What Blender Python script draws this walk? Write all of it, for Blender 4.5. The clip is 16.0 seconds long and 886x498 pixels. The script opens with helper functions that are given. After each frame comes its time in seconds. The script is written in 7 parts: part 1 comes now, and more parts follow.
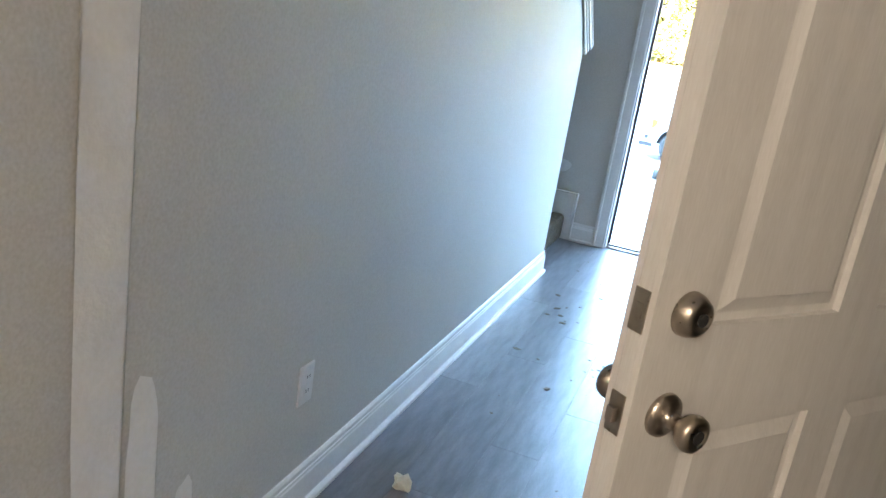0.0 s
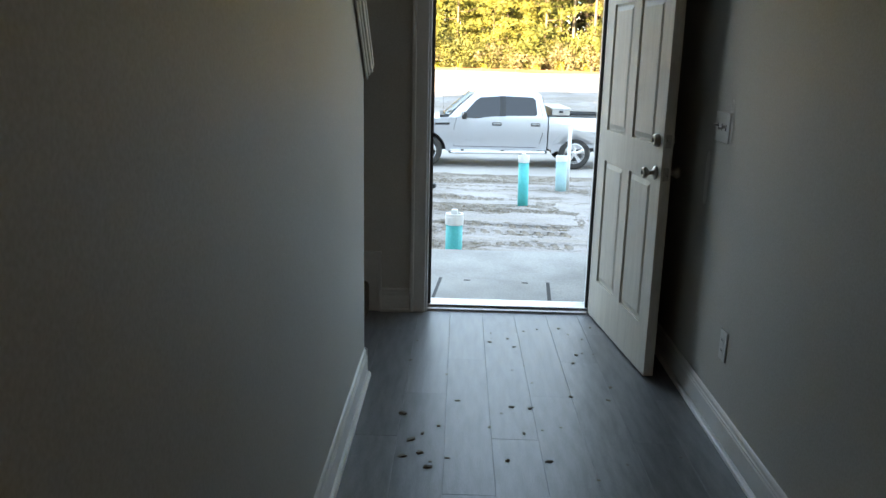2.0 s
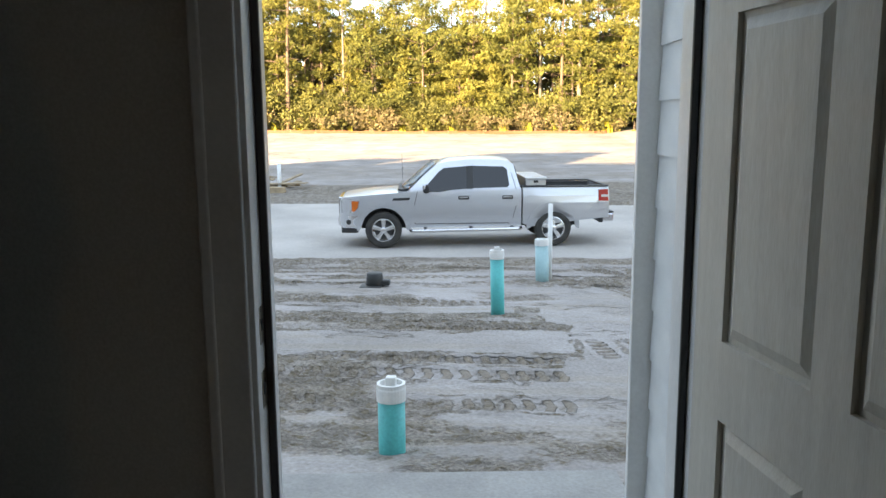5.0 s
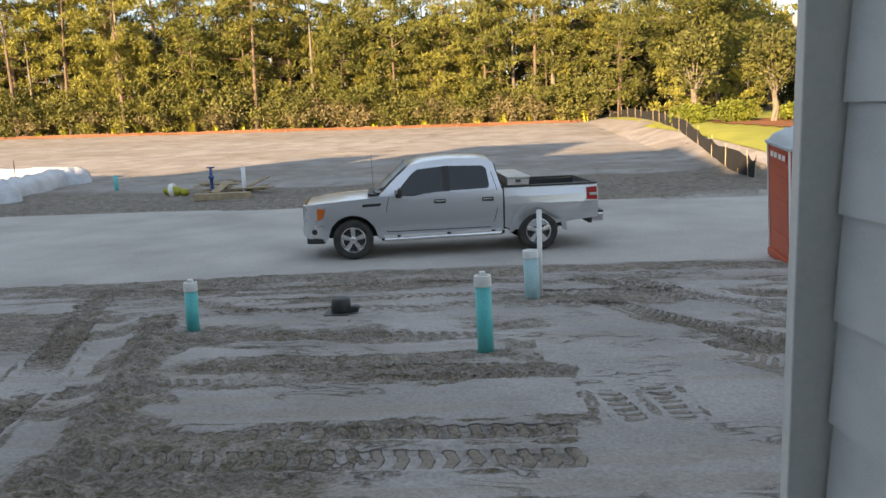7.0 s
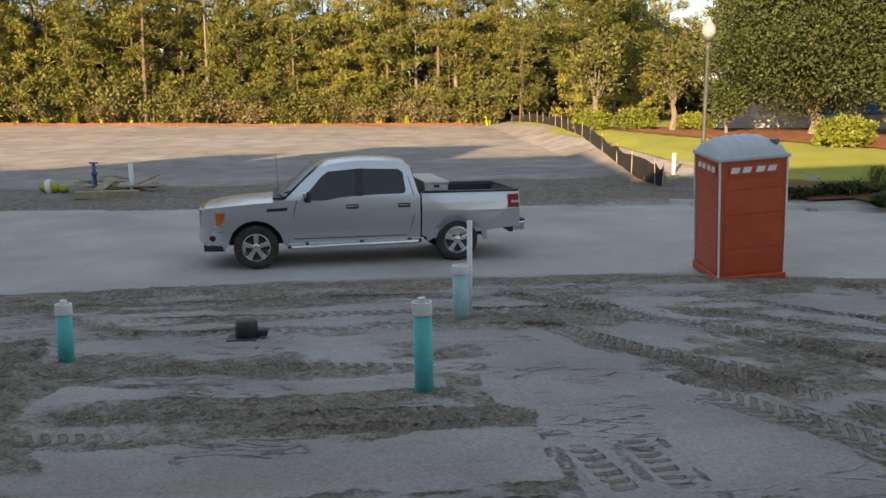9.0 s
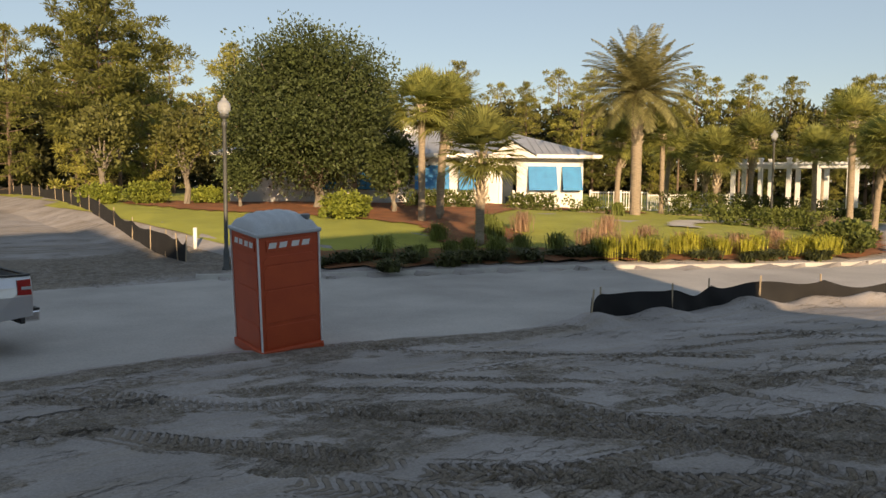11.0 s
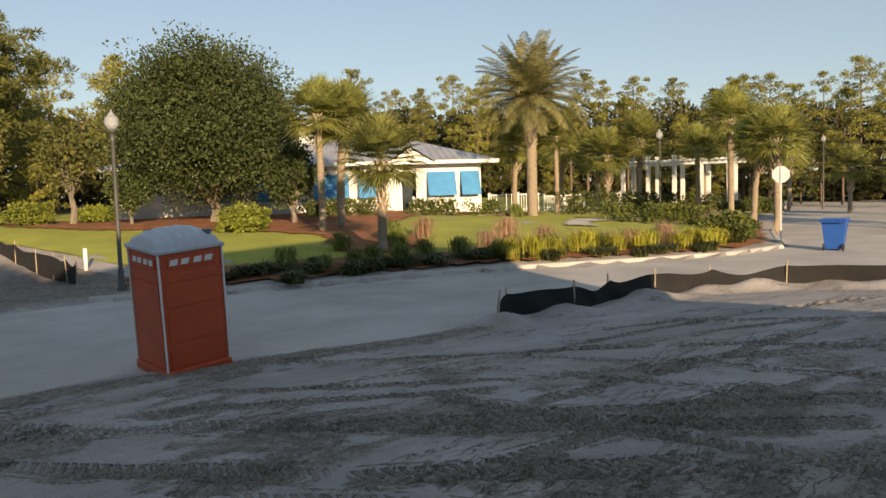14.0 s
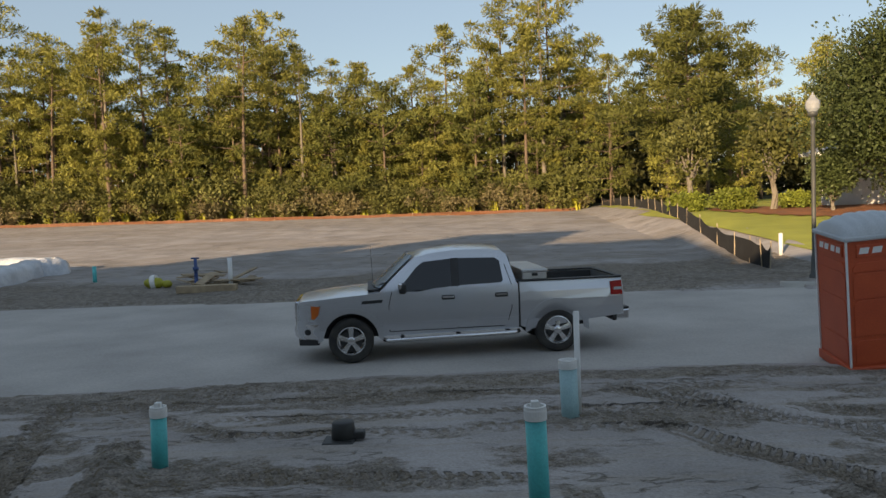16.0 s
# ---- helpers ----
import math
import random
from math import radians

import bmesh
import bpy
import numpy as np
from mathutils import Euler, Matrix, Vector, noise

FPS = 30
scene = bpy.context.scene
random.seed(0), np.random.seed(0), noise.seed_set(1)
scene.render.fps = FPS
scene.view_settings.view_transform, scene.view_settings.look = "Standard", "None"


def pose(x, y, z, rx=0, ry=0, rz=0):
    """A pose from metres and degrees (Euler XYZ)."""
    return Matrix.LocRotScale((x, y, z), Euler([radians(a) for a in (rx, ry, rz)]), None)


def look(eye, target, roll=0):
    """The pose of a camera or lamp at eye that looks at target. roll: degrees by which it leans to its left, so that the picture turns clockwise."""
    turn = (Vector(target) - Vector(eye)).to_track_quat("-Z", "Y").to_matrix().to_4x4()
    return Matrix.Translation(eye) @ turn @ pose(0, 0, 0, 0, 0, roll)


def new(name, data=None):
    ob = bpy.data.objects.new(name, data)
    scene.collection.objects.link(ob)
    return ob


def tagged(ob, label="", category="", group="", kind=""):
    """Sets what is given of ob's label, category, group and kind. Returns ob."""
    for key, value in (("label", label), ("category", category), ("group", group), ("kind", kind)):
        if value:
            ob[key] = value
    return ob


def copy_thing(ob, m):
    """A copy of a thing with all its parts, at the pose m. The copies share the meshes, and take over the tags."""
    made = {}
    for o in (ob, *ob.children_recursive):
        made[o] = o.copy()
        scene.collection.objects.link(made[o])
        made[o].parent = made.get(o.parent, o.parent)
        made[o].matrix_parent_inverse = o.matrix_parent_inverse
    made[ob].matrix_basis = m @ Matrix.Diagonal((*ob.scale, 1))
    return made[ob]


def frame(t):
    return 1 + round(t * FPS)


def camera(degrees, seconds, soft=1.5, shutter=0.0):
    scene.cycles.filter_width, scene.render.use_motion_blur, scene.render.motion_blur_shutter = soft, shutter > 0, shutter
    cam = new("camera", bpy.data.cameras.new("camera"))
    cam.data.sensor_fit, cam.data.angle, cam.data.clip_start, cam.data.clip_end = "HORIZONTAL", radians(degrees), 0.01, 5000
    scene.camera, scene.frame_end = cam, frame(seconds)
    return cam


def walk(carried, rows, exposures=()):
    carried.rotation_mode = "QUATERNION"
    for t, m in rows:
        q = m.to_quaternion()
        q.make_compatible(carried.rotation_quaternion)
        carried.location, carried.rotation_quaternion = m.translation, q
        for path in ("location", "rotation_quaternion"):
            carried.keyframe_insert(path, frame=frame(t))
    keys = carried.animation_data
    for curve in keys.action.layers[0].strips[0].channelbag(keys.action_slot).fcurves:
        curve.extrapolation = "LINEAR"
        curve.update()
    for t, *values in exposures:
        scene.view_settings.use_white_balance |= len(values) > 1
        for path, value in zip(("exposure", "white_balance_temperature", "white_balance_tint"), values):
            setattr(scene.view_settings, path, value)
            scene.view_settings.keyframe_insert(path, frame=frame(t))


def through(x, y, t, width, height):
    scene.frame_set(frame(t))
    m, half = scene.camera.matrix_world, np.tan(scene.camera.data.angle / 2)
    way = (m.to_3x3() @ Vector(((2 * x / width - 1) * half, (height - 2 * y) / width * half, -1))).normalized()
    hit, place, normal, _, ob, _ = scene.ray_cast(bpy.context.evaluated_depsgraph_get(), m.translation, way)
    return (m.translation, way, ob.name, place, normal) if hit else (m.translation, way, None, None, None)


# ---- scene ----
cam = camera(58.6, 16.0)
PATH = [
    (0, (0.202, -5.6, 1.372), (-0.411, -3.779, 0.819), 9.1),
    (0.2, (0.123, -5.53, 1.385), (-0.405, -3.68, 0.839), 8.4),
    (0.5, (0.034, -5.409, 1.393), (-0.355, -3.511, 0.896), 6.6),
    (1, (-0.052, -5.092, 1.356), (-0.367, -3.172, 0.893), 2.1),
    (1.5, (-0.176, -4.732, 1.395), (-0.392, -2.803, 0.915), 2.2),
    (2, (-0.296, -4.332, 1.4), (-0.332, -2.389, 0.927), 1.3),
    (2.5, (-0.225, -3.91, 1.402), (-0.216, -1.951, 0.998), -1.2),
    (2.8, (-0.195, -3.647, 1.405), (-0.161, -1.672, 1.091), 1.3),
    (3, (-0.176, -3.536, 1.414), (-0.136, -1.561, 1.108), 1.6),
    (3.5, (-0.18, -3.1, 1.42), (-0.136, -1.122, 1.121), 1.6),
    (5.8, (-0.075, -1.01, 1.505), (-0.055, 0.962, 1.172), -1.2),
    (6, (-0.085, -0.87, 1.503), (-0.063, 1.102, 1.17), -1.2),
    (6.2, (-0.1, -0.735, 1.525), (-0.06, 1.236, 1.188), -1.5),
    (6.5, (-0.115, -0.52, 1.551), (-0.047, 1.45, 1.211), -2.4),
    (7, (-0.03, -0.15, 1.554), (0.053, 1.819, 1.211), -2.3),
    (7.5, (-0.085, 0.185, 1.553), (0.02, 2.152, 1.204), -1.9),
    (8, (-0.155, 0.475, 1.552), (-0.028, 2.44, 1.199), -1.6),
    (10.3, (-0.358, 1.508, 1.524), (0.583, 3.253, 1.265), 1.3),
    (10.5, (-0.376, 1.563, 1.531), (0.684, 3.244, 1.304), 1.3),
    (11, (-0.442, 1.533, 1.583), (0.956, 2.954, 1.416), 0.4),
    (11.5, (-0.515, 1.501, 1.579), (1.073, 2.706, 1.412), -0.1),
    (12, (-0.539, 1.478, 1.578), (1.153, 2.534, 1.423), -0.1),
    (12.5, (-0.562, 1.451, 1.578), (1.195, 2.397, 1.434), -0.0),
    (13, (-0.568, 1.436, 1.578), (1.237, 2.283, 1.432), -0.1),
    (13.5, (-0.555, 1.453, 1.572), (1.212, 2.377, 1.424), -0.7),
    (14, (-0.56, 1.546, 1.576), (1.005, 2.782, 1.424), -1.8),
    (14.5, (-0.399, 1.61, 1.57), (0.826, 3.185, 1.435), -2.4),
    (15, (-0.341, 1.603, 1.546), (0.465, 3.429, 1.42), -2.9),
    (15.2, (-0.342, 1.575, 1.568), (0.295, 3.467, 1.448), -2.8),
    (15.5, (-0.349, 1.556, 1.54), (0.071, 3.508, 1.427), -2.6),
    (16, (-0.329, 1.465, 1.536), (-0.204, 3.457, 1.412), -2.3),
]
EXPOSURES = [(0, 6.45, 6200, 10), (0.3, 6.05, 6200, 10), (0.6, 5.0, 7100, 12), (1.0, 3.95, 8200, 12), (2.0, 3.65, 8600, 13), (3.5, 3.15, 9500, 18), (5.8, 2.4, 8900, 18), (7.0, 1.65, 9200, 19), (8.2, 1.5, 9300, 19), (10.3, 0.72, 9000, 18), (11.0, 0.6, 8800, 18), (13.0, 0.58, 8500, 17), (16.0, 0.7, 8500, 16)]
TURN = pose(0, 0, 0, 0, 0, 4.55)     # the house's frame, askew to the street
walk(cam, [(t, TURN @ look(eye, target, roll)) for t, eye, target, roll in PATH], EXPOSURES)

# ---- world, sun, lamps ----
world = bpy.data.worlds.new("sky")
scene.world = world
world.use_nodes = True
wn = world.node_tree
sky = wn.nodes.new("ShaderNodeTexSky")
sky.sky_type, sky.sun_disc = "NISHITA", False
SUN_EL, SUN_DIR = radians(14.0), Vector((0.49, 0.87, 0))   # the way the sunlight travels over the ground
sky.sun_elevation, sky.sun_rotation = SUN_EL, math.atan2(-SUN_DIR.x, -SUN_DIR.y)
sky.air_density, sky.dust_density, sky.ozone_density = 1.0, 0.0, 3.0
haze = wn.nodes.new("ShaderNodeMix")     # evens the pale horizon with the clear blue of the evening sky
haze.data_type = "RGBA"
haze.inputs[0].default_value, haze.inputs[7].default_value = 0.62, (1.5, 2.25, 3.25, 1)
wn.links.new(sky.outputs[0], haze.inputs[6])
wn.links.new(haze.outputs[2], wn.nodes["Background"].inputs[0])
wn.nodes["Background"].inputs[1].default_value = 0.13
sun = new("sun", bpy.data.lights.new("sun", "SUN"))
sun.data.energy, sun.data.angle, sun.data.color = 5.0, radians(0.6), (1.0, 0.85, 0.64)
down = Vector((SUN_DIR.x * math.cos(SUN_EL), SUN_DIR.y * math.cos(SUN_EL), -math.sin(SUN_EL)))
bulb = new("back_room_bulb", bpy.data.lights.new("back_room_bulb", "POINT"))
bulb.data.energy, bulb.data.color, bulb.data.shadow_soft_size = 1.1, (1.0, 0.8, 0.62), 0.12
bulb.matrix_world = pose(0.9, -7.2, 2.2)
sun.matrix_world = look((0, 0, 30), Vector((0, 0, 30)) + down)


# ---- materials ----
def mat(name, c, c2=None, rough=0.6, metal=0.0, scale=3.0, fine=60.0, bump=0.15, spec=0.5, stretch=(1, 1, 1), vary=0.0, depth=0.01):
    """Procedural surface: broad mottling from c to c2, fine grain in colour, gloss and relief, and a shade per object."""
    m = bpy.data.materials.new(name)
    m.use_nodes = True
    n, l = m.node_tree.nodes, m.node_tree.links
    b = n["Principled BSDF"]
    c2 = c2 or tuple(v * 0.82 for v in c)
    tc, mp = n.new("ShaderNodeTexCoord"), n.new("ShaderNodeMapping")
    mp.inputs["Scale"].default_value = stretch
    l.new(tc.outputs["Object"], mp.inputs[0])
    big, small = n.new("ShaderNodeTexNoise"), n.new("ShaderNodeTexNoise")
    big.inputs["Scale"].default_value, big.inputs["Detail"].default_value = scale, 5
    small.inputs["Scale"].default_value, small.inputs["Detail"].default_value = fine, 3
    for t in (big, small):
        l.new(mp.outputs[0], t.inputs["Vector"])
    ramp = n.new("ShaderNodeMapRange")
    ramp.inputs[1].default_value, ramp.inputs[2].default_value = 0.32, 0.68
    l.new(big.outputs[0], ramp.inputs[0])
    mix = n.new("ShaderNodeMix")
    mix.data_type = "RGBA"
    mix.inputs[6].default_value, mix.inputs[7].default_value = (*c, 1), (*c2, 1)
    l.new(ramp.outputs[0], mix.inputs[0])
    grain = n.new("ShaderNodeMix")
    grain.data_type, grain.blend_type = "RGBA", "OVERLAY"
    grain.inputs[0].default_value = 0.25
    l.new(mix.outputs[2], grain.inputs[6])
    l.new(small.outputs[0], grain.inputs[7])
    last = grain.outputs[2]
    if vary:
        info, hsv, rng = n.new("ShaderNodeObjectInfo"), n.new("ShaderNodeHueSaturation"), n.new("ShaderNodeMapRange")
        rng.inputs[3].default_value, rng.inputs[4].default_value = 1 - vary, 1 + vary
        l.new(info.outputs["Random"], rng.inputs[0])
        l.new(rng.outputs[0], hsv.inputs["Value"])
        l.new(last, hsv.inputs["Color"])
        last = hsv.outputs[0]
    l.new(last, b.inputs["Base Color"])
    rr = n.new("ShaderNodeMapRange")
    rr.inputs[3].default_value, rr.inputs[4].default_value = max(rough - 0.08, 0.02), min(rough + 0.08, 1)
    l.new(small.outputs[0], rr.inputs[0])
    l.new(rr.outputs[0], b.inputs["Roughness"])
    b.inputs["Metallic"].default_value, b.inputs["Specular IOR Level"].default_value = metal, spec
    if bump:
        bp = n.new("ShaderNodeBump")
        bp.inputs["Strength"].default_value, bp.inputs["Distance"].default_value = bump, depth
        l.new(small.outputs[0], bp.inputs["Height"])
        l.new(bp.outputs[0], b.inputs["Normal"])
    return m


def leaf_mat(name, c, c2, scale=0.6, through=0.3):
    """Foliage: colour drifts over the crown and from leaf to leaf; some light passes through."""
    m = mat(name, c, c2, rough=0.6, scale=scale, fine=9, bump=0, spec=0.25, vary=0.22)
    n, l = m.node_tree.nodes, m.node_tree.links
    b, out = n["Principled BSDF"], n["Material Output"]
    src = b.inputs["Base Color"].links[0].from_socket
    geo, hsv, rng = n.new("ShaderNodeNewGeometry"), n.new("ShaderNodeHueSaturation"), n.new("ShaderNodeMapRange")
    rng.inputs[3].default_value, rng.inputs[4].default_value = 0.65, 1.4
    l.new(geo.outputs["Random Per Island"], rng.inputs[0])
    l.new(rng.outputs[0], hsv.inputs["Value"])
    l.new(src, hsv.inputs["Color"])
    l.new(hsv.outputs[0], b.inputs["Base Color"])
    tr, ms = n.new("ShaderNodeBsdfTranslucent"), n.new("ShaderNodeMixShader")
    l.new(hsv.outputs[0], tr.inputs[0])
    ms.inputs[0].default_value = through
    l.new(b.outputs[0], ms.inputs[1])
    l.new(tr.outputs[0], ms.inputs[2])
    l.new(ms.outputs[0], out.inputs[0])
    return m


def glow_mat(name, c, strength):
    m = mat(name, c)
    b = m.node_tree.nodes["Principled BSDF"]
    b.inputs["Emission Color"].default_value, b.inputs["Emission Strength"].default_value = (*c, 1), strength
    return m


def glass_mat(name, c, rough=0.02, alpha=0.25):
    m = mat(name, c, c, rough=rough, bump=0, spec=0.6)
    b = m.node_tree.nodes["Principled BSDF"]
    b.inputs["Alpha"].default_value = alpha
    return m


M_WALL = mat("wall_paint", (0.6, 0.585, 0.54), (0.55, 0.535, 0.495), rough=0.5, scale=1.2, fine=140, bump=0.12, depth=0.003)
M_MUD = mat("joint_compound", (0.82, 0.81, 0.78), (0.74, 0.73, 0.7), rough=0.8, scale=9, fine=90)
M_TRIM = mat("trim_paint", (0.74, 0.74, 0.72), (0.66, 0.66, 0.65), rough=0.35, scale=5, fine=80, bump=0.05)
M_CEIL = mat("ceiling_paint", (0.72, 0.71, 0.69), (0.66, 0.65, 0.63), rough=0.85, fine=50, bump=0.4)
M_FLOOR = mat("vinyl_plank", (0.2, 0.2, 0.205), (0.13, 0.13, 0.135), rough=0.36, scale=5, fine=45, bump=0.06, stretch=(6, 1, 1), vary=0.12)
M_GAP = mat("plank_gap", (0.06, 0.06, 0.06))
M_DOOR = mat("door_paint", (0.66, 0.62, 0.54), (0.58, 0.54, 0.47), rough=0.5, scale=4, fine=40, bump=0.12, stretch=(9, 9, 1), depth=0.004)
M_DOORW = mat("door_white", (0.74, 0.73, 0.7), (0.68, 0.67, 0.64), rough=0.45, scale=4, fine=40, bump=0.1, stretch=(9, 9, 1), depth=0.004)
M_NICKEL = mat("satin_nickel", (0.46, 0.41, 0.35), (0.4, 0.36, 0.3), rough=0.3, metal=1, scale=20, bump=0.02)
M_PLATE = mat("white_plastic", (0.76, 0.76, 0.74), (0.7, 0.7, 0.68), rough=0.35, bump=0)
M_DARK = mat("dark_slot", (0.03, 0.03, 0.03), rough=0.7)
M_CARPET = mat("stair_carpet", (0.19, 0.14, 0.09), (0.1, 0.075, 0.05), rough=0.95, scale=30, fine=160, bump=0.9, depth=0.02)
M_SIDING = mat("siding_paint", (0.62, 0.64, 0.64), (0.56, 0.58, 0.585), rough=0.6, scale=2, fine=70, bump=0.15, stretch=(1, 4, 8), vary=0.02)
M_CONC = mat("concrete", (0.4, 0.39, 0.37), (0.29, 0.28, 0.265), rough=0.9, scale=2.5, fine=70, bump=0.3)
M_KERB = mat("kerb_concrete", (0.46, 0.44, 0.4), (0.34, 0.32, 0.29), rough=0.9, scale=1.5, fine=40, bump=0.3)
M_ALU = mat("threshold_metal", (0.55, 0.55, 0.54), (0.42, 0.42, 0.41), rough=0.35, metal=0.9, scale=12)
M_BLACKMETAL = mat("black_metal", (0.02, 0.02, 0.022), (0.035, 0.033, 0.03), rough=0.4, scale=8)
M_ROOF = mat("roof_shingle", (0.12, 0.11, 0.105), (0.08, 0.075, 0.07), rough=0.9, scale=4)


# ---- mesh helpers ----
def finish(name, bm, material, smooth=False):
    me = bpy.data.meshes.new(name)
    bmesh.ops.recalc_face_normals(bm, faces=bm.faces)
    bm.to_mesh(me)
    bm.free()
    for m in material if isinstance(material, (list, tuple)) else [material]:
        me.materials.append(m)
    if smooth:
        me.shade_smooth()
    return me


def part(name, bm, material, parent=None, label="", smooth=False):
    ob = new(name, finish(name, bm, material, smooth))
    if parent:
        ob.parent = parent
    if label:
        ob["label"] = label
    return ob


def empty(name, m=None):
    ob = new(name)
    ob.empty_display_size = 0.1
    if m:
        ob.matrix_basis = m
    return ob


def box(bm, x0, x1, y0, y1, z0, z1, bevel=0.0, m=None, mi=0):
    r = bmesh.ops.create_cube(bm, size=1)
    vs = r["verts"]
    t = Matrix.Translation(((x0 + x1) / 2, (y0 + y1) / 2, (z0 + z1) / 2)) @ Matrix.Diagonal((abs(x1 - x0), abs(y1 - y0), abs(z1 - z0), 1))
    bmesh.ops.transform(bm, matrix=(m @ t) if m else t, verts=vs)
    fs = {f for v in vs for f in v.link_faces}
    for f in fs:
        f.material_index = mi
    if bevel:
        es = list({e for v in vs for e in v.link_edges})
        bmesh.ops.bevel(bm, geom=es, offset=bevel, segments=2, affect="EDGES", profile=0.5)
    return bm


def new_box(*a, **k):
    return box(bmesh.new(), *a, **k)


def lathe(bm, profile, seg=20, m=None, mi=0, caps=True):
    """Spins (radius, height) pairs round z."""
    rings = []
    for r, z in profile:
        rings.append([bm.verts.new(((m or Matrix()) @ Vector((r * math.cos(2 * math.pi * i / seg), r * math.sin(2 * math.pi * i / seg), z)))) for i in range(seg)])
    for a, b in zip(rings, rings[1:]):
        for i in range(seg):
            f = bm.faces.new((a[i], a[(i + 1) % seg], b[(i + 1) % seg], b[i]))
            f.material_index = mi
    for ring in (rings[0], rings[-1]) if caps else ():
        if (ring[0].co - ring[seg // 2].co).length > 1e-5:
            f = bm.faces.new(ring)
            f.material_index = mi
    return bm


def prism(bm, pts, y0, y1, m=None, mi=0):
    """Extrudes an outline of (x, z) pairs from y0 to y1."""
    m = m or Matrix()
    a = [bm.verts.new(m @ Vector((x, y0, z))) for x, z in pts]
    b = [bm.verts.new(m @ Vector((x, y1, z))) for x, z in pts]
    faces = [bm.faces.new(a), bm.faces.new(b[::-1])]
    for i in range(len(pts)):
        j = (i + 1) % len(pts)
        faces.append(bm.faces.new((a[j], a[i], b[i], b[j])))
    for f in faces:
        f.material_index = mi
    return bm


def tube(bm, pts, r, seg=8, mi=0):
    """A round bar through points; r is one radius or one for each point."""
    pts = [Vector(p) for p in pts]
    rs = r if isinstance(r, (list, tuple)) else [r] * len(pts)
    rings = []
    for i, p in enumerate(pts):
        d = (pts[min(i + 1, len(pts) - 1)] - pts[max(i - 1, 0)]).normalized()
        q = d.to_track_quat("Z", "Y")
        rings.append([bm.verts.new(p + q @ Vector((rs[i] * math.cos(2 * math.pi * k / seg), rs[i] * math.sin(2 * math.pi * k / seg), 0))) for k in range(seg)])
    for a, b in zip(rings, rings[1:]):
        for i in range(seg):
            bm.faces.new((a[i], a[(i + 1) % seg], b[(i + 1) % seg], b[i])).material_index = mi
    for ring in (rings[0], rings[-1]):
        bm.faces.new(ring).material_index = mi
    return bm


def raw_mesh(name, verts, faces, material, smooth=False):
    me = bpy.data.meshes.new(name)
    me.from_pydata(verts, [], faces)
    me.materials.append(material)
    if smooth:
        me.shade_smooth()
    me.update()
    return me


# ---- the lie of the land ----
NEAR = [(-200, 12.6), (-30, 13.0), (-6.6, 13.5), (-2.4, 13.9), (4, 13.9), (8, 12.9), (9.7, 12.2), (11.6, 12.2), (14.1, 11.7), (15.6, 11.7), (18.8, 10.5), (20.6, 9.0), (22.7, 4.8), (23.1, 3), (24.2, 1.4), (25, -20), (25, -300)]
FAR = [(-200, 27), (-13.4, 25), (8.5, 23.4), (11.8, 21.5), (19.4, 18.7), (25, 15.3), (28.5, 13.5), (32, 13.0), (35, 14.2), (40, 16.3), (47, 18.8), (75, 28), (110, 40), (400, 140)]
SIDE = [(400, 90), (110, 26), (75, 17), (54, 12), (45, 9), (41, 6.4), (38, 2), (36.5, -6), (36, -300)]
ROAD_Z = -1.26


def dist_to(line, x, y):
    d = np.full(np.shape(x), 1e9)
    for (ax, ay), (bx, by) in zip(line, line[1:]):
        vx, vy = bx - ax, by - ay
        t = np.clip(((x - ax) * vx + (y - ay) * vy) / (vx * vx + vy * vy), 0, 1)
        d = np.minimum(d, np.hypot(x - ax - t * vx, y - ay - t * vy))
    return d


def inside(poly, x, y):
    r = np.zeros(np.shape(x), bool)
    for (ax, ay), (bx, by) in zip(poly, poly[1:] + poly[:1]):
        if ay != by:
            r ^= ((ay > y) != (by > y)) & (x < (bx - ax) * (y - ay) / (by - ay) + ax)
    return r


ROAD_POLY = NEAR + SIDE[::-1] + FAR[::-1]
NEAR_POLY = NEAR + [(-200, -300)]
ISLE_POLY = SIDE + [(400, -300)]


def land(x, y):
    """Height of the ground, without its small relief."""
    x, y = np.asarray(x, float), np.asarray(y, float)
    dn, df, ds = dist_to(NEAR, x, y), dist_to(FAR, x, y), dist_to(SIDE, x, y)
    lot = np.interp(dn, [0, 1.5, 3.5, 6.7, 10.7, 12.2, 40], [-1.24, -1.17, -0.98, -0.66, -0.41, -0.24, -0.2])
    fld = np.interp(df, [0, 2, 12, 50, 70], [-1.2, -1.15, -1.0, 0.05, 0.15]) + 0.5 * np.clip(-x / 45, 0, 1) * np.clip(df / 50, 0, 1)
    lawn = np.interp(df, [0, 1, 12, 22, 40, 90], [-1.12, -1.06, -0.35, 0.2, 0.45, 0.6])
    w = np.clip((x - 9 - (y - 24) * 0.04) / 3, 0, 1)
    z = fld * (1 - w) + lawn * w
    z = np.where(inside(ISLE_POLY, x, y), np.interp(ds, [0, 1, 10], [-1.12, -1.05, -0.5]), z)
    z = np.where(inside(NEAR_POLY, x, y), lot, z)
    return np.where(inside(ROAD_POLY, x, y), ROAD_Z - 0.05, z)


def ground_z(x, y):
    return float(land(np.array([x]), np.array([y]))[0])


# ---- ground ----
def steps(*runs):
    return np.unique(np.round(np.concatenate([np.arange(a, b, s) if s else np.array([a]) for a, b, s in runs]), 4))


def smooth01(v):
    v = np.clip(v, 0, 1)
    return v * v * (3 - 2 * v)


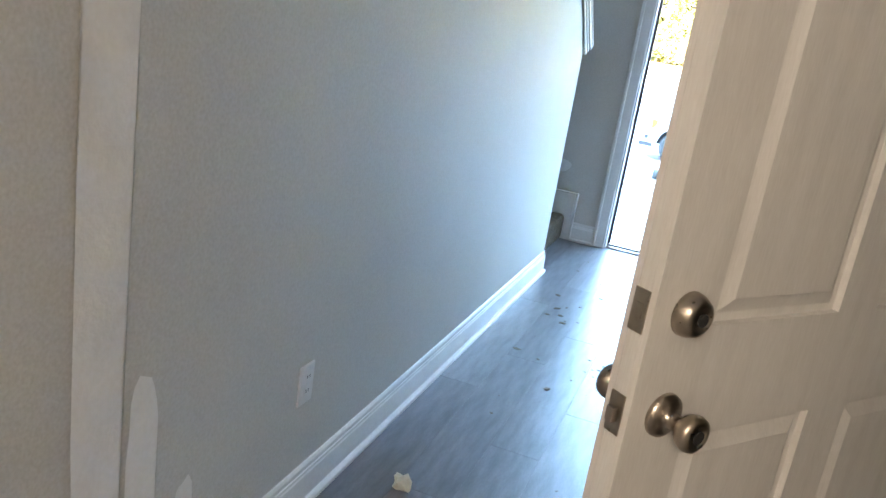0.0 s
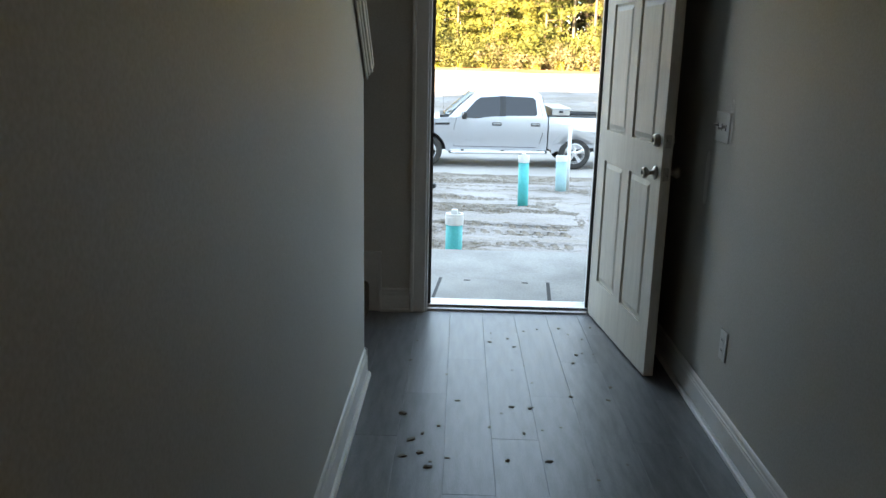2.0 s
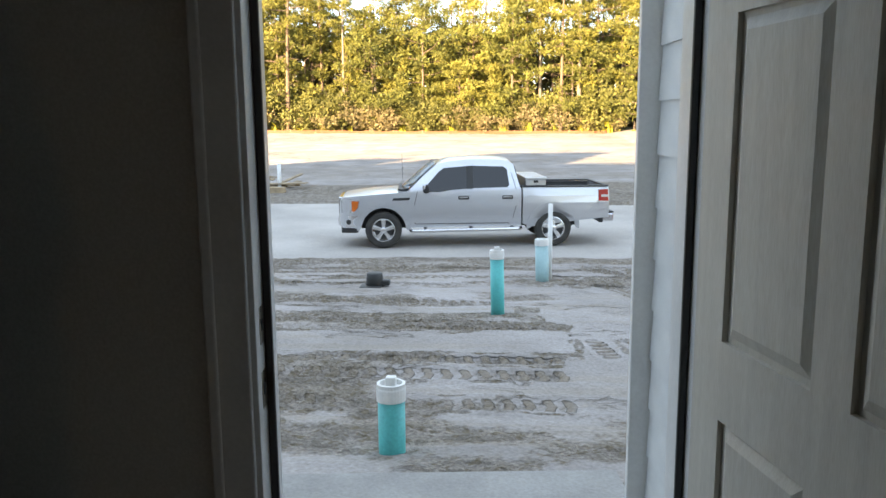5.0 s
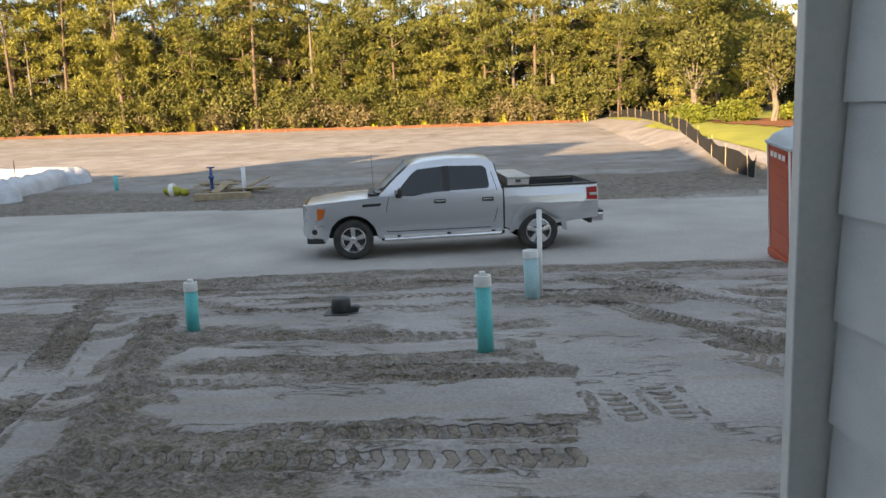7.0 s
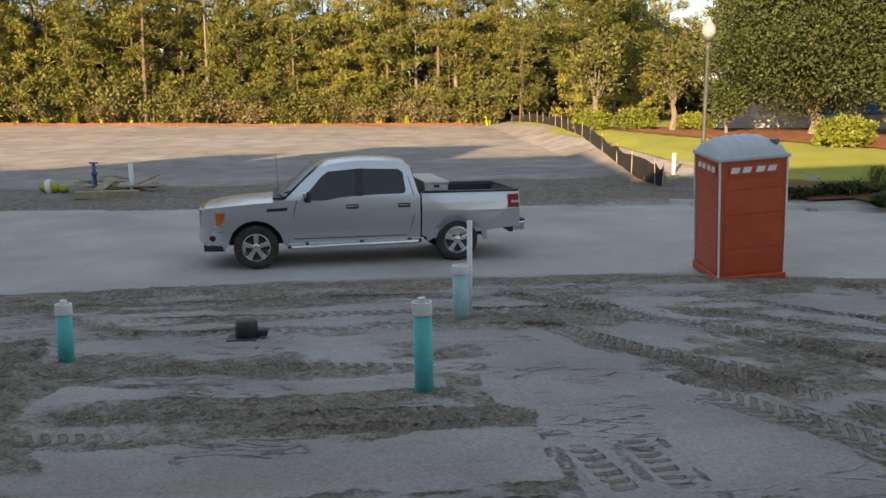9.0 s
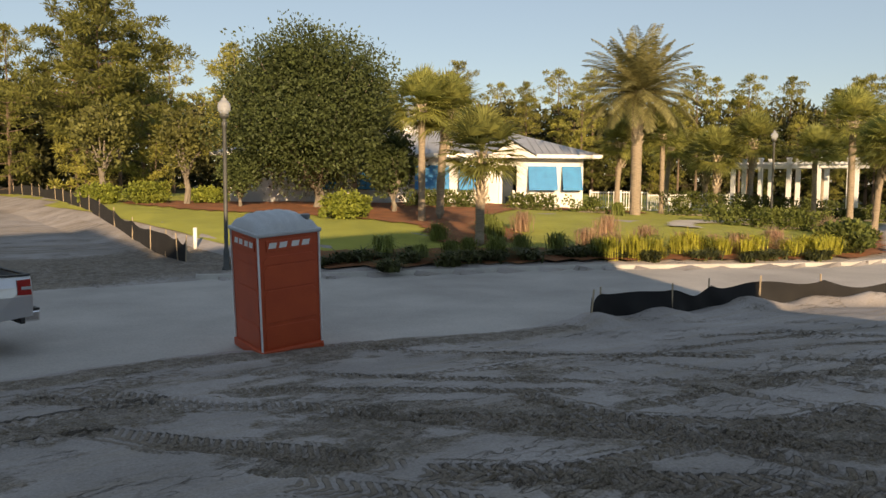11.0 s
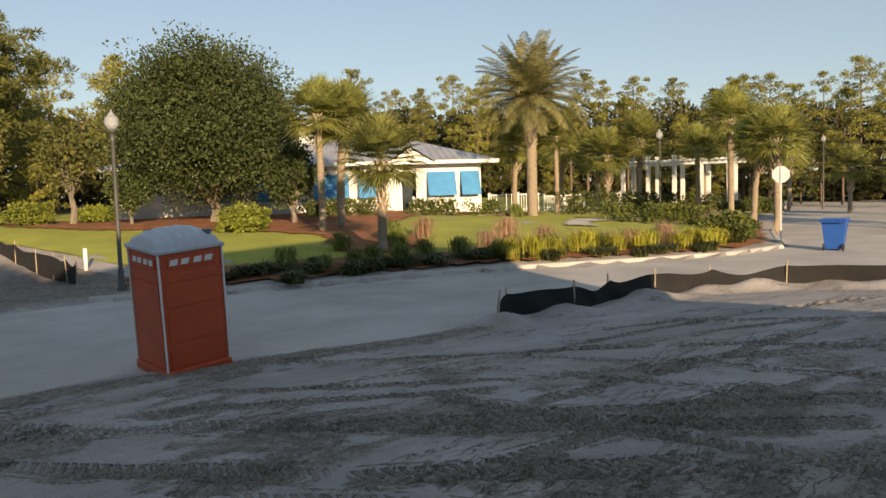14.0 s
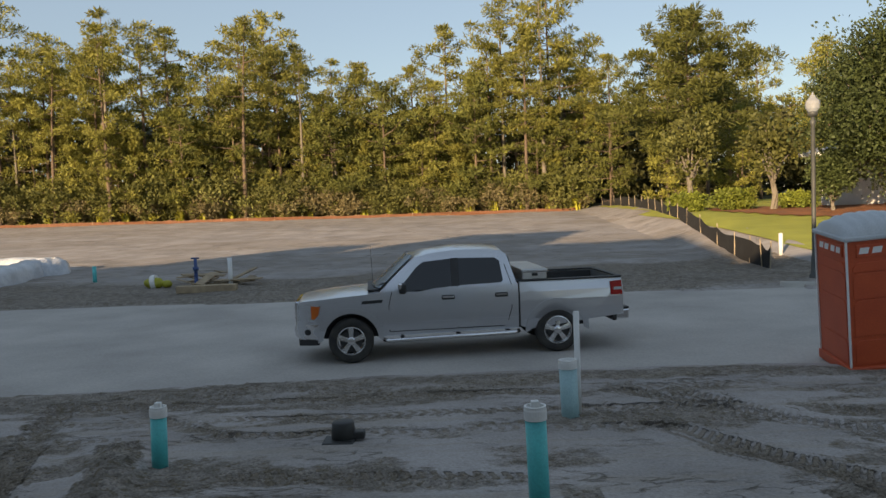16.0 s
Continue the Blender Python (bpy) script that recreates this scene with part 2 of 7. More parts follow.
def vnoise(x, y, seed):
    """Cheap value noise on a lattice, -1 to 1."""
    xi, yi = np.floor(x).astype(np.int64), np.floor(y).astype(np.int64)
    fx, fy = smooth01(x - xi), smooth01(y - yi)

    def h(a, b):
        n = (a * 374761393 + b * 668265263 + seed * 974711) & 0x7FFFFFFF
        n = ((n ^ (n >> 13)) * 1274126177) & 0x7FFFFFFF
        return ((n ^ (n >> 16)) & 0xFFFF) / 32767.5 - 1
    top = h(xi, yi) * (1 - fx) + h(xi + 1, yi) * fx
    bot = h(xi, yi + 1) * (1 - fx) + h(xi + 1, yi + 1) * fx
    return top * (1 - fy) + bot * fy


# wheel and track marks: start, end, width, pitch of the bars, slant of the bars, depth
TRACKS = [
    ((-2.75, 6.08), (0.85, 6.12), 0.26, 0.115, 0.5, 0.045), ((-2.7, 6.5), (0.35, 6.42), 0.2, 0.13, 0.6, 0.035),
    ((-2.45, 4.72), (0.74, 4.74), 0.3, 0.15, 0.25, 0.05), ((-2.45, 4.28), (0.72, 4.27), 0.34, 0.15, 0.3, 0.055),
    ((-2.4, 3.55), (0.7, 3.5), 0.3, 0.14, 0.3, 0.04), ((1.02, 4.75), (0.95, 5.6), 0.22, 0.11, 0, 0.03), ((1.38, 4.75), (1.3, 5.65), 0.22, 0.11, 0, 0.03),
    ((0.9, 11.5), (3.0, 6.1), 0.5, 0.13, 0.9, 0.05), ((3.0, 6.1), (5.6, 3.0), 0.5, 0.13, 0.9, 0.05),
    ((2.3, 11.8), (4.6, 6.4), 0.55, 0.12, 0.9, 0.05), ((4.6, 6.4), (6.6, 3.2), 0.55, 0.12, 0.9, 0.05), ((3.6, 10.6), (6.2, 7.0), 0.4, 0.12, 0.9, 0.04),
    ((5.6, 7.6), (5.0, 1.4), 0.35, 0.14, 0.7, 0.05), ((7.4, 8.6), (7.0, 1.4), 0.3, 0.16, 0.6, 0.05), ((6.4, 13.2), (9.9, 7.0), 0.35, 0.15, 0.7, 0.04),
    ((9.9, 7.0), (10.6, 1.0), 0.35, 0.16, 0.7, 0.04), ((8.6, 9.0), (8.4, 1.2), 0.3, 0.15, 0.7, 0.04), ((12.5, 8.5), (13.0, 0.0), 0.4, 0.2, 0.7, 0.04), ((3.6, 4.6), (3.9, 1.6), 0.4, 0.13, 0.8, 0.04),
    ((-6.2, 12.6), (-3.75, 6.0), 0.45, 0.12, 0.8, 0.05), ((-3.75, 6.0), (-3.1, 3.0), 0.45, 0.12, 0.8, 0.05), ((-8.2, 12.6), (-5.6, 6.2), 0.45, 0.12, 0.8, 0.05),
    ((1.6, 12.4), (4.0, 7.6), 0.45, 0.125, 0.9, 0.04), ((4.0, 7.6), (8.6, 2.2), 0.45, 0.125, 0.9, 0.04), ((4.2, 12.0), (6.9, 7.2), 0.4, 0.125, 0.9, 0.035), ((6.9, 7.2), (11.5, 3.6), 0.4, 0.125, 0.9, 0.035),
    ((2.2, 6.6), (4.4, 1.8), 0.45, 0.125, 0.9, 0.04), ((3.2, 5.4), (7.8, 4.6), 0.35, 0.12, 0.8, 0.035), ((6.0, 6.2), (12.5, 5.2), 0.3, 0.14, 0.7, 0.04), ((5.4, 9.8), (13.5, 7.2), 0.3, 0.14, 0.7, 0.035), ((9.2, 8.2), (15.5, 3.6), 0.35, 0.16, 0.7, 0.04), ((11.2, 8.8), (17, 5.0), 0.35, 0.18, 0.7, 0.04), ((10.5, 5.0), (17.5, 1.0), 0.4, 0.2, 0.7, 0.045),
    ((-7.4, 10.5), (-4.6, 4.4), 0.45, 0.13, 0.9, 0.04), ((-9.5, 11.5), (-7.0, 5.0), 0.45, 0.12, 0.9, 0.04), ((-4.9, 11.8), (-2.9, 9.6), 0.4, 0.11, 0.8, 0.035),
    ((-2.6, 8.0), (0.2, 7.7), 0.3, 0.12, 0.5, 0.03), ((-6, 10.9), (3.0, 10.8), 0.4, 0.15, 0.7, 0.03), ((-6, 12.2), (4.0, 12.4), 0.5, 0.16, 0.7, 0.04), ((-5, 9.9), (2, 9.6), 0.3, 0.15, 0.5, 0.03),
]
RIDGE = [(-4.0, 9.4), (-3.55, 8.2), (-2.9, 6.0), (-2.55, 4.6), (-2.45, 2.6)]


SILT_LINE = [(11.7, 11.5), (12.3, 11.75), (13.9, 11.1), (15.3, 11.1), (18.4, 10.0), (20.0, 8.7), (22.0, 4.7), (22.2, 3.0), (23.5, 0)]
# packed, bladed-smooth patches: corners in the plan
PACKED = [
    [(-2.45, 5.9), (0.8, 5.9), (0.76, 4.95), (-2.3, 4.9)], [(0.95, 8.1), (1.7, 7.6), (3.3, 5.2), (3.6, 3.4), (0.85, 3.4), (0.8, 6.3), (0.5, 6.9)],
    [(-4.9, 7.6), (-3.85, 8.3), (-3.4, 6.6), (-3.5, 4.4), (-5.2, 5.0)], [(2.5, 10.3), (3.3, 10.6), (3.7, 9.0), (3.0, 8.8)], [(5.4, 9.4), (6.6, 8.6), (5.6, 7.4), (4.4, 8.3)],
    [(-6.6, 11.4), (-4.9, 11.6), (-4.6, 10.6), (-6.2, 10.3)], [(-3.2, 10.3), (0.3, 10.5), (0.3, 10.15), (-3.2, 9.95)], [(-2.9, 7.35), (0.2, 7.3), (0.2, 7.0), (-2.9, 7.0)],
    [(8.0, 10.8), (12.5, 10.6), (15, 8.6), (9.5, 8.9)], [(9.2, 7.2), (14.5, 6.4), (15.5, 3.6), (9.8, 4.4)], [(6.4, 6.2), (8.8, 5.6), (8.6, 4.2), (6.6, 4.9)], [(4.6, 5.5), (5.6, 4.6), (5.2, 3.6), (4.3, 4.4)], [(1.9, 12.6), (5.0, 12.8), (5.0, 12.2), (2.0, 12.0)],
]


def relief(x, y):
    """Small relief of the building lot, how churned the sand is (0 packed to 1 loose), and the lie of the tread marks."""
    z = 0.014 * vnoise(x * 1.1, y * 1.1, 1) + 0.008 * vnoise(x * 4, y * 5, 2) + 0.005 * vnoise(x * 9, y * 14, 14)
    churn = np.clip(0.43 + 0.42 * vnoise(x * 0.5, y * 0.9, 3) + 0.3 * vnoise(x * 1.7, y * 3.2, 4), 0.05, 0.95)
    churn = churn * (1 - 0.5 * smooth01((x - 6) / 4))
    for poly in PACKED:
        px, py = [p[0] for p in poly], [p[1] for p in poly]
        wx, wy = x + 0.13 * vnoise(x * 2.2, y * 2.2, 41), y + 0.13 * vnoise(x * 2.2, y * 2.2, 42)
        box_ = (x > min(px) - 0.3) & (x < max(px) + 0.3) & (y > min(py) - 0.3) & (y < max(py) + 0.3)
        hit = box_ & inside(poly, wx, wy)
        churn = np.where(hit, np.minimum(churn, 0.12 + 0.1 * vnoise(x * 3, y * 5, 43)), churn)
    tread, tread_m = np.zeros(np.shape(x)), np.zeros(np.shape(x))
    for (ax, ay), (bx, by), w, pitch, slant, deep in TRACKS:
        ln = math.hypot(bx - ax, by - ay)
        ux, uy = (bx - ax) / ln, (by - ay) / ln
        u, v = (x - ax) * ux + (y - ay) * uy, (x - ax) * -uy + (y - ay) * ux
        v = v + 0.04 * vnoise(u * 0.9, u * 0 + ax * 7, 5)
        ends = smooth01(u / 0.2) * smooth01((ln - u) / 0.2)
        m = smooth01((w / 2 - np.abs(v)) / 0.06) * ends
        m = m * np.clip(0.8 + 0.7 * vnoise(x * 0.8 + ax, y * 0.8, 6), 0.15, 1)
        phase = (u + slant * np.abs(v)) / pitch
        bars = np.clip(2.2 * np.sin(2 * math.pi * phase), -1, 1)
        z = z + m * (deep * 0.4 * bars - 0.35 * deep) + 0.018 * smooth01(1 - np.abs(np.abs(v) - w / 2 - 0.04) / 0.06) * ends
        over = m > tread_m
        tread, tread_m = np.where(over, phase, tread), np.where(over, m, tread_m)
        churn = np.maximum(churn, m * 0.5)
        berm = smooth01(1 - np.abs(np.abs(v) - w / 2 - 0.05) / 0.07) * ends
        churn = np.maximum(churn, berm * (0.55 + 0.35 * vnoise(x * 4, y * 4, 44)))
    d = dist_to(RIDGE, x, y)
    m = smooth01(1 - d / 0.42)
    z = z + m * (0.07 + 0.05 * vnoise(x * 7, y * 7, 9) + 0.035 * vnoise(x * 16, y * 16, 10))
    churn = np.maximum(churn, np.clip(m * (1.1 + 0.3 * vnoise(x * 5, y * 5, 15)), 0, 1))
    verge = smooth01(1 - np.abs(dist_to(NEAR, x, y) - 0.7) / 0.8)
    bank = smooth01(1 - dist_to(SILT_LINE, x, y) / 0.9)
    z = z + bank * np.clip(0.12 + 0.22 * vnoise(x * 1.1, y * 1.1, 45), 0, 0.3)
    verge = verge * (1 - bank)
    loose = smooth01((churn - 0.4) / 0.25)
    z = z - 0.012 * loose + verge * (0.05 + 0.03 * vnoise(x * 3, y * 5, 11)) + loose * (0.014 * vnoise(x * 13, y * 13, 12) + 0.01 * vnoise(x * 27, y * 27, 13))
    return z, np.maximum(churn, 0.85 * verge), tread, tread_m


def sand_mat():
    m = bpy.data.materials.new("sand")
    m.use_nodes = True
    n, l = m.node_tree.nodes, m.node_tree.links
    b = n["Principled BSDF"]
    b.inputs["Roughness"].default_value, b.inputs["Specular IOR Level"].default_value = 0.95, 0.15
    tc = n.new("ShaderNodeTexCoord")

    def noise_at(scale, detail=4, stretch=None, warp=0.0):
        t = n.new("ShaderNodeTexNoise")
        t.inputs["Scale"].default_value, t.inputs["Detail"].default_value, t.inputs["Distortion"].default_value = scale, detail, warp
        src = tc.outputs["Object"]
        if stretch:
            mp = n.new("ShaderNodeMapping")
            mp.inputs["Scale"].default_value = stretch
            l.new(src, mp.inputs[0])
            src = mp.outputs[0]
        l.new(src, t.inputs["Vector"])
        return t.outputs[0]

    def link(sock, v):
        if isinstance(v, (tuple, float, int)):
            sock.default_value = v
        else:
            l.new(v, sock)

    def mixed(fac, a, b_, mode="MIX"):
        x = n.new("ShaderNodeMix")
        x.data_type, x.blend_type = "RGBA", mode
        for sock, v in ((x.inputs[0], fac), (x.inputs[6], a), (x.inputs[7], b_)):
            link(sock, v)
        return x.outputs[2]

    def ranged(v, a, b_):
        r = n.new("ShaderNodeMapRange")
        r.interpolation_type = "SMOOTHSTEP"
        r.inputs[1].default_value, r.inputs[2].default_value = a, b_
        l.new(v, r.inputs[0])
        return r.outputs[0]

    def calc(op, a, b_=0.0, c_=0.0):
        x = n.new("ShaderNodeMath")
        x.operation = op
        for sock, v in zip(x.inputs, (a, b_, c_)):
            link(sock, v)
        return x.outputs[0]

    def attr(name):
        a = n.new("ShaderNodeAttribute")
        a.attribute_name = name
        return a.outputs["Fac"]
    fine_n = noise_at(30, 6)
    # ragged edge between packed crust and loose sand
    edge = calc("ADD", attr("churn"), calc("MULTIPLY_ADD", noise_at(7, 6), 0.5, -0.25))
    loose = ranged(calc("ADD", edge, calc("MULTIPLY_ADD", fine_n, 0.3, -0.15)), 0.36, 0.58)
    # bars pressed by tyre lugs and tracks; their dark colour holds moist soil and groove shade
    bar = ranged(calc("ADD", calc("SINE", calc("MULTIPLY", attr("tread"), 2 * math.pi)), calc("MULTIPLY_ADD", noise_at(18, 5), 1.5, -0.75)), -0.15, 0.15)
    press = calc("MULTIPLY", ranged(attr("tread_mask"), 0.2, 0.6), bar)
    # thin broken cracks and scuffs in the crust
    vein = calc("ABSOLUTE", calc("SUBTRACT", noise_at(2.2, 8, (0.8, 2.4, 1), 1.0), 0.5))
    crack = calc("MULTIPLY", calc("SUBTRACT", 1.0, ranged(vein, 0.006, 0.024)), ranged(noise_at(0.9, 3), 0.52, 0.62))
    packed_c = mixed(ranged(noise_at(0.7, 5), 0.35, 0.65), (0.385, 0.355, 0.338, 1), (0.3, 0.275, 0.258, 1))
    loose_c = mixed(ranged(noise_at(5), 0.35, 0.65), (0.3, 0.263, 0.23, 1), (0.2, 0.173, 0.145, 1))
    c = mixed(loose, packed_c, loose_c)
    c = mixed(calc("MULTIPLY", press, 0.8), c, (0.22, 0.18, 0.14, 1))
    c = mixed(calc("MULTIPLY", crack, 0.6), c, (0.2, 0.165, 0.125, 1))
    c = mixed(calc("MULTIPLY", ranged(noise_at(2.2, 5, (0.16, 1.6, 1)), 0.5, 0.64), 0.3), c, (0.3, 0.25, 0.19, 1))
    c = mixed(attr("litter"), c, mixed(ranged(noise_at(1.2), 0.3, 0.7), (0.1, 0.085, 0.04, 1), (0.05, 0.055, 0.02, 1)))
    clod = calc("MULTIPLY", ranged(noise_at(13, 8), 0.54, 0.62), calc("MULTIPLY_ADD", loose, 0.8, 0.15))
    c = mixed(clod, c, (0.18, 0.145, 0.105, 1))
    c = mixed(calc("MULTIPLY_ADD", loose, 0.45, 0.4), c, noise_at(38, 8), "OVERLAY")
    l.new(c, b.inputs["Base Color"])
    hgt = calc("ADD", calc("MULTIPLY", loose, calc("MULTIPLY_ADD", noise_at(22, 8), 1.6, -1.1)), calc("MULTIPLY", fine_n, 0.25))
    hgt = calc("SUBTRACT", calc("SUBTRACT", hgt, calc("MULTIPLY", press, 1.0)), calc("MULTIPLY", crack, 0.8))
    bp = n.new("ShaderNodeBump")
    bp.inputs["Strength"].default_value, bp.inputs["Distance"].default_value = 1.0, 0.04
    l.new(hgt, bp.inputs["Height"])
    l.new(bp.outputs[0], b.inputs["Normal"])
    return m


def ground():
    xs = steps((-1500, 0, 0), (-500, 0, 0), (-200, 0, 0), (-120, -70, 8), (-70, -14, 1.4), (-14, -5, 0.1), (-5, 6, 0.031), (6, 14, 0.045), (14, 22, 0.2), (22, 70, 1.2), (70, 130, 8), (200, 0, 0), (500, 0, 0), (1500, 0, 0))
    ys = steps((-1500, 0, 0), (-300, 0, 0), (-100, 0, 0), (-40, 0, 0), (-15, 0, 0), (-5, 0, 0), (0, 2, 0.1), (2, 8.6, 0.031), (8.6, 14.6, 0.06), (14.6, 28, 0.5), (28, 90, 1.0), (90, 160, 8), (200, 0, 0), (400, 0, 0), (1500, 0, 0))
    gx, gy = np.meshgrid(xs, ys)
    z = land(gx, gy)
    rz, churn, tread, tread_m = relief(gx, gy)
    near = inside(NEAR_POLY, gx, gy) & (gy > -0.5)
    fine = near * smooth01((gy - 1.6) / 0.4)
    field = (gy > 20) & (gx < 11) & ~inside(ROAD_POLY, gx, gy)
    z = z + np.where(fine > 0, rz * fine, 0)
    z = z + np.where(field, 0.06 * vnoise(gx * 0.6, gy * 0.9, 21) + 0.22 * np.clip(vnoise(gx * 0.5, gy * 0.5, 22), 0, 1) * np.clip(1 - np.abs(gy - 27.5) / 3, 0, 1), 0)
    churn = np.where(near, churn, np.where(field, np.clip(1.1 - np.abs(gy - 27) / 6 + 0.2 * vnoise(gx * .4, gy * .5, 23), 0.12, 0.9), 0.3))
    litter = smooth01((gy - 76) / 3) + smooth01((gx - 11.5 - (gy - 24) * 0.04) / 1.5) * (gy > 40)
    ny, nx = gx.shape
    idx = np.arange(nx * ny).reshape(ny, nx)
    quads = np.stack([idx[:-1, :-1], idx[:-1, 1:], idx[1:, 1:], idx[1:, :-1]], -1).reshape(-1, 4)
    me = bpy.data.meshes.new("ground")
    me.vertices.add(nx * ny)
    me.vertices.foreach_set("co", np.stack([gx, gy, z], -1).astype(np.float32).ravel())
    me.loops.add(quads.size)
    me.loops.foreach_set("vertex_index", quads.astype(np.int32).ravel())
    me.polygons.add(len(quads))
    me.polygons.foreach_set("loop_start", np.arange(0, quads.size, 4, dtype=np.int32))
    tread = np.where(field, gy / 0.55 + 0.25 * vnoise(gx * 0.15, gy * 0.3, 24), tread)
    tread_m = np.where(field, np.clip(0.25 + 0.5 * vnoise(gx * 0.08, gy * 0.35, 25), 0, 0.45), tread_m * near)
    for name, v in (("churn", churn), ("litter", np.clip(litter, 0, 1)), ("tread", tread), ("tread_mask", tread_m)):
        me.attributes.new(name, "FLOAT", "POINT").data.foreach_set("value", v.astype(np.float32).ravel())
    me.materials.append(sand_mat())
    me.update(calc_edges=True)
    me.shade_smooth()
    return tagged(new("ground", me), "pale grey sand lot with tyre tracks and a graded field", "ground", kind="structure")


ground()


def slab(name, outline, z, material, label, category, under=0.15):
    """A flat paved or planted sheet with a real edge."""
    bm = bmesh.new()
    f = bm.faces.new([bm.verts.new((x, y, z)) for x, y in outline])
    r = bmesh.ops.extrude_face_region(bm, geom=[f])
    bmesh.ops.translate(bm, verts=[v for v in r["geom"] if isinstance(v, bmesh.types.BMVert)], vec=(0, 0, -under))
    bmesh.ops.triangulate(bm, faces=bm.faces)
    return tagged(part(name, bm, material), label, category, kind="structure")


M_ROAD = mat("dusty_asphalt", (0.46, 0.43, 0.395), (0.34, 0.315, 0.29), rough=0.9, scale=0.5, fine=22, bump=0.5)
slab("road", ROAD_POLY, ROAD_Z, M_ROAD, "sand-dusted grey street that bends and meets a side street", "road")


def kerb(line, side, label):
    """A rounded concrete kerb and gutter along a line."""
    prof = [(-0.3, -0.02), (0.0, 0.01), (0.05, 0.13), (0.09, 0.15), (0.2, 0.15), (0.22, -0.1), (-0.3, -0.1)]
    verts, faces = [], []
    k = len(prof)
    for i, (x, y) in enumerate(line):
        a, b = line[max(i - 1, 0)], line[min(i + 1, len(line) - 1)]
        d = Vector((b[0] - a[0], b[1] - a[1])).normalized()
        nx, ny = -d.y * side, d.x * side
        verts += [(x + nx * u, y + ny * u, ROAD_Z + 0.004 + w) for u, w in prof]
        if i:
            faces += [((i - 1) * k + j, (i - 1) * k + (j + 1) % k, i * k + (j + 1) % k, i * k + j) for j in range(k)]
    return tagged(new("kerb", raw_mesh("kerb", verts, faces, M_KERB)), label, "kerb", kind="structure")


def curve_pts(line, n=6):
    """Points along a smooth curve through the given ones."""
    out = []
    for i in range(len(line) - 1):
        p0, p1, p2, p3 = (Vector(line[min(max(i + k, 0), len(line) - 1)]) for k in (-1, 0, 1, 2))
        for s in range(n):
            t = s / n
            out.append(tuple(0.5 * ((2 * p1) + (p2 - p0) * t + (2 * p0 - 5 * p1 + 4 * p2 - p3) * t * t + (3 * p1 - p0 - 3 * p2 + p3) * t ** 3)))
    return out + [tuple(line[-1])]


kerb([(x, y) for x, y in FAR[2:]], 1, "pale concrete kerb round the lawn")
kerb(SIDE[:-1][1:], 1, "pale concrete kerb round the palm island")


def sheet(name, outline, material, label, category, lift=0.05, step=0.9, kind="structure"):
    """A planted sheet laid over the land inside an outline."""
    ox, oy = [p[0] for p in outline], [p[1] for p in outline]
    xs, ys = np.arange(min(ox), max(ox) + step, step), np.arange(min(oy), max(oy) + step, step)
    gx, gy = np.meshgrid(xs, ys)
    ok = inside(outline, gx, gy)
    gz = land(gx, gy) + lift + 0.04 * vnoise(gx * 0.7, gy * 0.7, 31)
    idx = -np.ones(gx.shape, int)
    cell = ok[:-1, :-1] & ok[1:, :-1] & ok[:-1, 1:] & ok[1:, 1:]
    verts, faces = [], []
    for j, i in zip(*np.nonzero(cell)):
        q = []
        for dj, di in ((0, 0), (0, 1), (1, 1), (1, 0)):
            if idx[j + dj, i + di] < 0:
                idx[j + dj, i + di] = len(verts)
                verts.append((gx[j + dj, i + di], gy[j + dj, i + di], gz[j + dj, i + di]))
            q.append(int(idx[j + dj, i + di]))
        faces.append(q)
    return tagged(new(name, raw_mesh(name, verts, faces, material, True)), label, category, kind=kind)


M_GRASS = mat("lawn_grass", (0.36, 0.36, 0.06), (0.27, 0.285, 0.045), rough=0.9, scale=0.5, fine=25, bump=0.8, depth=0.05)
M_MULCH = mat("pine_straw_mulch", (0.32, 0.12, 0.045), (0.2, 0.075, 0.03), rough=0.95, scale=1.2, fine=30, bump=0.8, depth=0.05)
M_PATHC = mat("garden_path", (0.5, 0.46, 0.4), (0.42, 0.39, 0.34), rough=0.9, scale=1)
LAWN = [(11, 26), (14, 21.3), (20, 19), (25.5, 15.6), (29, 14), (32, 13.5), (36, 15.2), (47, 19.5), (75, 29), (76, 60), (12.5, 75)]
sheet("lawn", LAWN, M_GRASS, "mown green lawn beside the clubhouse", "lawn", 0.03)
sheet("mulch_bed", [(9.8, 24.5), (12, 21.9), (19.4, 19.1), (25, 15.7), (28.5, 13.9), (32, 13.4), (35, 14.6), (40, 16.7), (46, 19), (45.5, 20.5), (38, 18.5), (33, 16.8), (29, 17.2), (26, 19), (21, 22.6), (16, 24.6), (11, 27)], M_MULCH, "rust-red pine straw mulch bed along the kerb", "mulch bed", 0.07, 0.45)
sheet("mulch_bed", [(14, 45), (16, 40), (20, 35), (21.5, 30), (18.5, 25), (20.5, 22.5), (24, 25), (27, 31), (33, 34), (40, 30), (42, 31.5), (34, 38.5), (24, 47), (15, 52)], M_MULCH, "rust-red mulch bed under oak and palms", "mulch bed", 0.08, 0.45)
sheet("mulch_bed", [(42, 7), (46, 9.4), (54, 12), (60, 12.5), (58, 5), (48, 0), (40, -2), (38.6, 2)], M_MULCH, "mulched planting island with palms", "mulch bed", 0.06, 0.45)
sheet("garden_path", [(33, 22), (36, 24.5), (42, 25), (52, 27), (52, 28), (42, 26.6), (36, 26.2), (32, 24)], M_PATHC, "pale curving concrete garden path", "path", 0.1, 0.35)

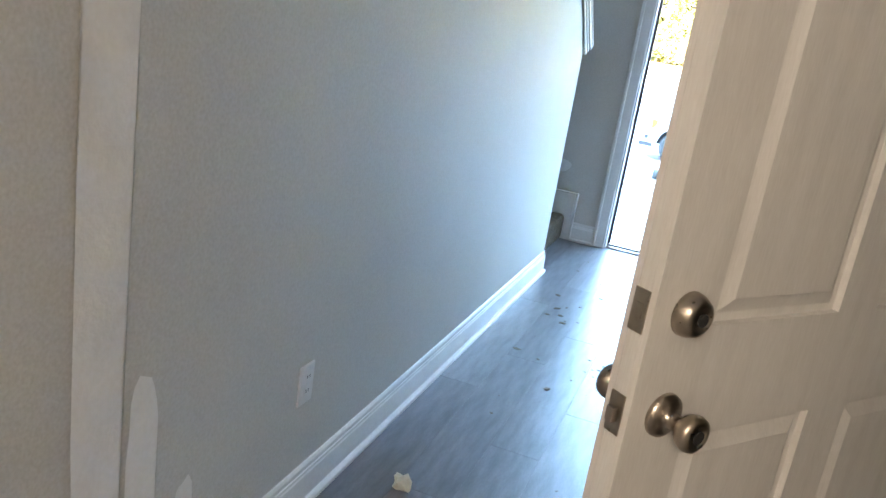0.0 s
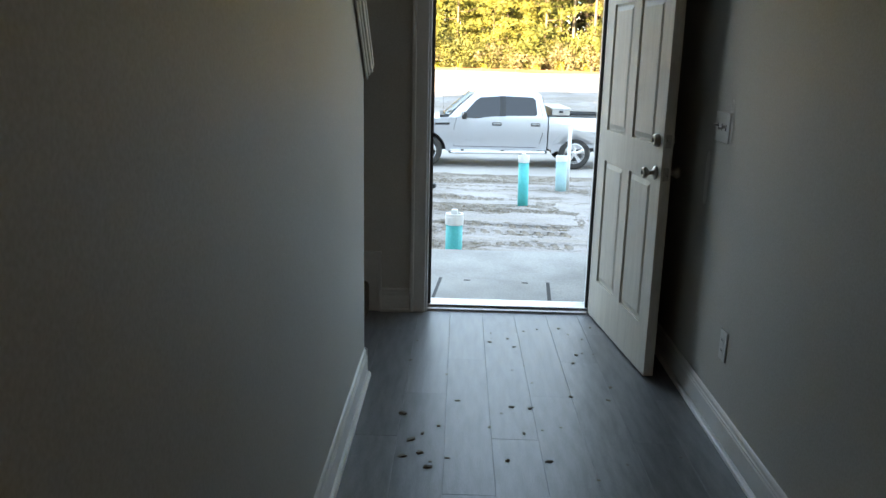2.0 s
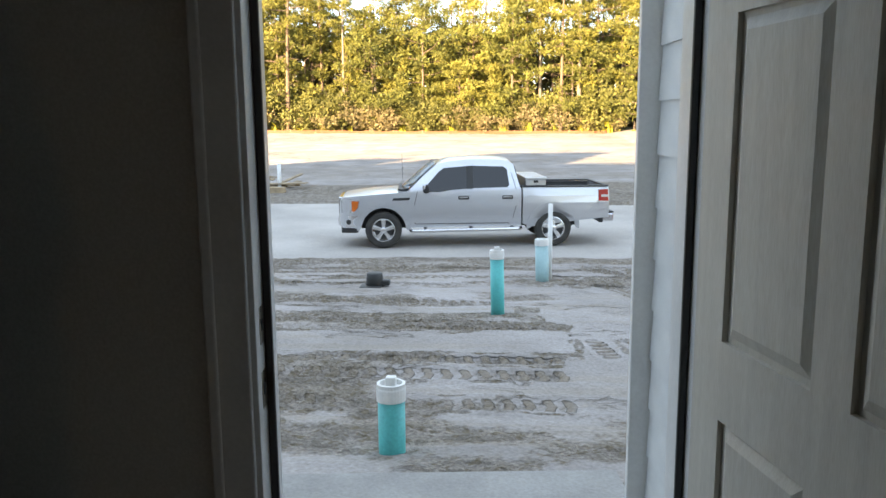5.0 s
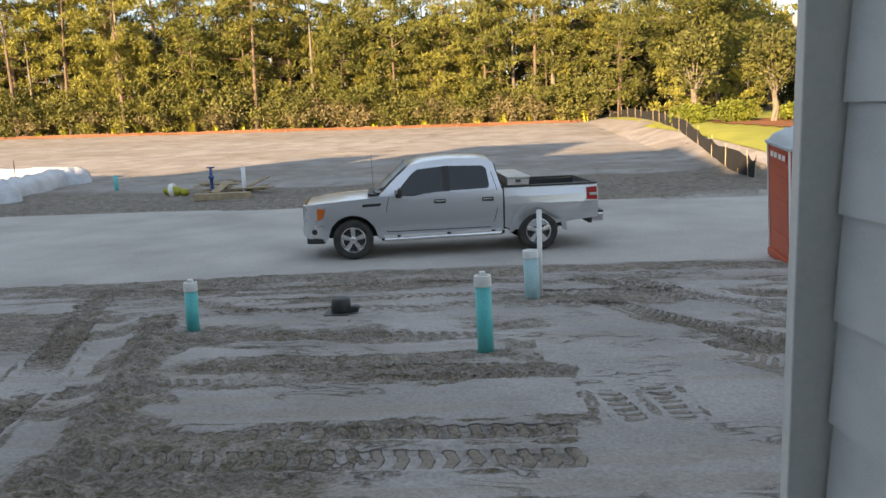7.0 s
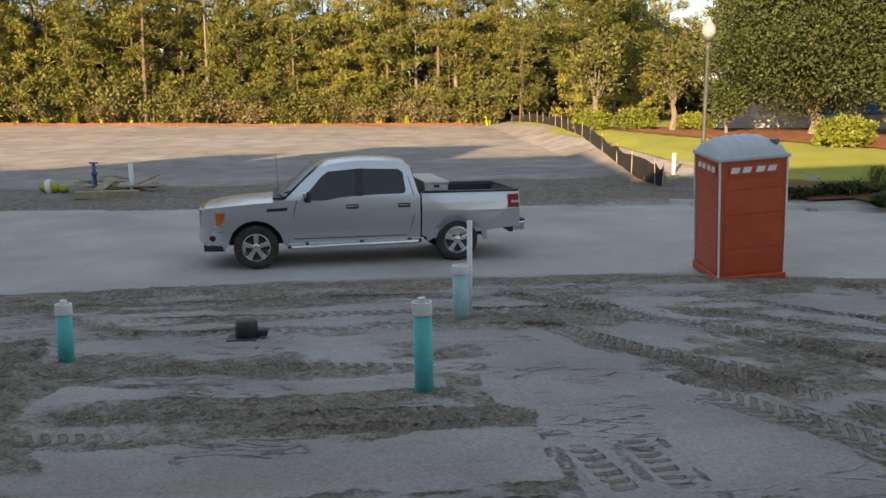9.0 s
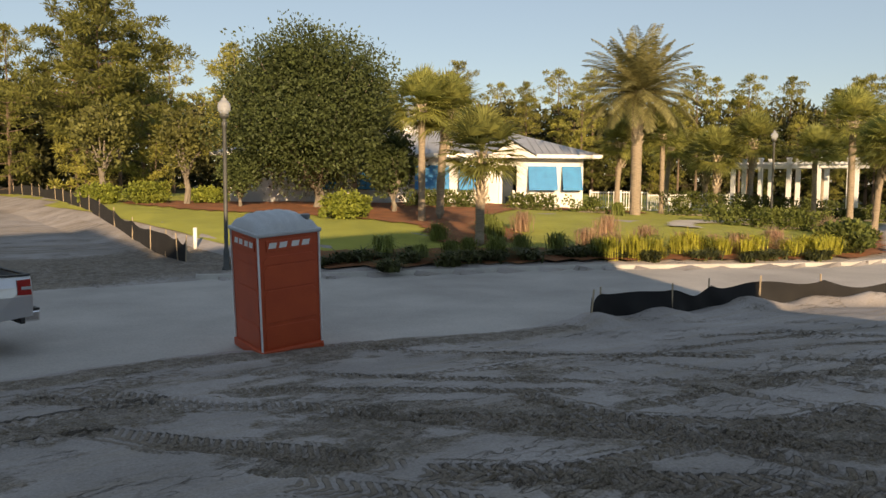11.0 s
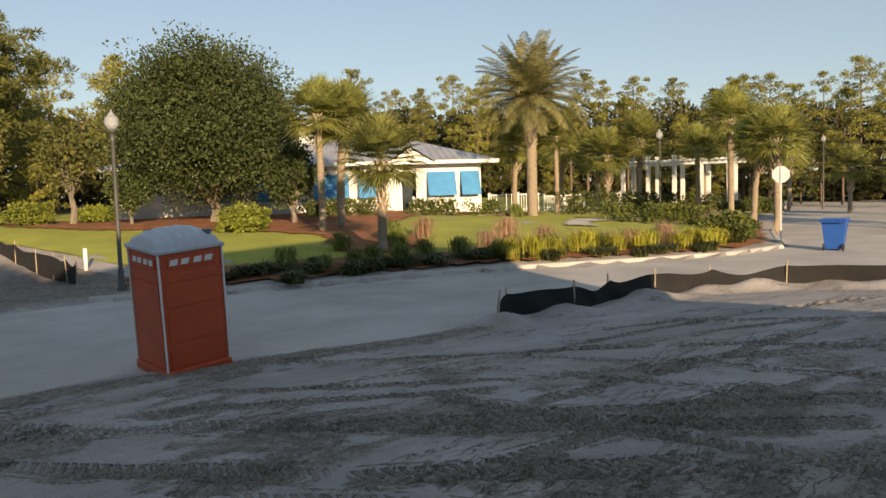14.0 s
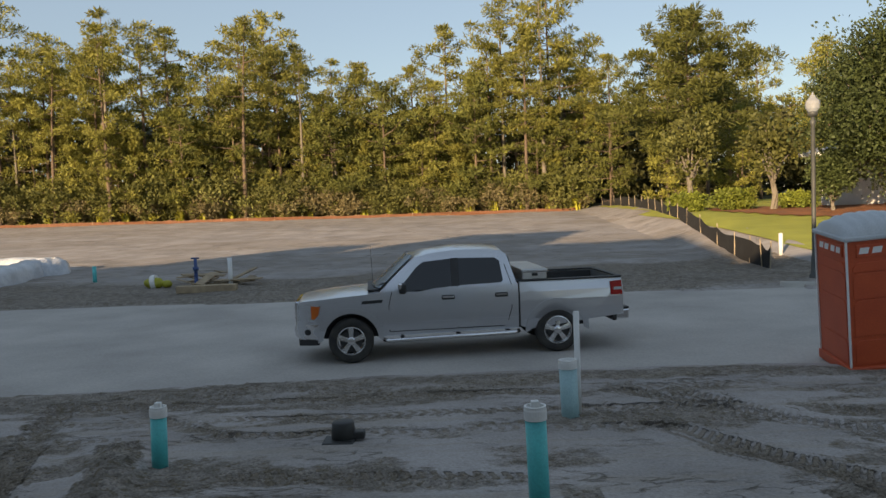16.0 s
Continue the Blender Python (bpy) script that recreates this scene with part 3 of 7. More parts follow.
# ---- the townhouse: hall, front wall, wing ----
OUTSIDE = set(bpy.data.objects)
XL, XR, YF = -0.698, 0.72, -0.08     # hall walls and the inner face of the front wall
CEIL = 2.5


def wall(name, boxes, material, label, category="wall"):
    bm = bmesh.new()
    for b in boxes:
        box(bm, *b)
    return tagged(part(name, bm, material), label, category, kind="structure")


wall("wall_front", [(-1.75, -0.51, YF, 0.1, -0.2, CEIL), (0.51, 1.0, YF, 0.1, -0.2, CEIL), (-0.51, 0.51, YF, 0.1, 2.1, CEIL)], M_WALL, "grey-beige painted wall round the front door")
wall("wall_east", [(XR, XR + 0.12, -3.74, YF, 0, CEIL), (XR, XR + 0.12, -5.0, -4.7, 0, CEIL), (XR, XR + 0.12, -4.7, -3.74, 2.08, CEIL)], M_WALL, "grey-beige painted hall wall with light switches")
wall("wall_stair", [(-1.87, -1.75, -9.0, 0.1, -0.2, 5.0)], M_WALL, "grey painted far wall of the stairwell")
# hall wall whose top slopes with the stair
CAP0, CAP_SLOPE, CAP_Z = -1.03, 0.86, 1.40
top_y = CAP0 - (CEIL - CAP_Z) / CAP_SLOPE
bm = bmesh.new()
pts = [(CAP0, 0), (CAP0, CAP_Z), (top_y, CEIL), (-8.0, CEIL), (-8.0, 0)]
a = [bm.verts.new((XL, y, z)) for y, z in pts]
b = [bm.verts.new((XL - 0.115, y, z)) for y, z in pts]
bm.faces.new(a), bm.faces.new(b[::-1])
for i in range(5):
    bm.faces.new((a[(i + 1) % 5], a[i], b[i], b[(i + 1) % 5]))
wall_west = tagged(part("wall_west", bm, M_WALL), "grey-beige painted hall wall with a sloping top", "wall", kind="structure")
wall("wall_south", [(-1.75, XL, -9.1, -9.0, 0, 5.0), (XL, 3.0, -8.1, -8.0, 0, CEIL)], M_WALL, "plain wall closing the back room")
wall("wall_back_room", [(2.9, 3.0, -8.0, -5.0, 0, CEIL), (XR + 0.12, 3.0, -5.0, -4.9, 0, CEIL)], M_WALL, "plain wall of the back room")
wall("ceiling", [(XL - 0.115, 3.0, -8.0, 0.1, CEIL, CEIL + 0.12)], M_CEIL, "white textured ceiling of the hall", "ceiling")
wall("ceiling_stairwell", [(-1.87, XL - 0.115, -9.0, 0.1, 5.0, 5.12)], M_CEIL, "white ceiling above the stair", "ceiling")
wall("wall_upper", [(XL - 0.115, XL, -9.0, 0.1, CEIL + 0.12, 5.0), (-1.75, XL, YF, 0.1, CEIL, 5.0)], M_WALL, "upper wall of the stairwell")
floor = wall("floor", [(-1.75, 3.0, -9.0, 0.02, -0.25, -0.012)], M_GAP, "dark vinyl plank floor with sand and crumbs", "floor")

# sloping cap with moulding
cap = tagged(empty("stair_cap"), "white moulded wooden cap sloping along the stair wall", "stair trim", kind="structure")
ang = math.atan(CAP_SLOPE)
ln = (CAP0 - top_y) / math.cos(ang)
tilt = Matrix.Translation((XL - 0.0525, CAP0 + 0.07, CAP_Z - 0.035)) @ Euler((-ang, 0, 0)).to_matrix().to_4x4()
part("cap_board", new_box(-0.085, 0.085, -ln, 0.03, 0.0, 0.022, 0.006, tilt), M_TRIM, cap)
bm = bmesh.new()
for (o, w, h) in ((0.0575, 0.022, 0.03), (0.0575, 0.014, 0.055), (0.0575, 0.008, 0.08)):
    box(bm, o, o + w, -ln, 0.0, -h, 0, 0.003, tilt)
part("cap_moulding", bm, M_TRIM, cap)
bm = bmesh.new()
for (w, h) in ((0.022, 0.03), (0.014, 0.055), (0.008, 0.08)):
    box(bm, -0.06, 0.06 + w, 0, w, -h, 0, 0.003, tilt)
part("cap_end_moulding", bm, M_TRIM, cap)


def baseboard(y0, y1, x, side, axis="y"):
    """Tall skirting with a stepped top and a shoe strip along one wall."""
    ob = tagged(empty("baseboard"), "white moulded baseboard with shoe strip", "baseboard", kind="structure")
    prof = [(0.0, 0.0), (0.014, 0.0), (0.014, 0.095), (0.011, 0.1), (0.011, 0.107), (0.008, 0.11), (0.008, 0.122), (0.004, 0.13), (0.0, 0.133)]
    shoe = [(0.014, 0.0), (0.03, 0.0), (0.029, 0.011), (0.023, 0.017), (0.014, 0.019)]
    for name, pr in (("board", prof), ("shoe_strip", shoe)):
        bm = bmesh.new()
        if axis == "y":
            prism(bm, [(x + side * u, w) for u, w in pr], y0, y1)
        else:
            vs = [[bm.verts.new((c, x + side * u, w)) for u, w in pr] for c in (y0, y1)]
            bm.faces.new(vs[0]), bm.faces.new(vs[1][::-1])
            for i in range(len(pr)):
                j = (i + 1) % len(pr)
                bm.faces.new((vs[0][j], vs[0][i], vs[1][i], vs[1][j]))
        part(name, bm, M_TRIM, ob)
    return ob


baseboard(-8.0, CAP0 + 0.014, XL, 1)
baseboard(-3.66, YF, XR, -1)
baseboard(-0.72, -0.555, YF, -1, "x")
baseboard(0.555, XR - 0.03, YF, -1, "x")
baseboard(XL - 0.115, XL + 0.014, CAP0, 1, "x")

# stair: a carpeted landing step and the flight behind the hall wall
skirt = tagged(empty("stair_skirt"), "white stepped skirting board at the landing", "stair trim", kind="structure")
part("skirt_board", new_box(-1.75, -0.735, YF - 0.016, YF, 0.0, 0.33, 0.003), M_TRIM, skirt)
part("skirt_edge", new_box(-0.735, -0.715, YF - 0.022, YF, 0.0, 0.345, 0.004), M_TRIM, skirt)
part("skirt_top", new_box(-1.75, -0.735, YF - 0.022, YF, 0.33, 0.345, 0.004), M_TRIM, skirt)
stair = tagged(empty("staircase"), "brown carpeted stair rising behind the hall wall", "stairs", kind="structure")
part("landing", new_box(-1.75, -0.78, -1.03, YF - 0.024, 0.0, 0.185, 0.025), M_CARPET, stair)
for i in range(12):
    part("step", new_box(-1.75, XL - 0.118, -1.03 - 0.25 * (i + 1), -1.03 - 0.25 * i + 0.02, 0.0 if i == 0 else 0.185 * i, 0.185 * (i + 2), 0.025), M_CARPET, stair)

# wall patches and plates
def blob_patch(name, y0, y1, z0, z1, x, side, label, seed):
    """A thin ragged smear of white filler on a wall."""
    rnd = random.Random(seed)
    n = 22
    bm = bmesh.new()
    pts = []
    for i in range(n):
        a = 2 * math.pi * i / n
        r = 1 + rnd.uniform(-0.12, 0.1)
        sx, sz = math.copysign(abs(math.cos(a)) ** 0.55, math.cos(a)), math.copysign(abs(math.sin(a)) ** 0.55, math.sin(a))
        pts.append(((y0 + y1) / 2 + (y1 - y0) / 2 * r * sx, (z0 + z1) / 2 + (z1 - z0) / 2 * (1 + (r - 1) * 0.4) * sz))
    f = bm.faces.new([bm.verts.new((x + side * 0.0025, y, z)) for y, z in pts])
    bmesh.ops.triangulate(bm, faces=[f])
    return tagged(part(name, bm, M_MUD), label, "wall patch")


blob_patch("filler_stripe", -4.69, -4.57, 0.0, 2.48, XL, 1, "long white filler stripe on the unpainted wall joint", 3)
blob_patch("filler_smear", -4.56, -4.47, 0.0, 0.66, XL, 1, "ragged white filler smear low on the hall wall", 4)
blob_patch("filler_smear", -4.41, -4.35, 0.0, 0.37, XL, 1, "small white filler smear near the baseboard", 5)
blob_patch("filler_smear", -1.345, -1.3, 1.1, 1.27, XR, -1, "white filler halo round the switch plate", 6)
blob_patch("filler_smear", -1.12, -1.07, 0.83, 1.05, XR, -1, "faint filler smear below the switches", 8)


def front_smear():
    bm = bmesh.new()
    f = bm.faces.new([bm.verts.new((-0.88 + 0.07 * math.cos(a) * (1 + 0.1 * math.sin(3 * a)), YF - 0.003, 0.52 + 0.045 * math.sin(a))) for a in [2 * math.pi * i / 18 for i in range(18)]])
    return tagged(part("filler_smear", bm, M_MUD), "pale oval filler patch above the stair landing", "wall patch")


front_smear()


def wall_plate(name, x, side, y, z, w, h, kind, label):
    ob = tagged(empty(name, pose(x, y, z)), label, "outlet" if kind == "outlet" else "switch")
    part("plate", new_box(0, side * 0.007, -w / 2, w / 2, -h / 2, h / 2, 0.0025), M_PLATE, ob)
    if kind == "outlet":
        for dz in (-0.021, 0.021):
            s = part("socket", new_box(side * 0.0072, side * 0.0095, -0.016, 0.016, dz - 0.014, dz + 0.014, 0.001), M_PLATE, ob)
            for dy in (-0.006, 0.006):
                part("slot", new_box(side * 0.0096, side * 0.0102, dy - 0.0012, dy + 0.0012, dz - 0.002, dz + 0.007), M_DARK, s)
    else:
        for k in range(3):
            dy = (k - 1) * 0.046
            part("switch_slot", new_box(side * 0.0072, side * 0.0078, dy - 0.005, dy + 0.005, -0.012, 0.012), M_DARK, ob)
            part("toggle", new_box(side * 0.007, side * 0.024, dy - 0.004, dy + 0.004, -0.004, 0.006, 0.001, Matrix.Translation((0, 0, 0.004 * (-1) ** k))), M_PLATE, ob)
    return ob


wall_plate("light_switch", XR, -1, -1.235, 1.16, 0.165, 0.115, "switch", "white three-gang toggle switch plate")
wall_plate("wall_outlet", XR, -1, -1.5, 0.365, 0.07, 0.115, "outlet", "white duplex outlet in the hall wall")
wall_plate("wall_outlet", XL, 1, -3.89, 0.395, 0.07, 0.115, "outlet", "white duplex outlet above the baseboard")


# ---- doors ----
def door_leaf(ob, material, width, height, thick=0.044):
    """A six-panel leaf in local x (hinge at 0), y thickness, z up: core, and panels in recessed mouldings on both faces."""
    part("leaf", new_box(0, width, 0.011, thick - 0.011, 0, height, 0.0015), material, ob)
    st, mid = 0.115, 0.1
    pw = (width - 2 * st - mid) / 2
    rows = [(0.22, 0.88), (1.04, 1.66), (1.77, 1.93)]
    for y0, y1, out in ((0.0, 0.0112, 0.0), (thick - 0.0112, thick, thick)):
        bm = bmesh.new()
        zs = [0] + [v for r in rows for v in r] + [height]
        for k in range(0, len(zs), 2):
            box(bm, st, width - st, y0, y1, zs[k], zs[k + 1])
        for x0, x1 in ((0, st), (width - st, width)):
            box(bm, x0, x1, y0, y1, 0, height)
        for z0, z1 in rows:
            box(bm, st + pw, st + pw + mid, y0, y1, z0, z1)
        part("rail_face", bm, material, ob)
        for z0, z1 in rows:
            for x0 in (st, st + pw + mid):
                bm = bmesh.new()
                inner, base = 0.034, (0.0108 if out == 0 else thick - 0.0108)
                rise = base + (-0.009 if out == 0 else 0.009)
                q = [[bm.verts.new((x0 + d if sx == 0 else x0 + pw - d, yy, z0 + d if sz == 0 else z1 - d)) for sx, sz in ((0, 0), (1, 0), (1, 1), (0, 1))] for d, yy in ((0.012, base), (inner, rise))]
                bm.faces.new(q[1])
                for i in range(4):
                    bm.faces.new((q[0][i], q[0][(i + 1) % 4], q[1][(i + 1) % 4], q[1][i]))
                part("panel", bm, material, ob)


def door_set(ob, width, thick, zk=0.92, zb=1.06, key_side=0):
    """Knobs and deadbolt through the leaf, latch plates on the edge."""
    x = width - 0.062
    for side, y in ((-1, 0.0), (1, thick)):
        m = Matrix.Translation((x, y, zk)) @ Euler((radians(90 * (1 if side < 0 else -1)), 0, 0)).to_matrix().to_4x4()
        bm = lathe(bmesh.new(), [(0.0, 0), (0.031, 0), (0.03, 0.006), (0.022, 0.011), (0.011, 0.014), (0.0105, 0.03), (0.015, 0.034), (0.0225, 0.041), (0.0255, 0.05), (0.0235, 0.058), (0.016, 0.0615), (0.014, 0.0595), (0.0, 0.0595)], 24, m)
        k = part("knob", bm, M_NICKEL, ob, "satin nickel round knob", True)
        m2 = Matrix.Translation((x, y, zb)) @ Euler((radians(90 * (1 if side < 0 else -1)), 0, 0)).to_matrix().to_4x4()
        bm = lathe(bmesh.new(), [(0.0, 0), (0.03, 0), (0.029, 0.008), (0.024, 0.02), (0.017, 0.024), (0.016, 0.0225), (0.0, 0.0225)], 24, m2)
        d = part("deadbolt", bm, M_NICKEL, ob, "satin nickel deadbolt", True)
        if (side < 0) == (key_side == 0):
            for owner, mm, h in ((k, m, 0.06), (d, m2, 0.023)):
                part("keyhole", lathe(bmesh.new(), [(0.0, h), (0.009, h), (0.009, h + 0.002), (0, h + 0.002)], 14, mm), M_DARK, owner)
    for z, hh in ((zk, 0.028), (zb, 0.028)):
        p = part("latch_plate", new_box(width, width + 0.002, thick / 2 - 0.0125, thick / 2 + 0.0125, z - hh, z + hh, 0.0008), M_NICKEL, ob)
        part("latch_bolt", new_box(width + 0.002, width + (0.012 if z == zk else 0.003), thick / 2 - 0.006, thick / 2 + 0.006, z - 0.01, z + 0.01, 0.001), M_NICKEL, p)


def turned(x, y, z, along):
    """A pose at (x, y, z) whose local x points along a direction of the plan."""
    return pose(x, y, z, 0, 0, math.degrees(math.atan2(along[1], along[0])))


front_door = tagged(empty("door_1", turned(0.452, -0.06, 0.012, (0.115, -0.93))), "cream six-panel front door standing open against the hall wall", "door", kind="structure")
door_leaf(front_door, M_DOOR, 0.91, 2.03)
door_set(front_door, 0.91, 0.044)
for z in (0.2, 1.0, 1.8):
    part("hinge", lathe(bmesh.new(), [(0, 0), (0.007, 0), (0.007, 0.1), (0, 0.1)], 10, Matrix.Translation((-0.006, 0.05, z))), M_NICKEL, front_door)

back_door = tagged(empty("door_2", turned(0.672, -3.942, 0.012, (-0.545, -0.70))), "white six-panel door standing half open with nickel locks", "door", kind="structure")
door_leaf(back_door, M_DOORW, 0.885, 2.03)
door_set(back_door, 0.885, 0.044, key_side=1)

# front door frame: jambs with stops, casings, threshold
frame_1 = tagged(empty("door_frame"), "white painted front door frame and casing", "door frame", kind="structure")
for s in (-1, 1):
    j = part("jamb", new_box(s * 0.458, s * 0.51, -0.085, 0.105, 0, 2.1, 0.002), M_TRIM, frame_1)
    part("stop", new_box(s * 0.446, s * 0.458, 0.0, 0.06, 0.02, 2.05, 0.002), M_TRIM, j)
    part("weather_strip", new_box(s * 0.44, s * 0.4575, -0.012, -0.001, 0.02, 2.05, 0.003), M_BLACKMETAL, j)
    part("inner_casing", new_box(s * 0.47, s * 0.553, YF - 0.018, YF, 0, 2.13, 0.004), M_TRIM, frame_1)
    part("inner_casing_step", new_box(s * 0.535, s * 0.557, YF - 0.026, YF - 0.0005, 0, 2.135, 0.004), M_TRIM, frame_1)
    part("outer_casing", new_box(s * 0.462, s * 0.56, 0.101, 0.14, -0.02, 2.14, 0.004), M_TRIM, frame_1)
part("head_jamb", new_box(-0.458, 0.458, -0.085, 0.105, 2.05, 2.1, 0.002), M_TRIM, frame_1)
part("head_casing", new_box(-0.557, 0.557, YF - 0.018, YF, 2.131, 2.21, 0.004), M_TRIM, frame_1)
part("outer_head_casing", new_box(-0.56, 0.56, 0.101, 0.14, 2.141, 2.24, 0.004), M_TRIM, frame_1)
for z in (0.92, 1.06):
    st_ = part("strike_plate", new_box(-0.4578, -0.4565, -0.05, -0.018, z - 0.04, z + 0.04, 0.0005), M_NICKEL, frame_1)
    part("strike_hole", new_box(-0.4566, -0.4555, -0.04, -0.028, z - 0.012, z + 0.012), M_DARK, st_)
th = tagged(empty("threshold"), "worn metal and wood door threshold", "threshold", kind="structure")
part("sill", new_box(-0.458, 0.458, -0.06, 0.13, -0.012, 0.012, 0.004), M_ALU, th)
part("sill_ridge", new_box(-0.458, 0.458, -0.02, 0.02, 0.0121, 0.026, 0.005), M_ALU, th)
part("sill_nose", new_box(-0.5, 0.5, 0.1305, 0.19, -0.05, 0.0, 0.006), M_TRIM, th)

# wing beside the entry: lap siding with corner boards
WX, WY = 0.702, 1.2
wall("wall_wing", [(WX + 0.02, 1.0, 0.1, WY - 0.02, -0.3, 3.0), (1.001, 6.1, 0.4, 0.5, -0.4, 3.0)], M_SIDING, "sheathing of the siding wing")
wing = tagged(empty("siding_entry"), "pale grey lap siding boards on the entry side wall", "siding", kind="structure")
LAP = 0.189


me_board = bpy.data.meshes.new("siding_board")
me_board.from_pydata([(0, 0, 0), (-0.014, 0, 0), (-0.003, 0, LAP + 0.02), (0, 0, LAP + 0.02), (0, 1, 0), (-0.014, 1, 0), (-0.003, 1, LAP + 0.02), (0, 1, LAP + 0.02)], [], [(0, 1, 2, 3), (7, 6, 5, 4), (1, 5, 6, 2), (0, 4, 5, 1), (3, 2, 6, 7), (4, 0, 3, 7)])
me_board.materials.append(M_SIDING)
for i in range(17):
    ob = new("siding_board", me_board)
    ob.parent = wing
    ob.matrix_basis = Matrix.Translation((WX + 0.019, 0.142, 0.787 - 5 * LAP + i * LAP)) @ Matrix.Diagonal((1, WY - 0.036 - 0.142, 1, 1))
part("inner_corner_board", new_box(WX - 0.006, WX + 0.02, 0.1405, 0.16, -0.2, 3.0, 0.002), M_TRIM, wing)
part("corner_board", new_box(WX - 0.062, WX + 0.02, WY - 0.03, WY, -0.3, 3.0, 0.003), M_TRIM, wing)
front_siding = tagged(empty("siding_street"), "pale grey lap siding boards on the street wall", "siding", kind="structure")
for i in range(19):
    ob = new("siding_board", me_board)
    ob.parent = front_siding
    ob.matrix_basis = Matrix.Translation((WX + 0.02, WY + 0.01, 0.787 - 6 * LAP + i * LAP)) @ Euler((0, 0, radians(-95))).to_matrix().to_4x4() @ Matrix.Diagonal((1, 5.3, 1, 1))
wall("wall_left_front", [(-14, -1.75, -0.1, 0.1, -0.5, 3.0)], M_SIDING, "pale siding wall of the house front")
# the row of houses as a mass with its roofs
wall("house_upper", [(-40, -13, -8.0, 0.1, 5.15, 10.2), (-12.99, 5.9, -8.0, 0.1, 5.15, 7.0), (-40, -1.9, -8.0, -0.11, -0.5, 5.149), (3.05, 5.9, -8.0, 0.72, -0.5, 5.149), (XR + 0.125, 3.049, -4.85, 0.099, 2.65, 5.149), (XR + 0.3, 3.04, -3.7, 0.99, -0.4, 2.64)], M_SIDING, "upper storey of the townhouse row", "house")
bm = bmesh.new()
for x0, x1, ze, zr in ((-40, -13, 10.18, 12.4), (-31, -24, 10.18, 15.2), (-37.5, -34, 10.18, 14.0), (-13.4, 6.2, 6.98, 8.7)):
    hip = 2.5 if x1 - x0 > 10 else 0
    vs = [bm.verts.new(p) for p in ((x0, -8.4, ze), (x0, 0.5, ze), (x1, 0.5, ze), (x1, -8.4, ze), (x0 + hip, -4, zr), (x1 - hip, -4, zr))]
    for f in ((0, 3, 5, 4), (1, 4, 5, 2), (0, 4, 1), (2, 5, 3), (0, 1, 2, 3)):
        bm.faces.new([vs[i] for i in f])
tagged(part("roof", bm, M_ROOF), "dark shingled roofs of the townhouse row", "roof", kind="structure")
wall("porch_slab", [(-1.4, WX + 0.004, 0.1, 1.62, -0.4, -0.05)], M_CONC, "sandy concrete entry slab", "porch")

# the house stands a few degrees askew to the street
SKEW = pose(0, 0, 0, 0, 0, 4.55)
for ob in list(bpy.data.objects):
    if ob not in OUTSIDE and ob.parent is None:
        ob.matrix_basis = SKEW @ ob.matrix_basis


# ---- pickup truck ----
M_SILVER = mat("silver_paint", (0.6, 0.615, 0.645), (0.57, 0.585, 0.615), rough=0.3, metal=0.78, scale=1, fine=300, bump=0.0)
M_SILVER.node_tree.nodes["Principled BSDF"].inputs["Coat Weight"].default_value = 0.6
M_TINT = mat("tinted_glass", (0.012, 0.013, 0.015), (0.012, 0.013, 0.015), rough=0.05, bump=0, spec=0.6)
# the windscreen's sky reflection is put into its blue-grey base colour
M_SHIELD = mat("windscreen_sky_tint", (0.13, 0.19, 0.24), (0.11, 0.165, 0.21), rough=0.2, bump=0, spec=0.25)
M_TYRE = mat("tyre_rubber", (0.022, 0.022, 0.022), (0.05, 0.046, 0.04), rough=0.85, scale=6, fine=70, bump=0.3)
M_CHROME = mat("chrome", (0.75, 0.75, 0.76), (0.68, 0.68, 0.69), rough=0.12, metal=1, bump=0)
M_ALLOY = mat("alloy_wheel", (0.72, 0.72, 0.72), (0.62, 0.62, 0.62), rough=0.25, metal=0.9, bump=0)
M_BLACK = mat("black_plastic", (0.018, 0.018, 0.018), (0.03, 0.03, 0.03), rough=0.55)
M_REDLENS = mat("red_lens", (0.42, 0.012, 0.012), (0.3, 0.01, 0.01), rough=0.12, bump=0)
M_AMBER = mat("amber_lens", (0.65, 0.14, 0.02), (0.55, 0.1, 0.02), rough=0.12, bump=0)
M_LENS = mat("clear_lens", (0.6, 0.62, 0.63), (0.45, 0.47, 0.48), rough=0.08, bump=0, metal=0.4)
M_PLATEALU = mat("diamond_plate", (0.62, 0.62, 0.61), (0.5, 0.5, 0.5), rough=0.35, metal=0.9, fine=40, bump=0.6)


def arc(cx, cz, r, a0, a1, n=14):
    return [(cx + r * math.cos(radians(a0 + (a1 - a0) * i / n)), cz + r * math.sin(radians(a0 + (a1 - a0) * i / n))) for i in range(n + 1)]


HALF = 0.985


def body_y(x, z):
    """Half width of the truck's skin at a place along it and a height."""
    w = HALF - 0.012 * abs(z - 0.95) / 0.3
    if z > 1.22:
        w -= (z - 1.22) * 0.34
    if z < 0.6:
        w -= (0.6 - z) * 0.25
    if x < -0.3:
        w -= 0.30 * ((-0.3 - x) / 0.65) ** 2
    if x > 4.4:
        w -= 0.05 * ((x - 4.4) / 0.5) ** 2
    return w


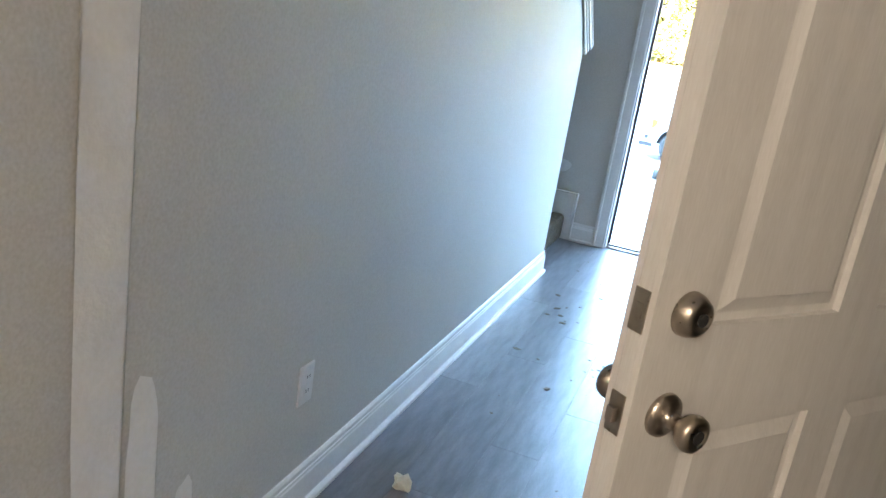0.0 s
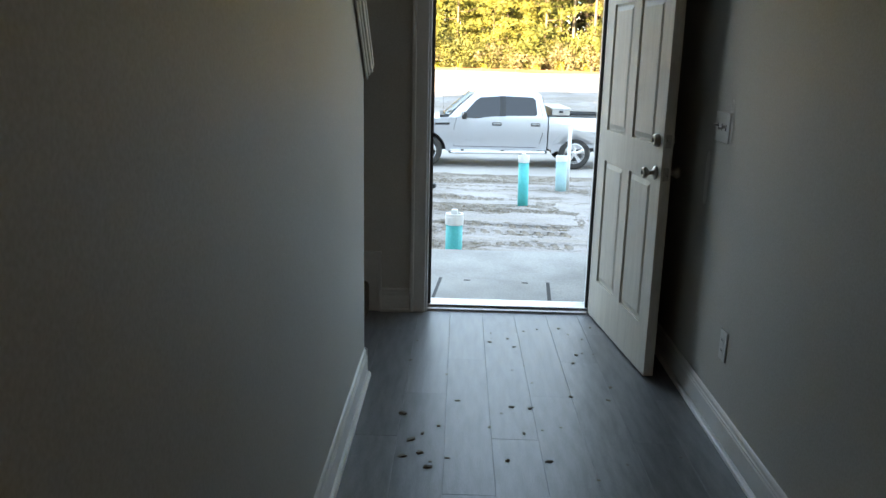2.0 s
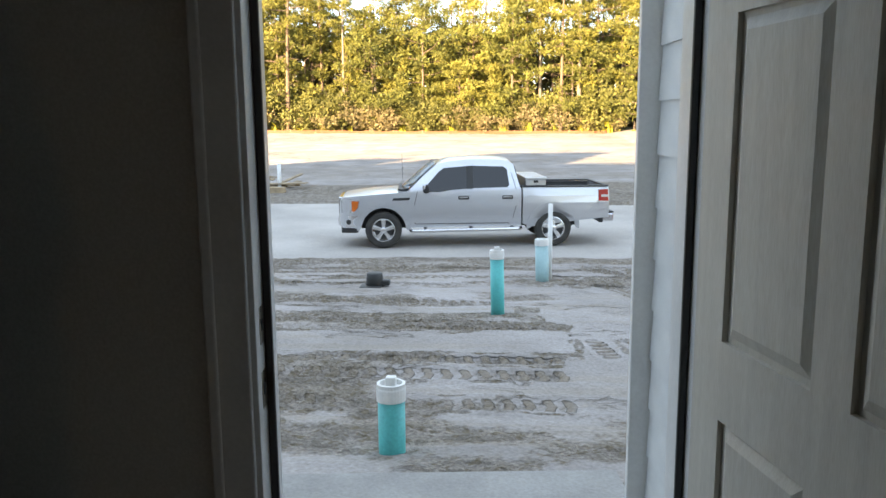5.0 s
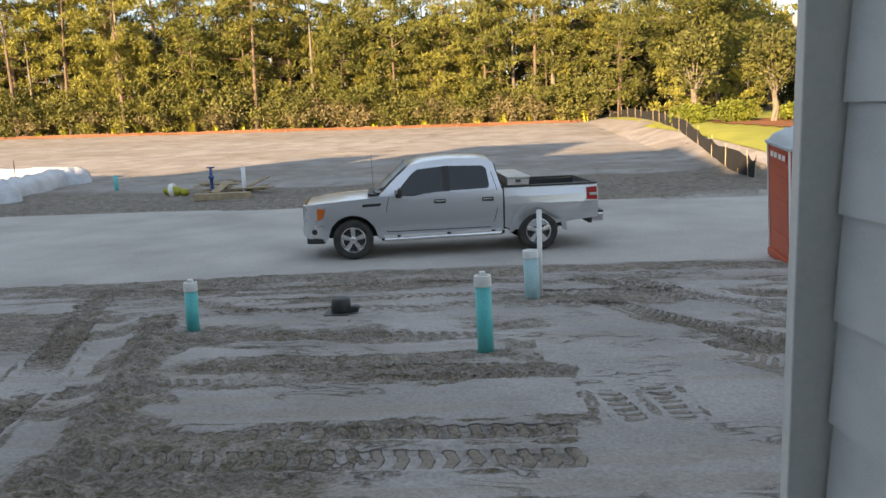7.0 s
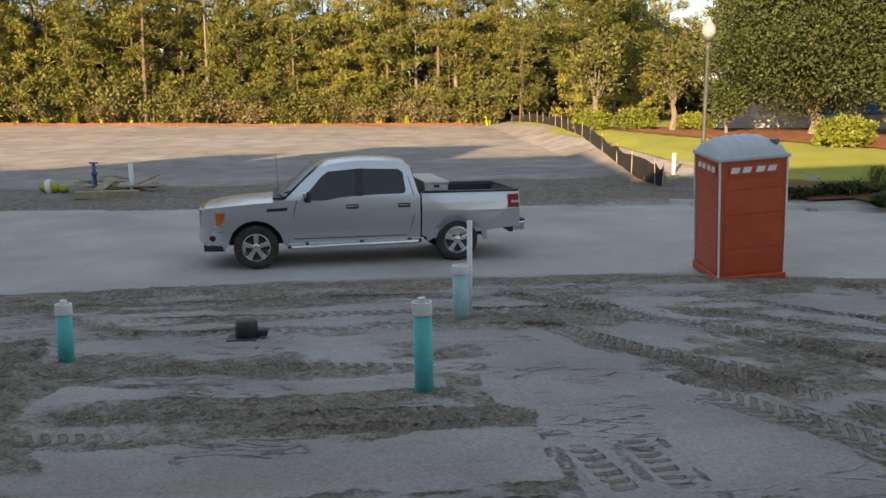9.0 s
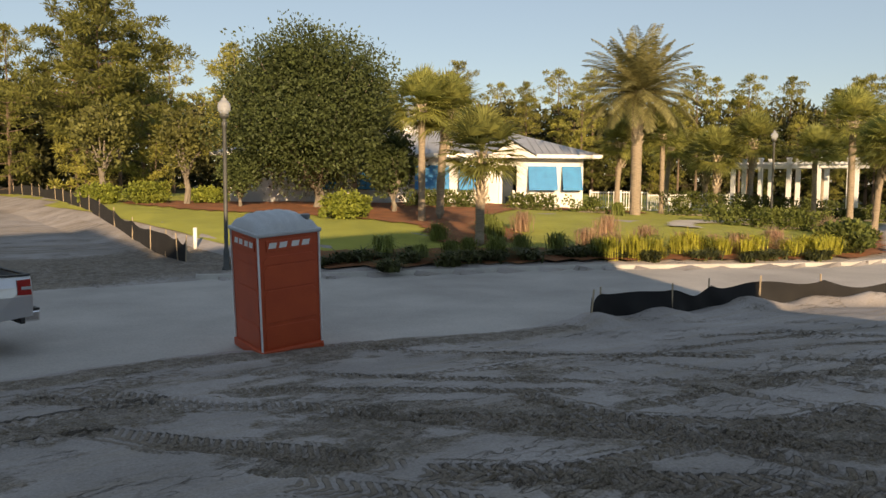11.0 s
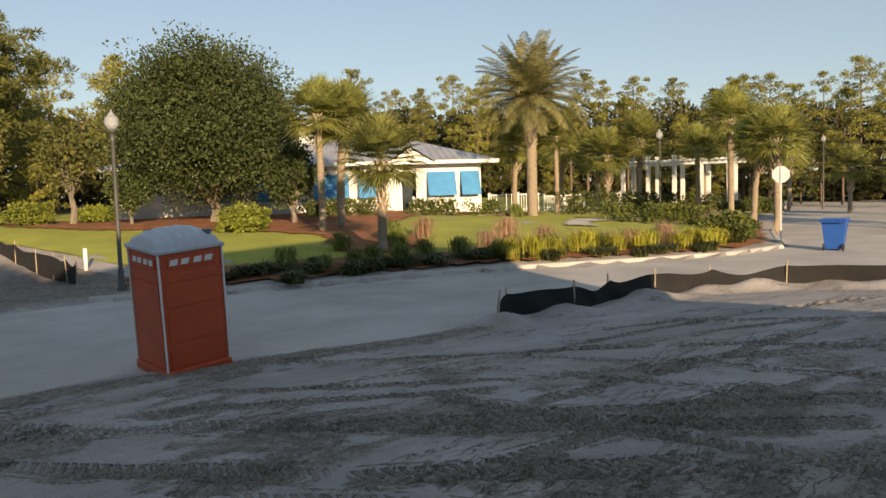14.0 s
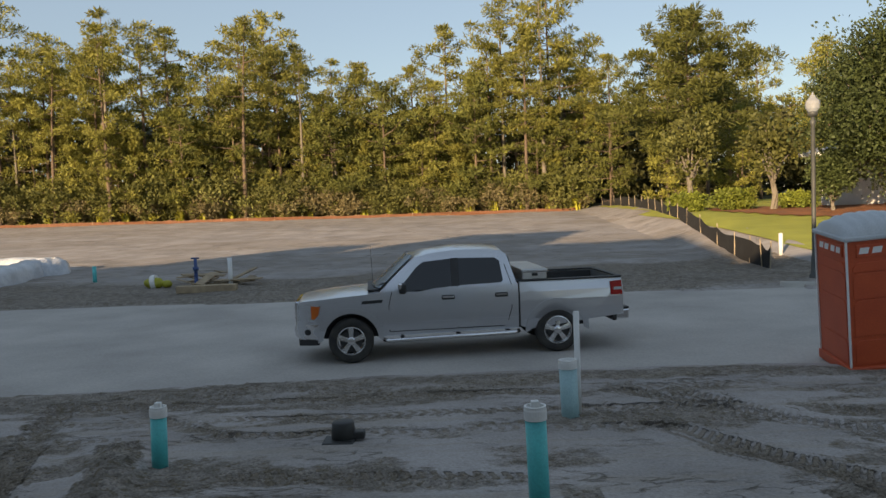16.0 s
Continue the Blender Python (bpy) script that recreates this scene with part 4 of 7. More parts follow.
def skin(bm, outline, y0=-1.0, y1=1.0, cuts_z=(), cuts_x=()):
    """A solid of a side outline, sliced and then drawn in to the skin's half width."""
    prism(bm, outline, y0, y1)
    bmesh.ops.triangulate(bm, faces=[f for f in bm.faces if len(f.verts) > 4])
    for z in cuts_z:
        bmesh.ops.bisect_plane(bm, geom=bm.verts[:] + bm.edges[:] + bm.faces[:], plane_co=(0, 0, z), plane_no=(0, 0, 1))
    for x in cuts_x:
        bmesh.ops.bisect_plane(bm, geom=bm.verts[:] + bm.edges[:] + bm.faces[:], plane_co=(x, 0, 0), plane_no=(1, 0, 0))
    for y in (-0.85, -0.5, 0, 0.5, 0.85):
        bmesh.ops.bisect_plane(bm, geom=bm.verts[:] + bm.edges[:] + bm.faces[:], plane_co=(0, y, 0), plane_no=(0, 1, 0))
    for v in bm.verts:
        w = body_y(v.co.x, v.co.z)
        top = (v.co.z > 1.0 and v.co.x < 0.5) or v.co.z > 1.8
        if top:
            v.co.z += 0.055 * (1 - v.co.y ** 2) - 0.02
        v.co.y *= w
    return bm


def on_skin(bm, pts, proud, side, mi=0, thick=0.02):
    """A plate of (x, z) pairs laid on one flank, standing proud of it."""
    o = [bm.verts.new((x, side * (body_y(x, z) + proud), z)) for x, z in pts]
    i = [bm.verts.new((x, side * (body_y(x, z) + proud - thick), z)) for x, z in pts]
    bm.faces.new(o).material_index = mi
    for a in range(len(pts)):
        b = (a + 1) % len(pts)
        bm.faces.new((o[a], o[b], i[b], i[a])).material_index = mi
    return bm


def strip(bm, pts, width, proud, side):
    """A thin raised line along (x, z) pairs on a flank."""
    for (ax, az), (bx, bz) in zip(pts, pts[1:]):
        d = Vector((bx - ax, bz - az)).normalized() * width / 2
        on_skin(bm, [(ax - d.y, az + d.x), (ax + d.y, az - d.x), (bx + d.y, bz - d.x), (bx - d.y, bz + d.x)], proud, side, thick=0.008)
    return bm


def truck():
    """Local x runs from nose to tail with the front axle at 0; z from the ground."""
    t = empty("pickup_truck")
    tagged(t, "silver crew-cab pickup truck with a bed toolbox", "pickup truck")
    R, RA = 0.395, 0.49
    lower = [(-0.92, 0.48), (-0.945, 0.62), (-0.945, 0.88), (-0.93, 1.04), (-0.86, 1.115), (-0.6, 1.15), (-0.2, 1.185), (0.2, 1.21), (0.55, 1.225), (0.7, 1.23), (2.98, 1.27), (2.98, 0.46), (0.52, 0.44)]
    lower += [p for p in arc(0, R, RA, 6, 174)] + [(-0.6, 0.42), (-0.88, 0.42)]
    bm = skin(bmesh.new(), lower, cuts_z=(0.62, 0.8, 0.95, 1.1, 1.2), cuts_x=(-0.8, -0.6, -0.45, -0.3, 0.0, 0.3))
    body = part("body", bm, M_SILVER, t)
    bv = body.modifiers.new("edge", "BEVEL")
    bv.width, bv.segments, bv.limit_method, bv.angle_limit = 0.03, 3, "ANGLE", radians(35)
    cabp = [(0.52, 1.22), (0.88, 1.56), (1.17, 1.80), (1.4, 1.865), (1.9, 1.91), (2.5, 1.9), (2.73, 1.865), (2.82, 1.78), (2.96, 1.26), (2.96, 1.18), (0.52, 1.18)]
    bm = skin(bmesh.new(), cabp, cuts_z=(1.3, 1.45, 1.6, 1.75, 1.83, 1.88))
    for v in bm.verts:
        if v.co.z > 1.8:
            v.co.y *= 1 - (v.co.z - 1.8) * 0.9
    cab = part("cab", bm, M_SILVER, t)
    bv = cab.modifiers.new("edge", "BEVEL")
    bv.width, bv.segments, bv.limit_method, bv.angle_limit = 0.035, 3, "ANGLE", radians(30)
    for s in (-1, 1):
        bm = on_skin(bmesh.new(), [(0.87, 1.27), (1.2, 1.63), (1.32, 1.71), (1.8, 1.745), (1.8, 1.27), (1.5, 1.25), (1.22, 1.205), (0.98, 1.215)], 0.006, s)
        part("front_side_window", bm, M_TINT, t, "dark tinted glass")
        bm = on_skin(bmesh.new(), [(1.94, 1.28), (1.94, 1.75), (2.6, 1.73), (2.68, 1.67), (2.72, 1.34), (2.68, 1.295)], 0.006, s)
        part("rear_side_window", bm, M_TINT, t, "dark tinted glass")
        part("door_pillar", on_skin(bmesh.new(), [(1.8, 1.265), (1.8, 1.75), (1.94, 1.755), (1.94, 1.27)], 0.004, s), M_BLACK, t)
        # shut lines
        bm = bmesh.new()
        strip(bm, [(0.68, 0.52), (0.68, 0.98), (0.74, 1.22)], 0.012, 0.005, s)
        strip(bm, [(1.9, 0.52), (1.9, 1.27)], 0.012, 0.005, s)
        strip(bm, [(2.79, 0.62), (2.86, 0.85), (2.86, 1.27), (2.77, 1.6)], 0.012, 0.005, s)
        strip(bm, [(0.68, 0.52), (2.72, 0.52)], 0.012, 0.005, s)
        part("shut_line", bm, M_BLACK, t)
        part("side_crease", strip(bmesh.new(), [(0.56, 0.665), (2.95, 0.665)], 0.016, 0.008, s), M_SILVER, t)
        for hx in (1.73, 2.68):
            h = part("door_handle", on_skin(bmesh.new(), [(hx - 0.11, 1.04), (hx + 0.11, 1.04), (hx + 0.12, 1.075), (hx + 0.11, 1.12), (hx - 0.11, 1.12), (hx - 0.12, 1.08)], 0.004, s), M_BLACK, t, "black door handle with chrome grip")
            part("grip", on_skin(bmesh.new(), [(hx - 0.1, 1.075), (hx + 0.1, 1.075), (hx + 0.1, 1.105), (hx - 0.1, 1.105)], 0.03, s), M_CHROME, h)
        mz = part("wing_mirror", box(bmesh.new(), 0.86, 0.99, s * 1.02, s * 1.24, 1.2, 1.38, 0.035), M_BLACK, t, "black mirror with chrome cap")
        part("mirror_cap", box(bmesh.new(), 0.845, 0.92, s * 1.05, s * 1.245, 1.28, 1.395, 0.03), M_CHROME, mz)
        part("mirror_arm", box(bmesh.new(), 0.88, 0.96, s * 0.9, s * 1.05, 1.2, 1.27, 0.01), M_BLACK, mz)
        board = part("running_board", tube(bmesh.new(), [(0.58, s * 0.93, 0.38), (0.66, s * 1.0, 0.37), (2.9, s * 1.0, 0.40), (2.98, s * 0.93, 0.41)], 0.038, 10), M_CHROME, t, "chrome tubular side step", True)
        for bx in (0.9, 1.9, 2.8):
            part("bracket", box(bmesh.new(), bx - 0.03, bx + 0.03, s * 0.7, s * 0.98, 0.39, 0.43), M_BLACK, board)
        # lamps
        hl = part("headlamp", on_skin(bmesh.new(), [(-0.93, 0.76), (-0.925, 1.03), (-0.7, 1.06), (-0.5, 1.04), (-0.53, 0.88), (-0.66, 0.76)], 0.008, s, thick=0.06), M_LENS, t, "clear headlamp")
        part("turn_signal", on_skin(bmesh.new(), [(-0.68, 0.8), (-0.68, 1.03), (-0.52, 1.02), (-0.55, 0.88), (-0.62, 0.8)], 0.013, s), M_AMBER, hl, "amber lens")
        tl = part("tail_light", on_skin(bmesh.new(), [(4.66, 0.98), (4.66, 1.22), (4.87, 1.23), (4.885, 0.97)], 0.01, s, thick=0.06), M_REDLENS, t, "red tail light")
        part("reverse_lens", on_skin(bmesh.new(), [(4.72, 1.065), (4.72, 1.115), (4.885, 1.11), (4.885, 1.06)], 0.014, s), M_LENS, tl)
        part("badge", on_skin(bmesh.new(), [(0.2, 1.03), (0.22, 1.085), (0.58, 1.095), (0.56, 1.04)], 0.006, s), M_BLACK, t)
        # wheel arch lips
        for cx in (0, 3.68):
            bm = bmesh.new()
            a, b = arc(cx, R, RA - 0.005, 2, 178, 24), arc(cx, R, RA + 0.09, -3, 183, 24)
            for k in range(24):
                on_skin(bm, [a[k], b[k], b[k + 1], a[k + 1]], 0.018, s, thick=0.03)
            bmesh.ops.remove_doubles(bm, verts=bm.verts[:], dist=0.0008)
            part("wheel_arch", bm, M_SILVER, t)
            part("wheel_well", prism(bmesh.new(), [p for p in arc(cx, R, RA - 0.004, 0, 180, 16)], s * 0.55, s * 0.6), M_BLACK, t)
    # windscreen and back glass
    bm = bmesh.new()
    cols = []
    for k in range(13):
        u = k / 6 - 1
        bow = 0.13 * (1 - u * u)
        cols.append([bm.verts.new((0.535 + 0.6 * f - bow * (1 - 0.3 * f), u * (0.88 - 0.18 * f), 1.285 + 0.545 * f)) for f in (0, 0.5, 1)])
    for a_, b_ in zip(cols, cols[1:]):
        for f in (0, 1):
            bm.faces.new((a_[f], a_[f + 1], b_[f + 1], b_[f]))
    part("windscreen", bm, M_SHIELD, t, "curved windscreen with the sky's reflection in its pale colour", True)
    part("cowl", box(bmesh.new(), 0.32, 0.56, -0.8, 0.8, 1.235, 1.262, 0.01), M_BLACK, t)
    for yy in (-0.45, 0.1):
        part("wiper", tube(bmesh.new(), [(0.45, yy, 1.27), (0.55, yy - 0.25, 1.34), (0.62, yy - 0.45, 1.385)], 0.012, 6), M_BLACK, t)
    bm = bmesh.new()
    bm.faces.new([bm.verts.new(p) for p in ((2.965, -0.78, 1.34), (2.86, -0.68, 1.74), (2.86, 0.68, 1.74), (2.965, 0.78, 1.34))])
    part("rear_window", bm, M_TINT, t)
    part("antenna", tube(bmesh.new(), [(0.42, 0.86, 1.22), (0.40, 0.86, 1.95)], 0.004, 6), M_BLACK, t)
    # nose
    g = part("grille", box(bmesh.new(), -0.98, -0.9, -0.6, 0.6, 0.71, 1.09, 0.02), M_CHROME, t, "chrome bar grille")
    for z in (0.78, 0.88, 0.98):
        part("grille_slot", box(bmesh.new(), -0.986, -0.9, -0.54, 0.54, z - 0.022, z + 0.022), M_BLACK, g)
    fb = skin(bmesh.new(), [(-0.99, 0.48), (-1.0, 0.62), (-0.97, 0.7), (-0.55, 0.7), (-0.55, 0.46), (-0.9, 0.42)], cuts_x=(-0.9, -0.8, -0.7, -0.6))
    fbo = part("front_bumper", fb, M_CHROME, t, "chrome front bumper")
    part("valance", skin(bmesh.new(), [(-0.93, 0.3), (-0.93, 0.43), (-0.56, 0.43), (-0.56, 0.33)], cuts_x=(-0.8, -0.68)), M_BLACK, fbo)
    for s in (-1, 1):
        part("fog_lamp", on_skin(bmesh.new(), arc(-0.76, 0.56, 0.055, 0, 330, 11), 0.008, s), M_BLACK, fbo)
    # bed: flanks with arches, front panel, floor, tailgate, rails
    flank = [(3.01, 0.5), (3.01, 1.29), (4.88, 1.275), (4.9, 1.1), (4.9, 0.62), (4.25, 0.56)] + arc(3.68, R, RA, 18, 176, 14)
    for s in (-1, 1):
        bm = prism(bmesh.new(), flank, 0.9 * s, 1.0 * s)
        bmesh.ops.triangulate(bm, faces=[f for f in bm.faces if len(f.verts) > 4])
        for z in (0.62, 0.8, 0.95, 1.1):
            bmesh.ops.bisect_plane(bm, geom=bm.verts[:] + bm.edges[:] + bm.faces[:], plane_co=(0, 0, z), plane_no=(0, 0, 1))
        for v in bm.verts:
            v.co.y *= body_y(v.co.x, v.co.z)
        bed = part("bed_side", bm, M_SILVER, t)
        part("bed_rail", box(bmesh.new(), 3.02, 4.86, s * 0.83, s * 0.975, 1.285, 1.315, 0.008), M_BLACK, bed)
    part("fuel_door", on_skin(bmesh.new(), arc(3.2, 1.06, 0.075, 0, 340, 16), 0.003, -1), M_SILVER, t)
    part("bed_floor", box(bmesh.new(), 3.0, 4.84, -0.85, 0.85, 0.72, 0.78), M_BLACK, t)
    part("bed_front", box(bmesh.new(), 3.0, 3.05, -0.85, 0.85, 0.78, 1.3), M_BLACK, t)
    bl = part("bed_liner", box(bmesh.new(), 3.06, 4.8, 0.8, 0.86, 0.78, 1.27), M_BLACK, t)
    tg = part("tailgate", box(bmesh.new(), 4.84, 4.9, -0.84, 0.84, 0.66, 1.28, 0.012), M_SILVER, t)
    part("tailgate_cap", box(bmesh.new(), 4.82, 4.905, -0.83, 0.83, 1.2805, 1.31, 0.008), M_BLACK, tg)
    rb = part("rear_bumper", box(bmesh.new(), 4.72, 5.02, -0.9, 0.9, 0.52, 0.7, 0.03), M_CHROME, t, "chrome rear step bumper")
    part("step_pad", box(bmesh.new(), 4.74, 5.025, -0.88, 0.88, 0.701, 0.735, 0.008), M_BLACK, rb)
    part("bumper_end", box(bmesh.new(), 4.7, 4.78, -0.93, 0.93, 0.5, 0.69, 0.015), M_BLACK, rb)
    part("chassis", box(bmesh.new(), -0.6, 4.3, -0.5, 0.5, 0.4, 0.6), M_BLACK, t)
    for cx in (0, 3.68):
        part("axle", tube(bmesh.new(), [(cx, -0.8, R), (cx, 0.8, R)], 0.06, 8), M_BLACK, t)
    # wheels
    for cx in (0, 3.68):
        for s in (-1, 1):
            face = Matrix.Translation((cx, s * 0.985, R)) @ Euler((radians(90 * (1 if s < 0 else -1)), 0, 0)).to_matrix().to_4x4()
            wheel = part("wheel", lathe(bmesh.new(), [(0.0, -0.2), (0.2, -0.2), (0.2, -0.06), (0.0, -0.06)], 24, face), M_BLACK, t)
            part("tyre", lathe(bmesh.new(), [(0.245, -0.26), (0.34, -0.265), (0.385, -0.24), (R, -0.2), (R, -0.06), (0.385, -0.02), (0.34, 0.0), (0.255, -0.012), (0.242, -0.03), (0.245, -0.26)], 40, face, caps=False), M_TYRE, wheel, "dusty black tyre", True)
            rim = lathe(bmesh.new(), [(0.222, -0.06), (0.245, -0.035), (0.25, -0.01), (0.235, -0.006), (0.226, -0.03)], 36, face, caps=False)
            for k in range(5):
                a = radians(72 * k + 90)
                mm = face @ Euler((0, 0, a)).to_matrix().to_4x4()
                for sy in (-1, 1):
                    q = [(0.05, 0.0, -0.02), (0.23, 0.0, -0.03), (0.23, sy * 0.05, -0.034), (0.05, sy * 0.034, -0.022)]
                    o = [rim.verts.new(mm @ Vector(p)) for p in q]
                    i2 = [rim.verts.new(mm @ Vector((p[0], p[1], p[2] - 0.04))) for p in q]
                    rim.faces.new(o)
                    for e in range(4):
                        rim.faces.new((o[e], o[(e + 1) % 4], i2[(e + 1) % 4], i2[e]))
            part("rim", rim, M_ALLOY, wheel, "five-spoke alloy rim")
            part("hub_cap", lathe(bmesh.new(), [(0.075, -0.04), (0.072, -0.012), (0.05, -0.004), (0.0, -0.002)], 20, face), M_CHROME, wheel, "", True)
    # round panels stay smooth, folds stay crisp
    for ob in t.children:
        if ob.name.split(".")[0] in ("body", "cab", "wing_mirror"):
            ob.data.shade_smooth()
            ob.data.set_sharp_from_angle(angle=radians(28))
    return t


tr = truck()
fx, fy, rx_, ry_ = -2.336, 15.066, 1.322, 15.459
d = Vector((rx_ - fx, ry_ - fy)).normalized()
# the hubs lie on the near flank, 0.985 from the middle
tr.matrix_basis = turned(fx - d.y * 0.985, fy + d.x * 0.985, ROAD_Z + 0.004, (d.x, d.y))

# toolbox across the bed
tb = tagged(empty("truck_toolbox"), "diamond-plate aluminium toolbox across the truck bed", "toolbox")
tb.matrix_basis = tr.matrix_basis.copy()
part("box", box(bmesh.new(), 3.08, 3.52, -0.9, 0.9, 1.317, 1.44, 0.01), M_PLATEALU, tb)
part("box_body", box(bmesh.new(), 3.08, 3.5, -0.79, 0.79, 0.95, 1.3165, 0.01), M_PLATEALU, tb)
lid = part("lid", box(bmesh.new(), 3.06, 3.54, -0.92, 0.92, 1.4405, 1.5, 0.018), M_PLATEALU, tb)
part("latch", box(bmesh.new(), 3.25, 3.35, -0.935, -0.9, 1.38, 1.43, 0.006), M_BLACK, lid)

# ---- portable toilet ----
M_REDPLASTIC = mat("red_plastic", (0.58, 0.088, 0.028), (0.5, 0.07, 0.024), rough=0.42, scale=2, fine=50, bump=0.08)
M_ROOFPL = mat("pale_plastic", (0.5, 0.53, 0.55), (0.42, 0.45, 0.47), rough=0.5, scale=2)
M_GREYPL = mat("grey_plastic", (0.16, 0.18, 0.2), rough=0.5)


def toilet():
    t = tagged(empty("portable_toilet"), "orange-red plastic portable toilet, leaning, with pale domed roof", "portable toilet")
    w = 1.1
    part("cabin", box(bmesh.new(), -w / 2 + 0.02, w / 2 - 0.02, -w / 2 + 0.02, w / 2 - 0.02, 0.06, 1.98, 0.008), M_REDPLASTIC, t)
    part("base", box(bmesh.new(), -w / 2 - 0.02, w / 2 + 0.02, -w / 2 - 0.02, w / 2 + 0.02, -0.05, 0.1, 0.02), M_REDPLASTIC, t)
    for sx in (-1, 1):
        for sy in (-1, 1):
            part("corner_post", box(bmesh.new(), sx * 0.525, sx * 0.555, sy * 0.525, sy * 0.555, 0.04, 1.985, 0.006), M_PLATE, t, "white corner strip")
    for k in range(4):
        rot = Euler((0, 0, radians(90 * k))).to_matrix().to_4x4()
        y = -w / 2 + 0.02
        for z0, z1, cut in ((0.14, 0.5, 1), (0.56, 1.1, 0), (1.12, 1.5, 1), (1.52, 1.66, 0)):
            bm = bmesh.new()
            c = 0.07
            pts = [(-0.46, z0), (0.46, z0), (0.46, z1 - c), (0.46 - c, z1), (-0.46 + c, z1), (-0.46, z1 - c)]
            prism(bm, pts, y - 0.012, y + 0.002, rot)
            pan = part("wall_panel", bm, M_REDPLASTIC, t)
            md = pan.modifiers.new("edge", "BEVEL")
            md.width, md.segments = 0.008, 2
        fr = part("vent_frame", box(bmesh.new(), -0.4, 0.4, y - 0.018, y + 0.002, 1.74, 1.92, 0.008, rot), M_REDPLASTIC, t)
        for i in range(4):
            x0 = -0.36 + i * 0.185 + (0.03 if i > 1 else 0) - 0.01
            pts = [(x0, 1.79), (x0 + 0.13, 1.79), (x0 + 0.155, 1.88), (x0 + 0.025, 1.88)]
            part("vent", prism(bmesh.new(), pts, y - 0.022, y - 0.0185, rot), M_PLATE, fr, "white vent opening")
    # roof: eaves tray and a ribbed dome
    part("roof_tray", box(bmesh.new(), -0.58, 0.58, -0.58, 0.58, 1.982, 2.05, 0.02), M_ROOFPL, t)
    verts, faces = [], []
    n = 24
    for j in range(n + 1):
        for i in range(n + 1):
            u, v = i / n * 2 - 1, j / n * 2 - 1
            h = (max(0, 1 - abs(u) ** 3.0) * max(0, 1 - abs(v) ** 2.6)) ** 0.55
            rib = 0.02 * (math.cos(u * 22) > 0.2) * (1 if h > 0.25 else 0)
            verts.append((u * 0.55, v * 0.55, 2.051 + 0.24 * h + rib))
    for j in range(n):
        for i in range(n):
            k = j * (n + 1) + i
            faces.append((k, k + 1, k + n + 2, k + n + 1))
    dome = new("dome", raw_mesh("dome", verts, faces, M_ROOFPL, True))
    dome.parent = t
    part("vent_pipe", lathe(bmesh.new(), [(0.0, 2.0), (0.06, 2.0), (0.06, 2.2), (0.075, 2.2), (0.075, 2.26), (0.0, 2.27)], 14, Matrix.Translation((0.4, -0.36, 0))), M_GREYPL, t)
    return t


po = toilet()
bx = Vector((math.cos(radians(-3)), math.sin(radians(-3))))          # along its street face
cx_, cy_ = 5.3 + 0.55 * bx.x - 0.55 * bx.y, 13.02 + 0.55 * bx.y + 0.55 * bx.x
po.matrix_basis = turned(cx_, cy_, -1.19, (bx.x, bx.y)) @ Euler((radians(5), radians(-4.2), 0)).to_matrix().to_4x4()

# ---- pipes on the lot ----
M_TEAL = mat("teal_pvc", (0.03, 0.52, 0.52), (0.025, 0.43, 0.44), rough=0.4, scale=3, bump=0.03)
M_TEALPALE = mat("pale_teal_pvc", (0.33, 0.55, 0.58), (0.28, 0.48, 0.5), rough=0.4, scale=6, bump=0.03)
M_PVC = mat("white_pvc", (0.78, 0.78, 0.76), (0.7, 0.7, 0.68), rough=0.4)
M_BLACKPIPE = mat("black_pipe", (0.02, 0.022, 0.022), (0.035, 0.035, 0.033), rough=0.5)


def pipe(name, x, y, z0, z1, r, body_m, label, plug=True, lean=(0, 0)):
    ob = tagged(empty(name, pose(x, y, z0, lean[0], lean[1], 0)), label, "pipe")
    h = z1 - z0
    part("pipe", lathe(bmesh.new(), [(r, -0.15), (r, h - 0.095)], 28), body_m, ob, "", True)
    col = lathe(bmesh.new(), [(r, h - 0.1), (r + 0.006, h - 0.098), (r + 0.007, h - 0.03), (r + 0.004, h - 0.02), (r + 0.004, h - 0.001), (r - 0.012, h), (r - 0.012, h - 0.03), (0.0, h - 0.03)], 28)
    c = part("collar", col, M_PVC, ob, "white collar", False)
    if plug:
        part("plug", box(bmesh.new(), -0.028, 0.028, -0.028, 0.028, h - 0.03, h + 0.035, 0.006), M_PVC, c)
    return ob


pipe("cleanout_pipe", -3.23, 8.49, -0.74, -0.235, 0.072, M_TEAL, "teal cleanout pipe with white plug standing in sand", True, (0, 1.5))
pipe("cleanout_pipe", 0.08, 6.93, -0.66, 0.065, 0.075, M_TEAL, "tall teal cleanout pipe with white plug", True, (0, -1))
pipe("cleanout_pipe", -0.525, 2.463, -0.42, 0.065, 0.075, M_TEAL, "short teal cleanout pipe with white plug near the entry", True)
pipe("conduit_pipe", 0.775, 10.24, -1.02, -0.31, 0.1, M_TEALPALE, "wide pale teal pipe stub in sand", False, (0, -1.5))
w = tagged(empty("white_conduit", pose(0.9, 10.45, -1.0)), "thin white conduit standing behind a pipe stub", "pipe")
part("pipe", lathe(bmesh.new(), [(0.034, -0.15), (0.034, 1.2), (0.0, 1.2)], 16), M_PVC, w, "", True)
v = tagged(empty("valve_box", pose(-1.66, 9.3, -0.86)), "black plastic valve cap set in sand", "valve box")
part("barrel", lathe(bmesh.new(), [(0.13, -0.1), (0.12, 0.12), (0.112, 0.19), (0.1, 0.2), (0.0, 0.2)], 20), M_BLACKPIPE, v, "", True)
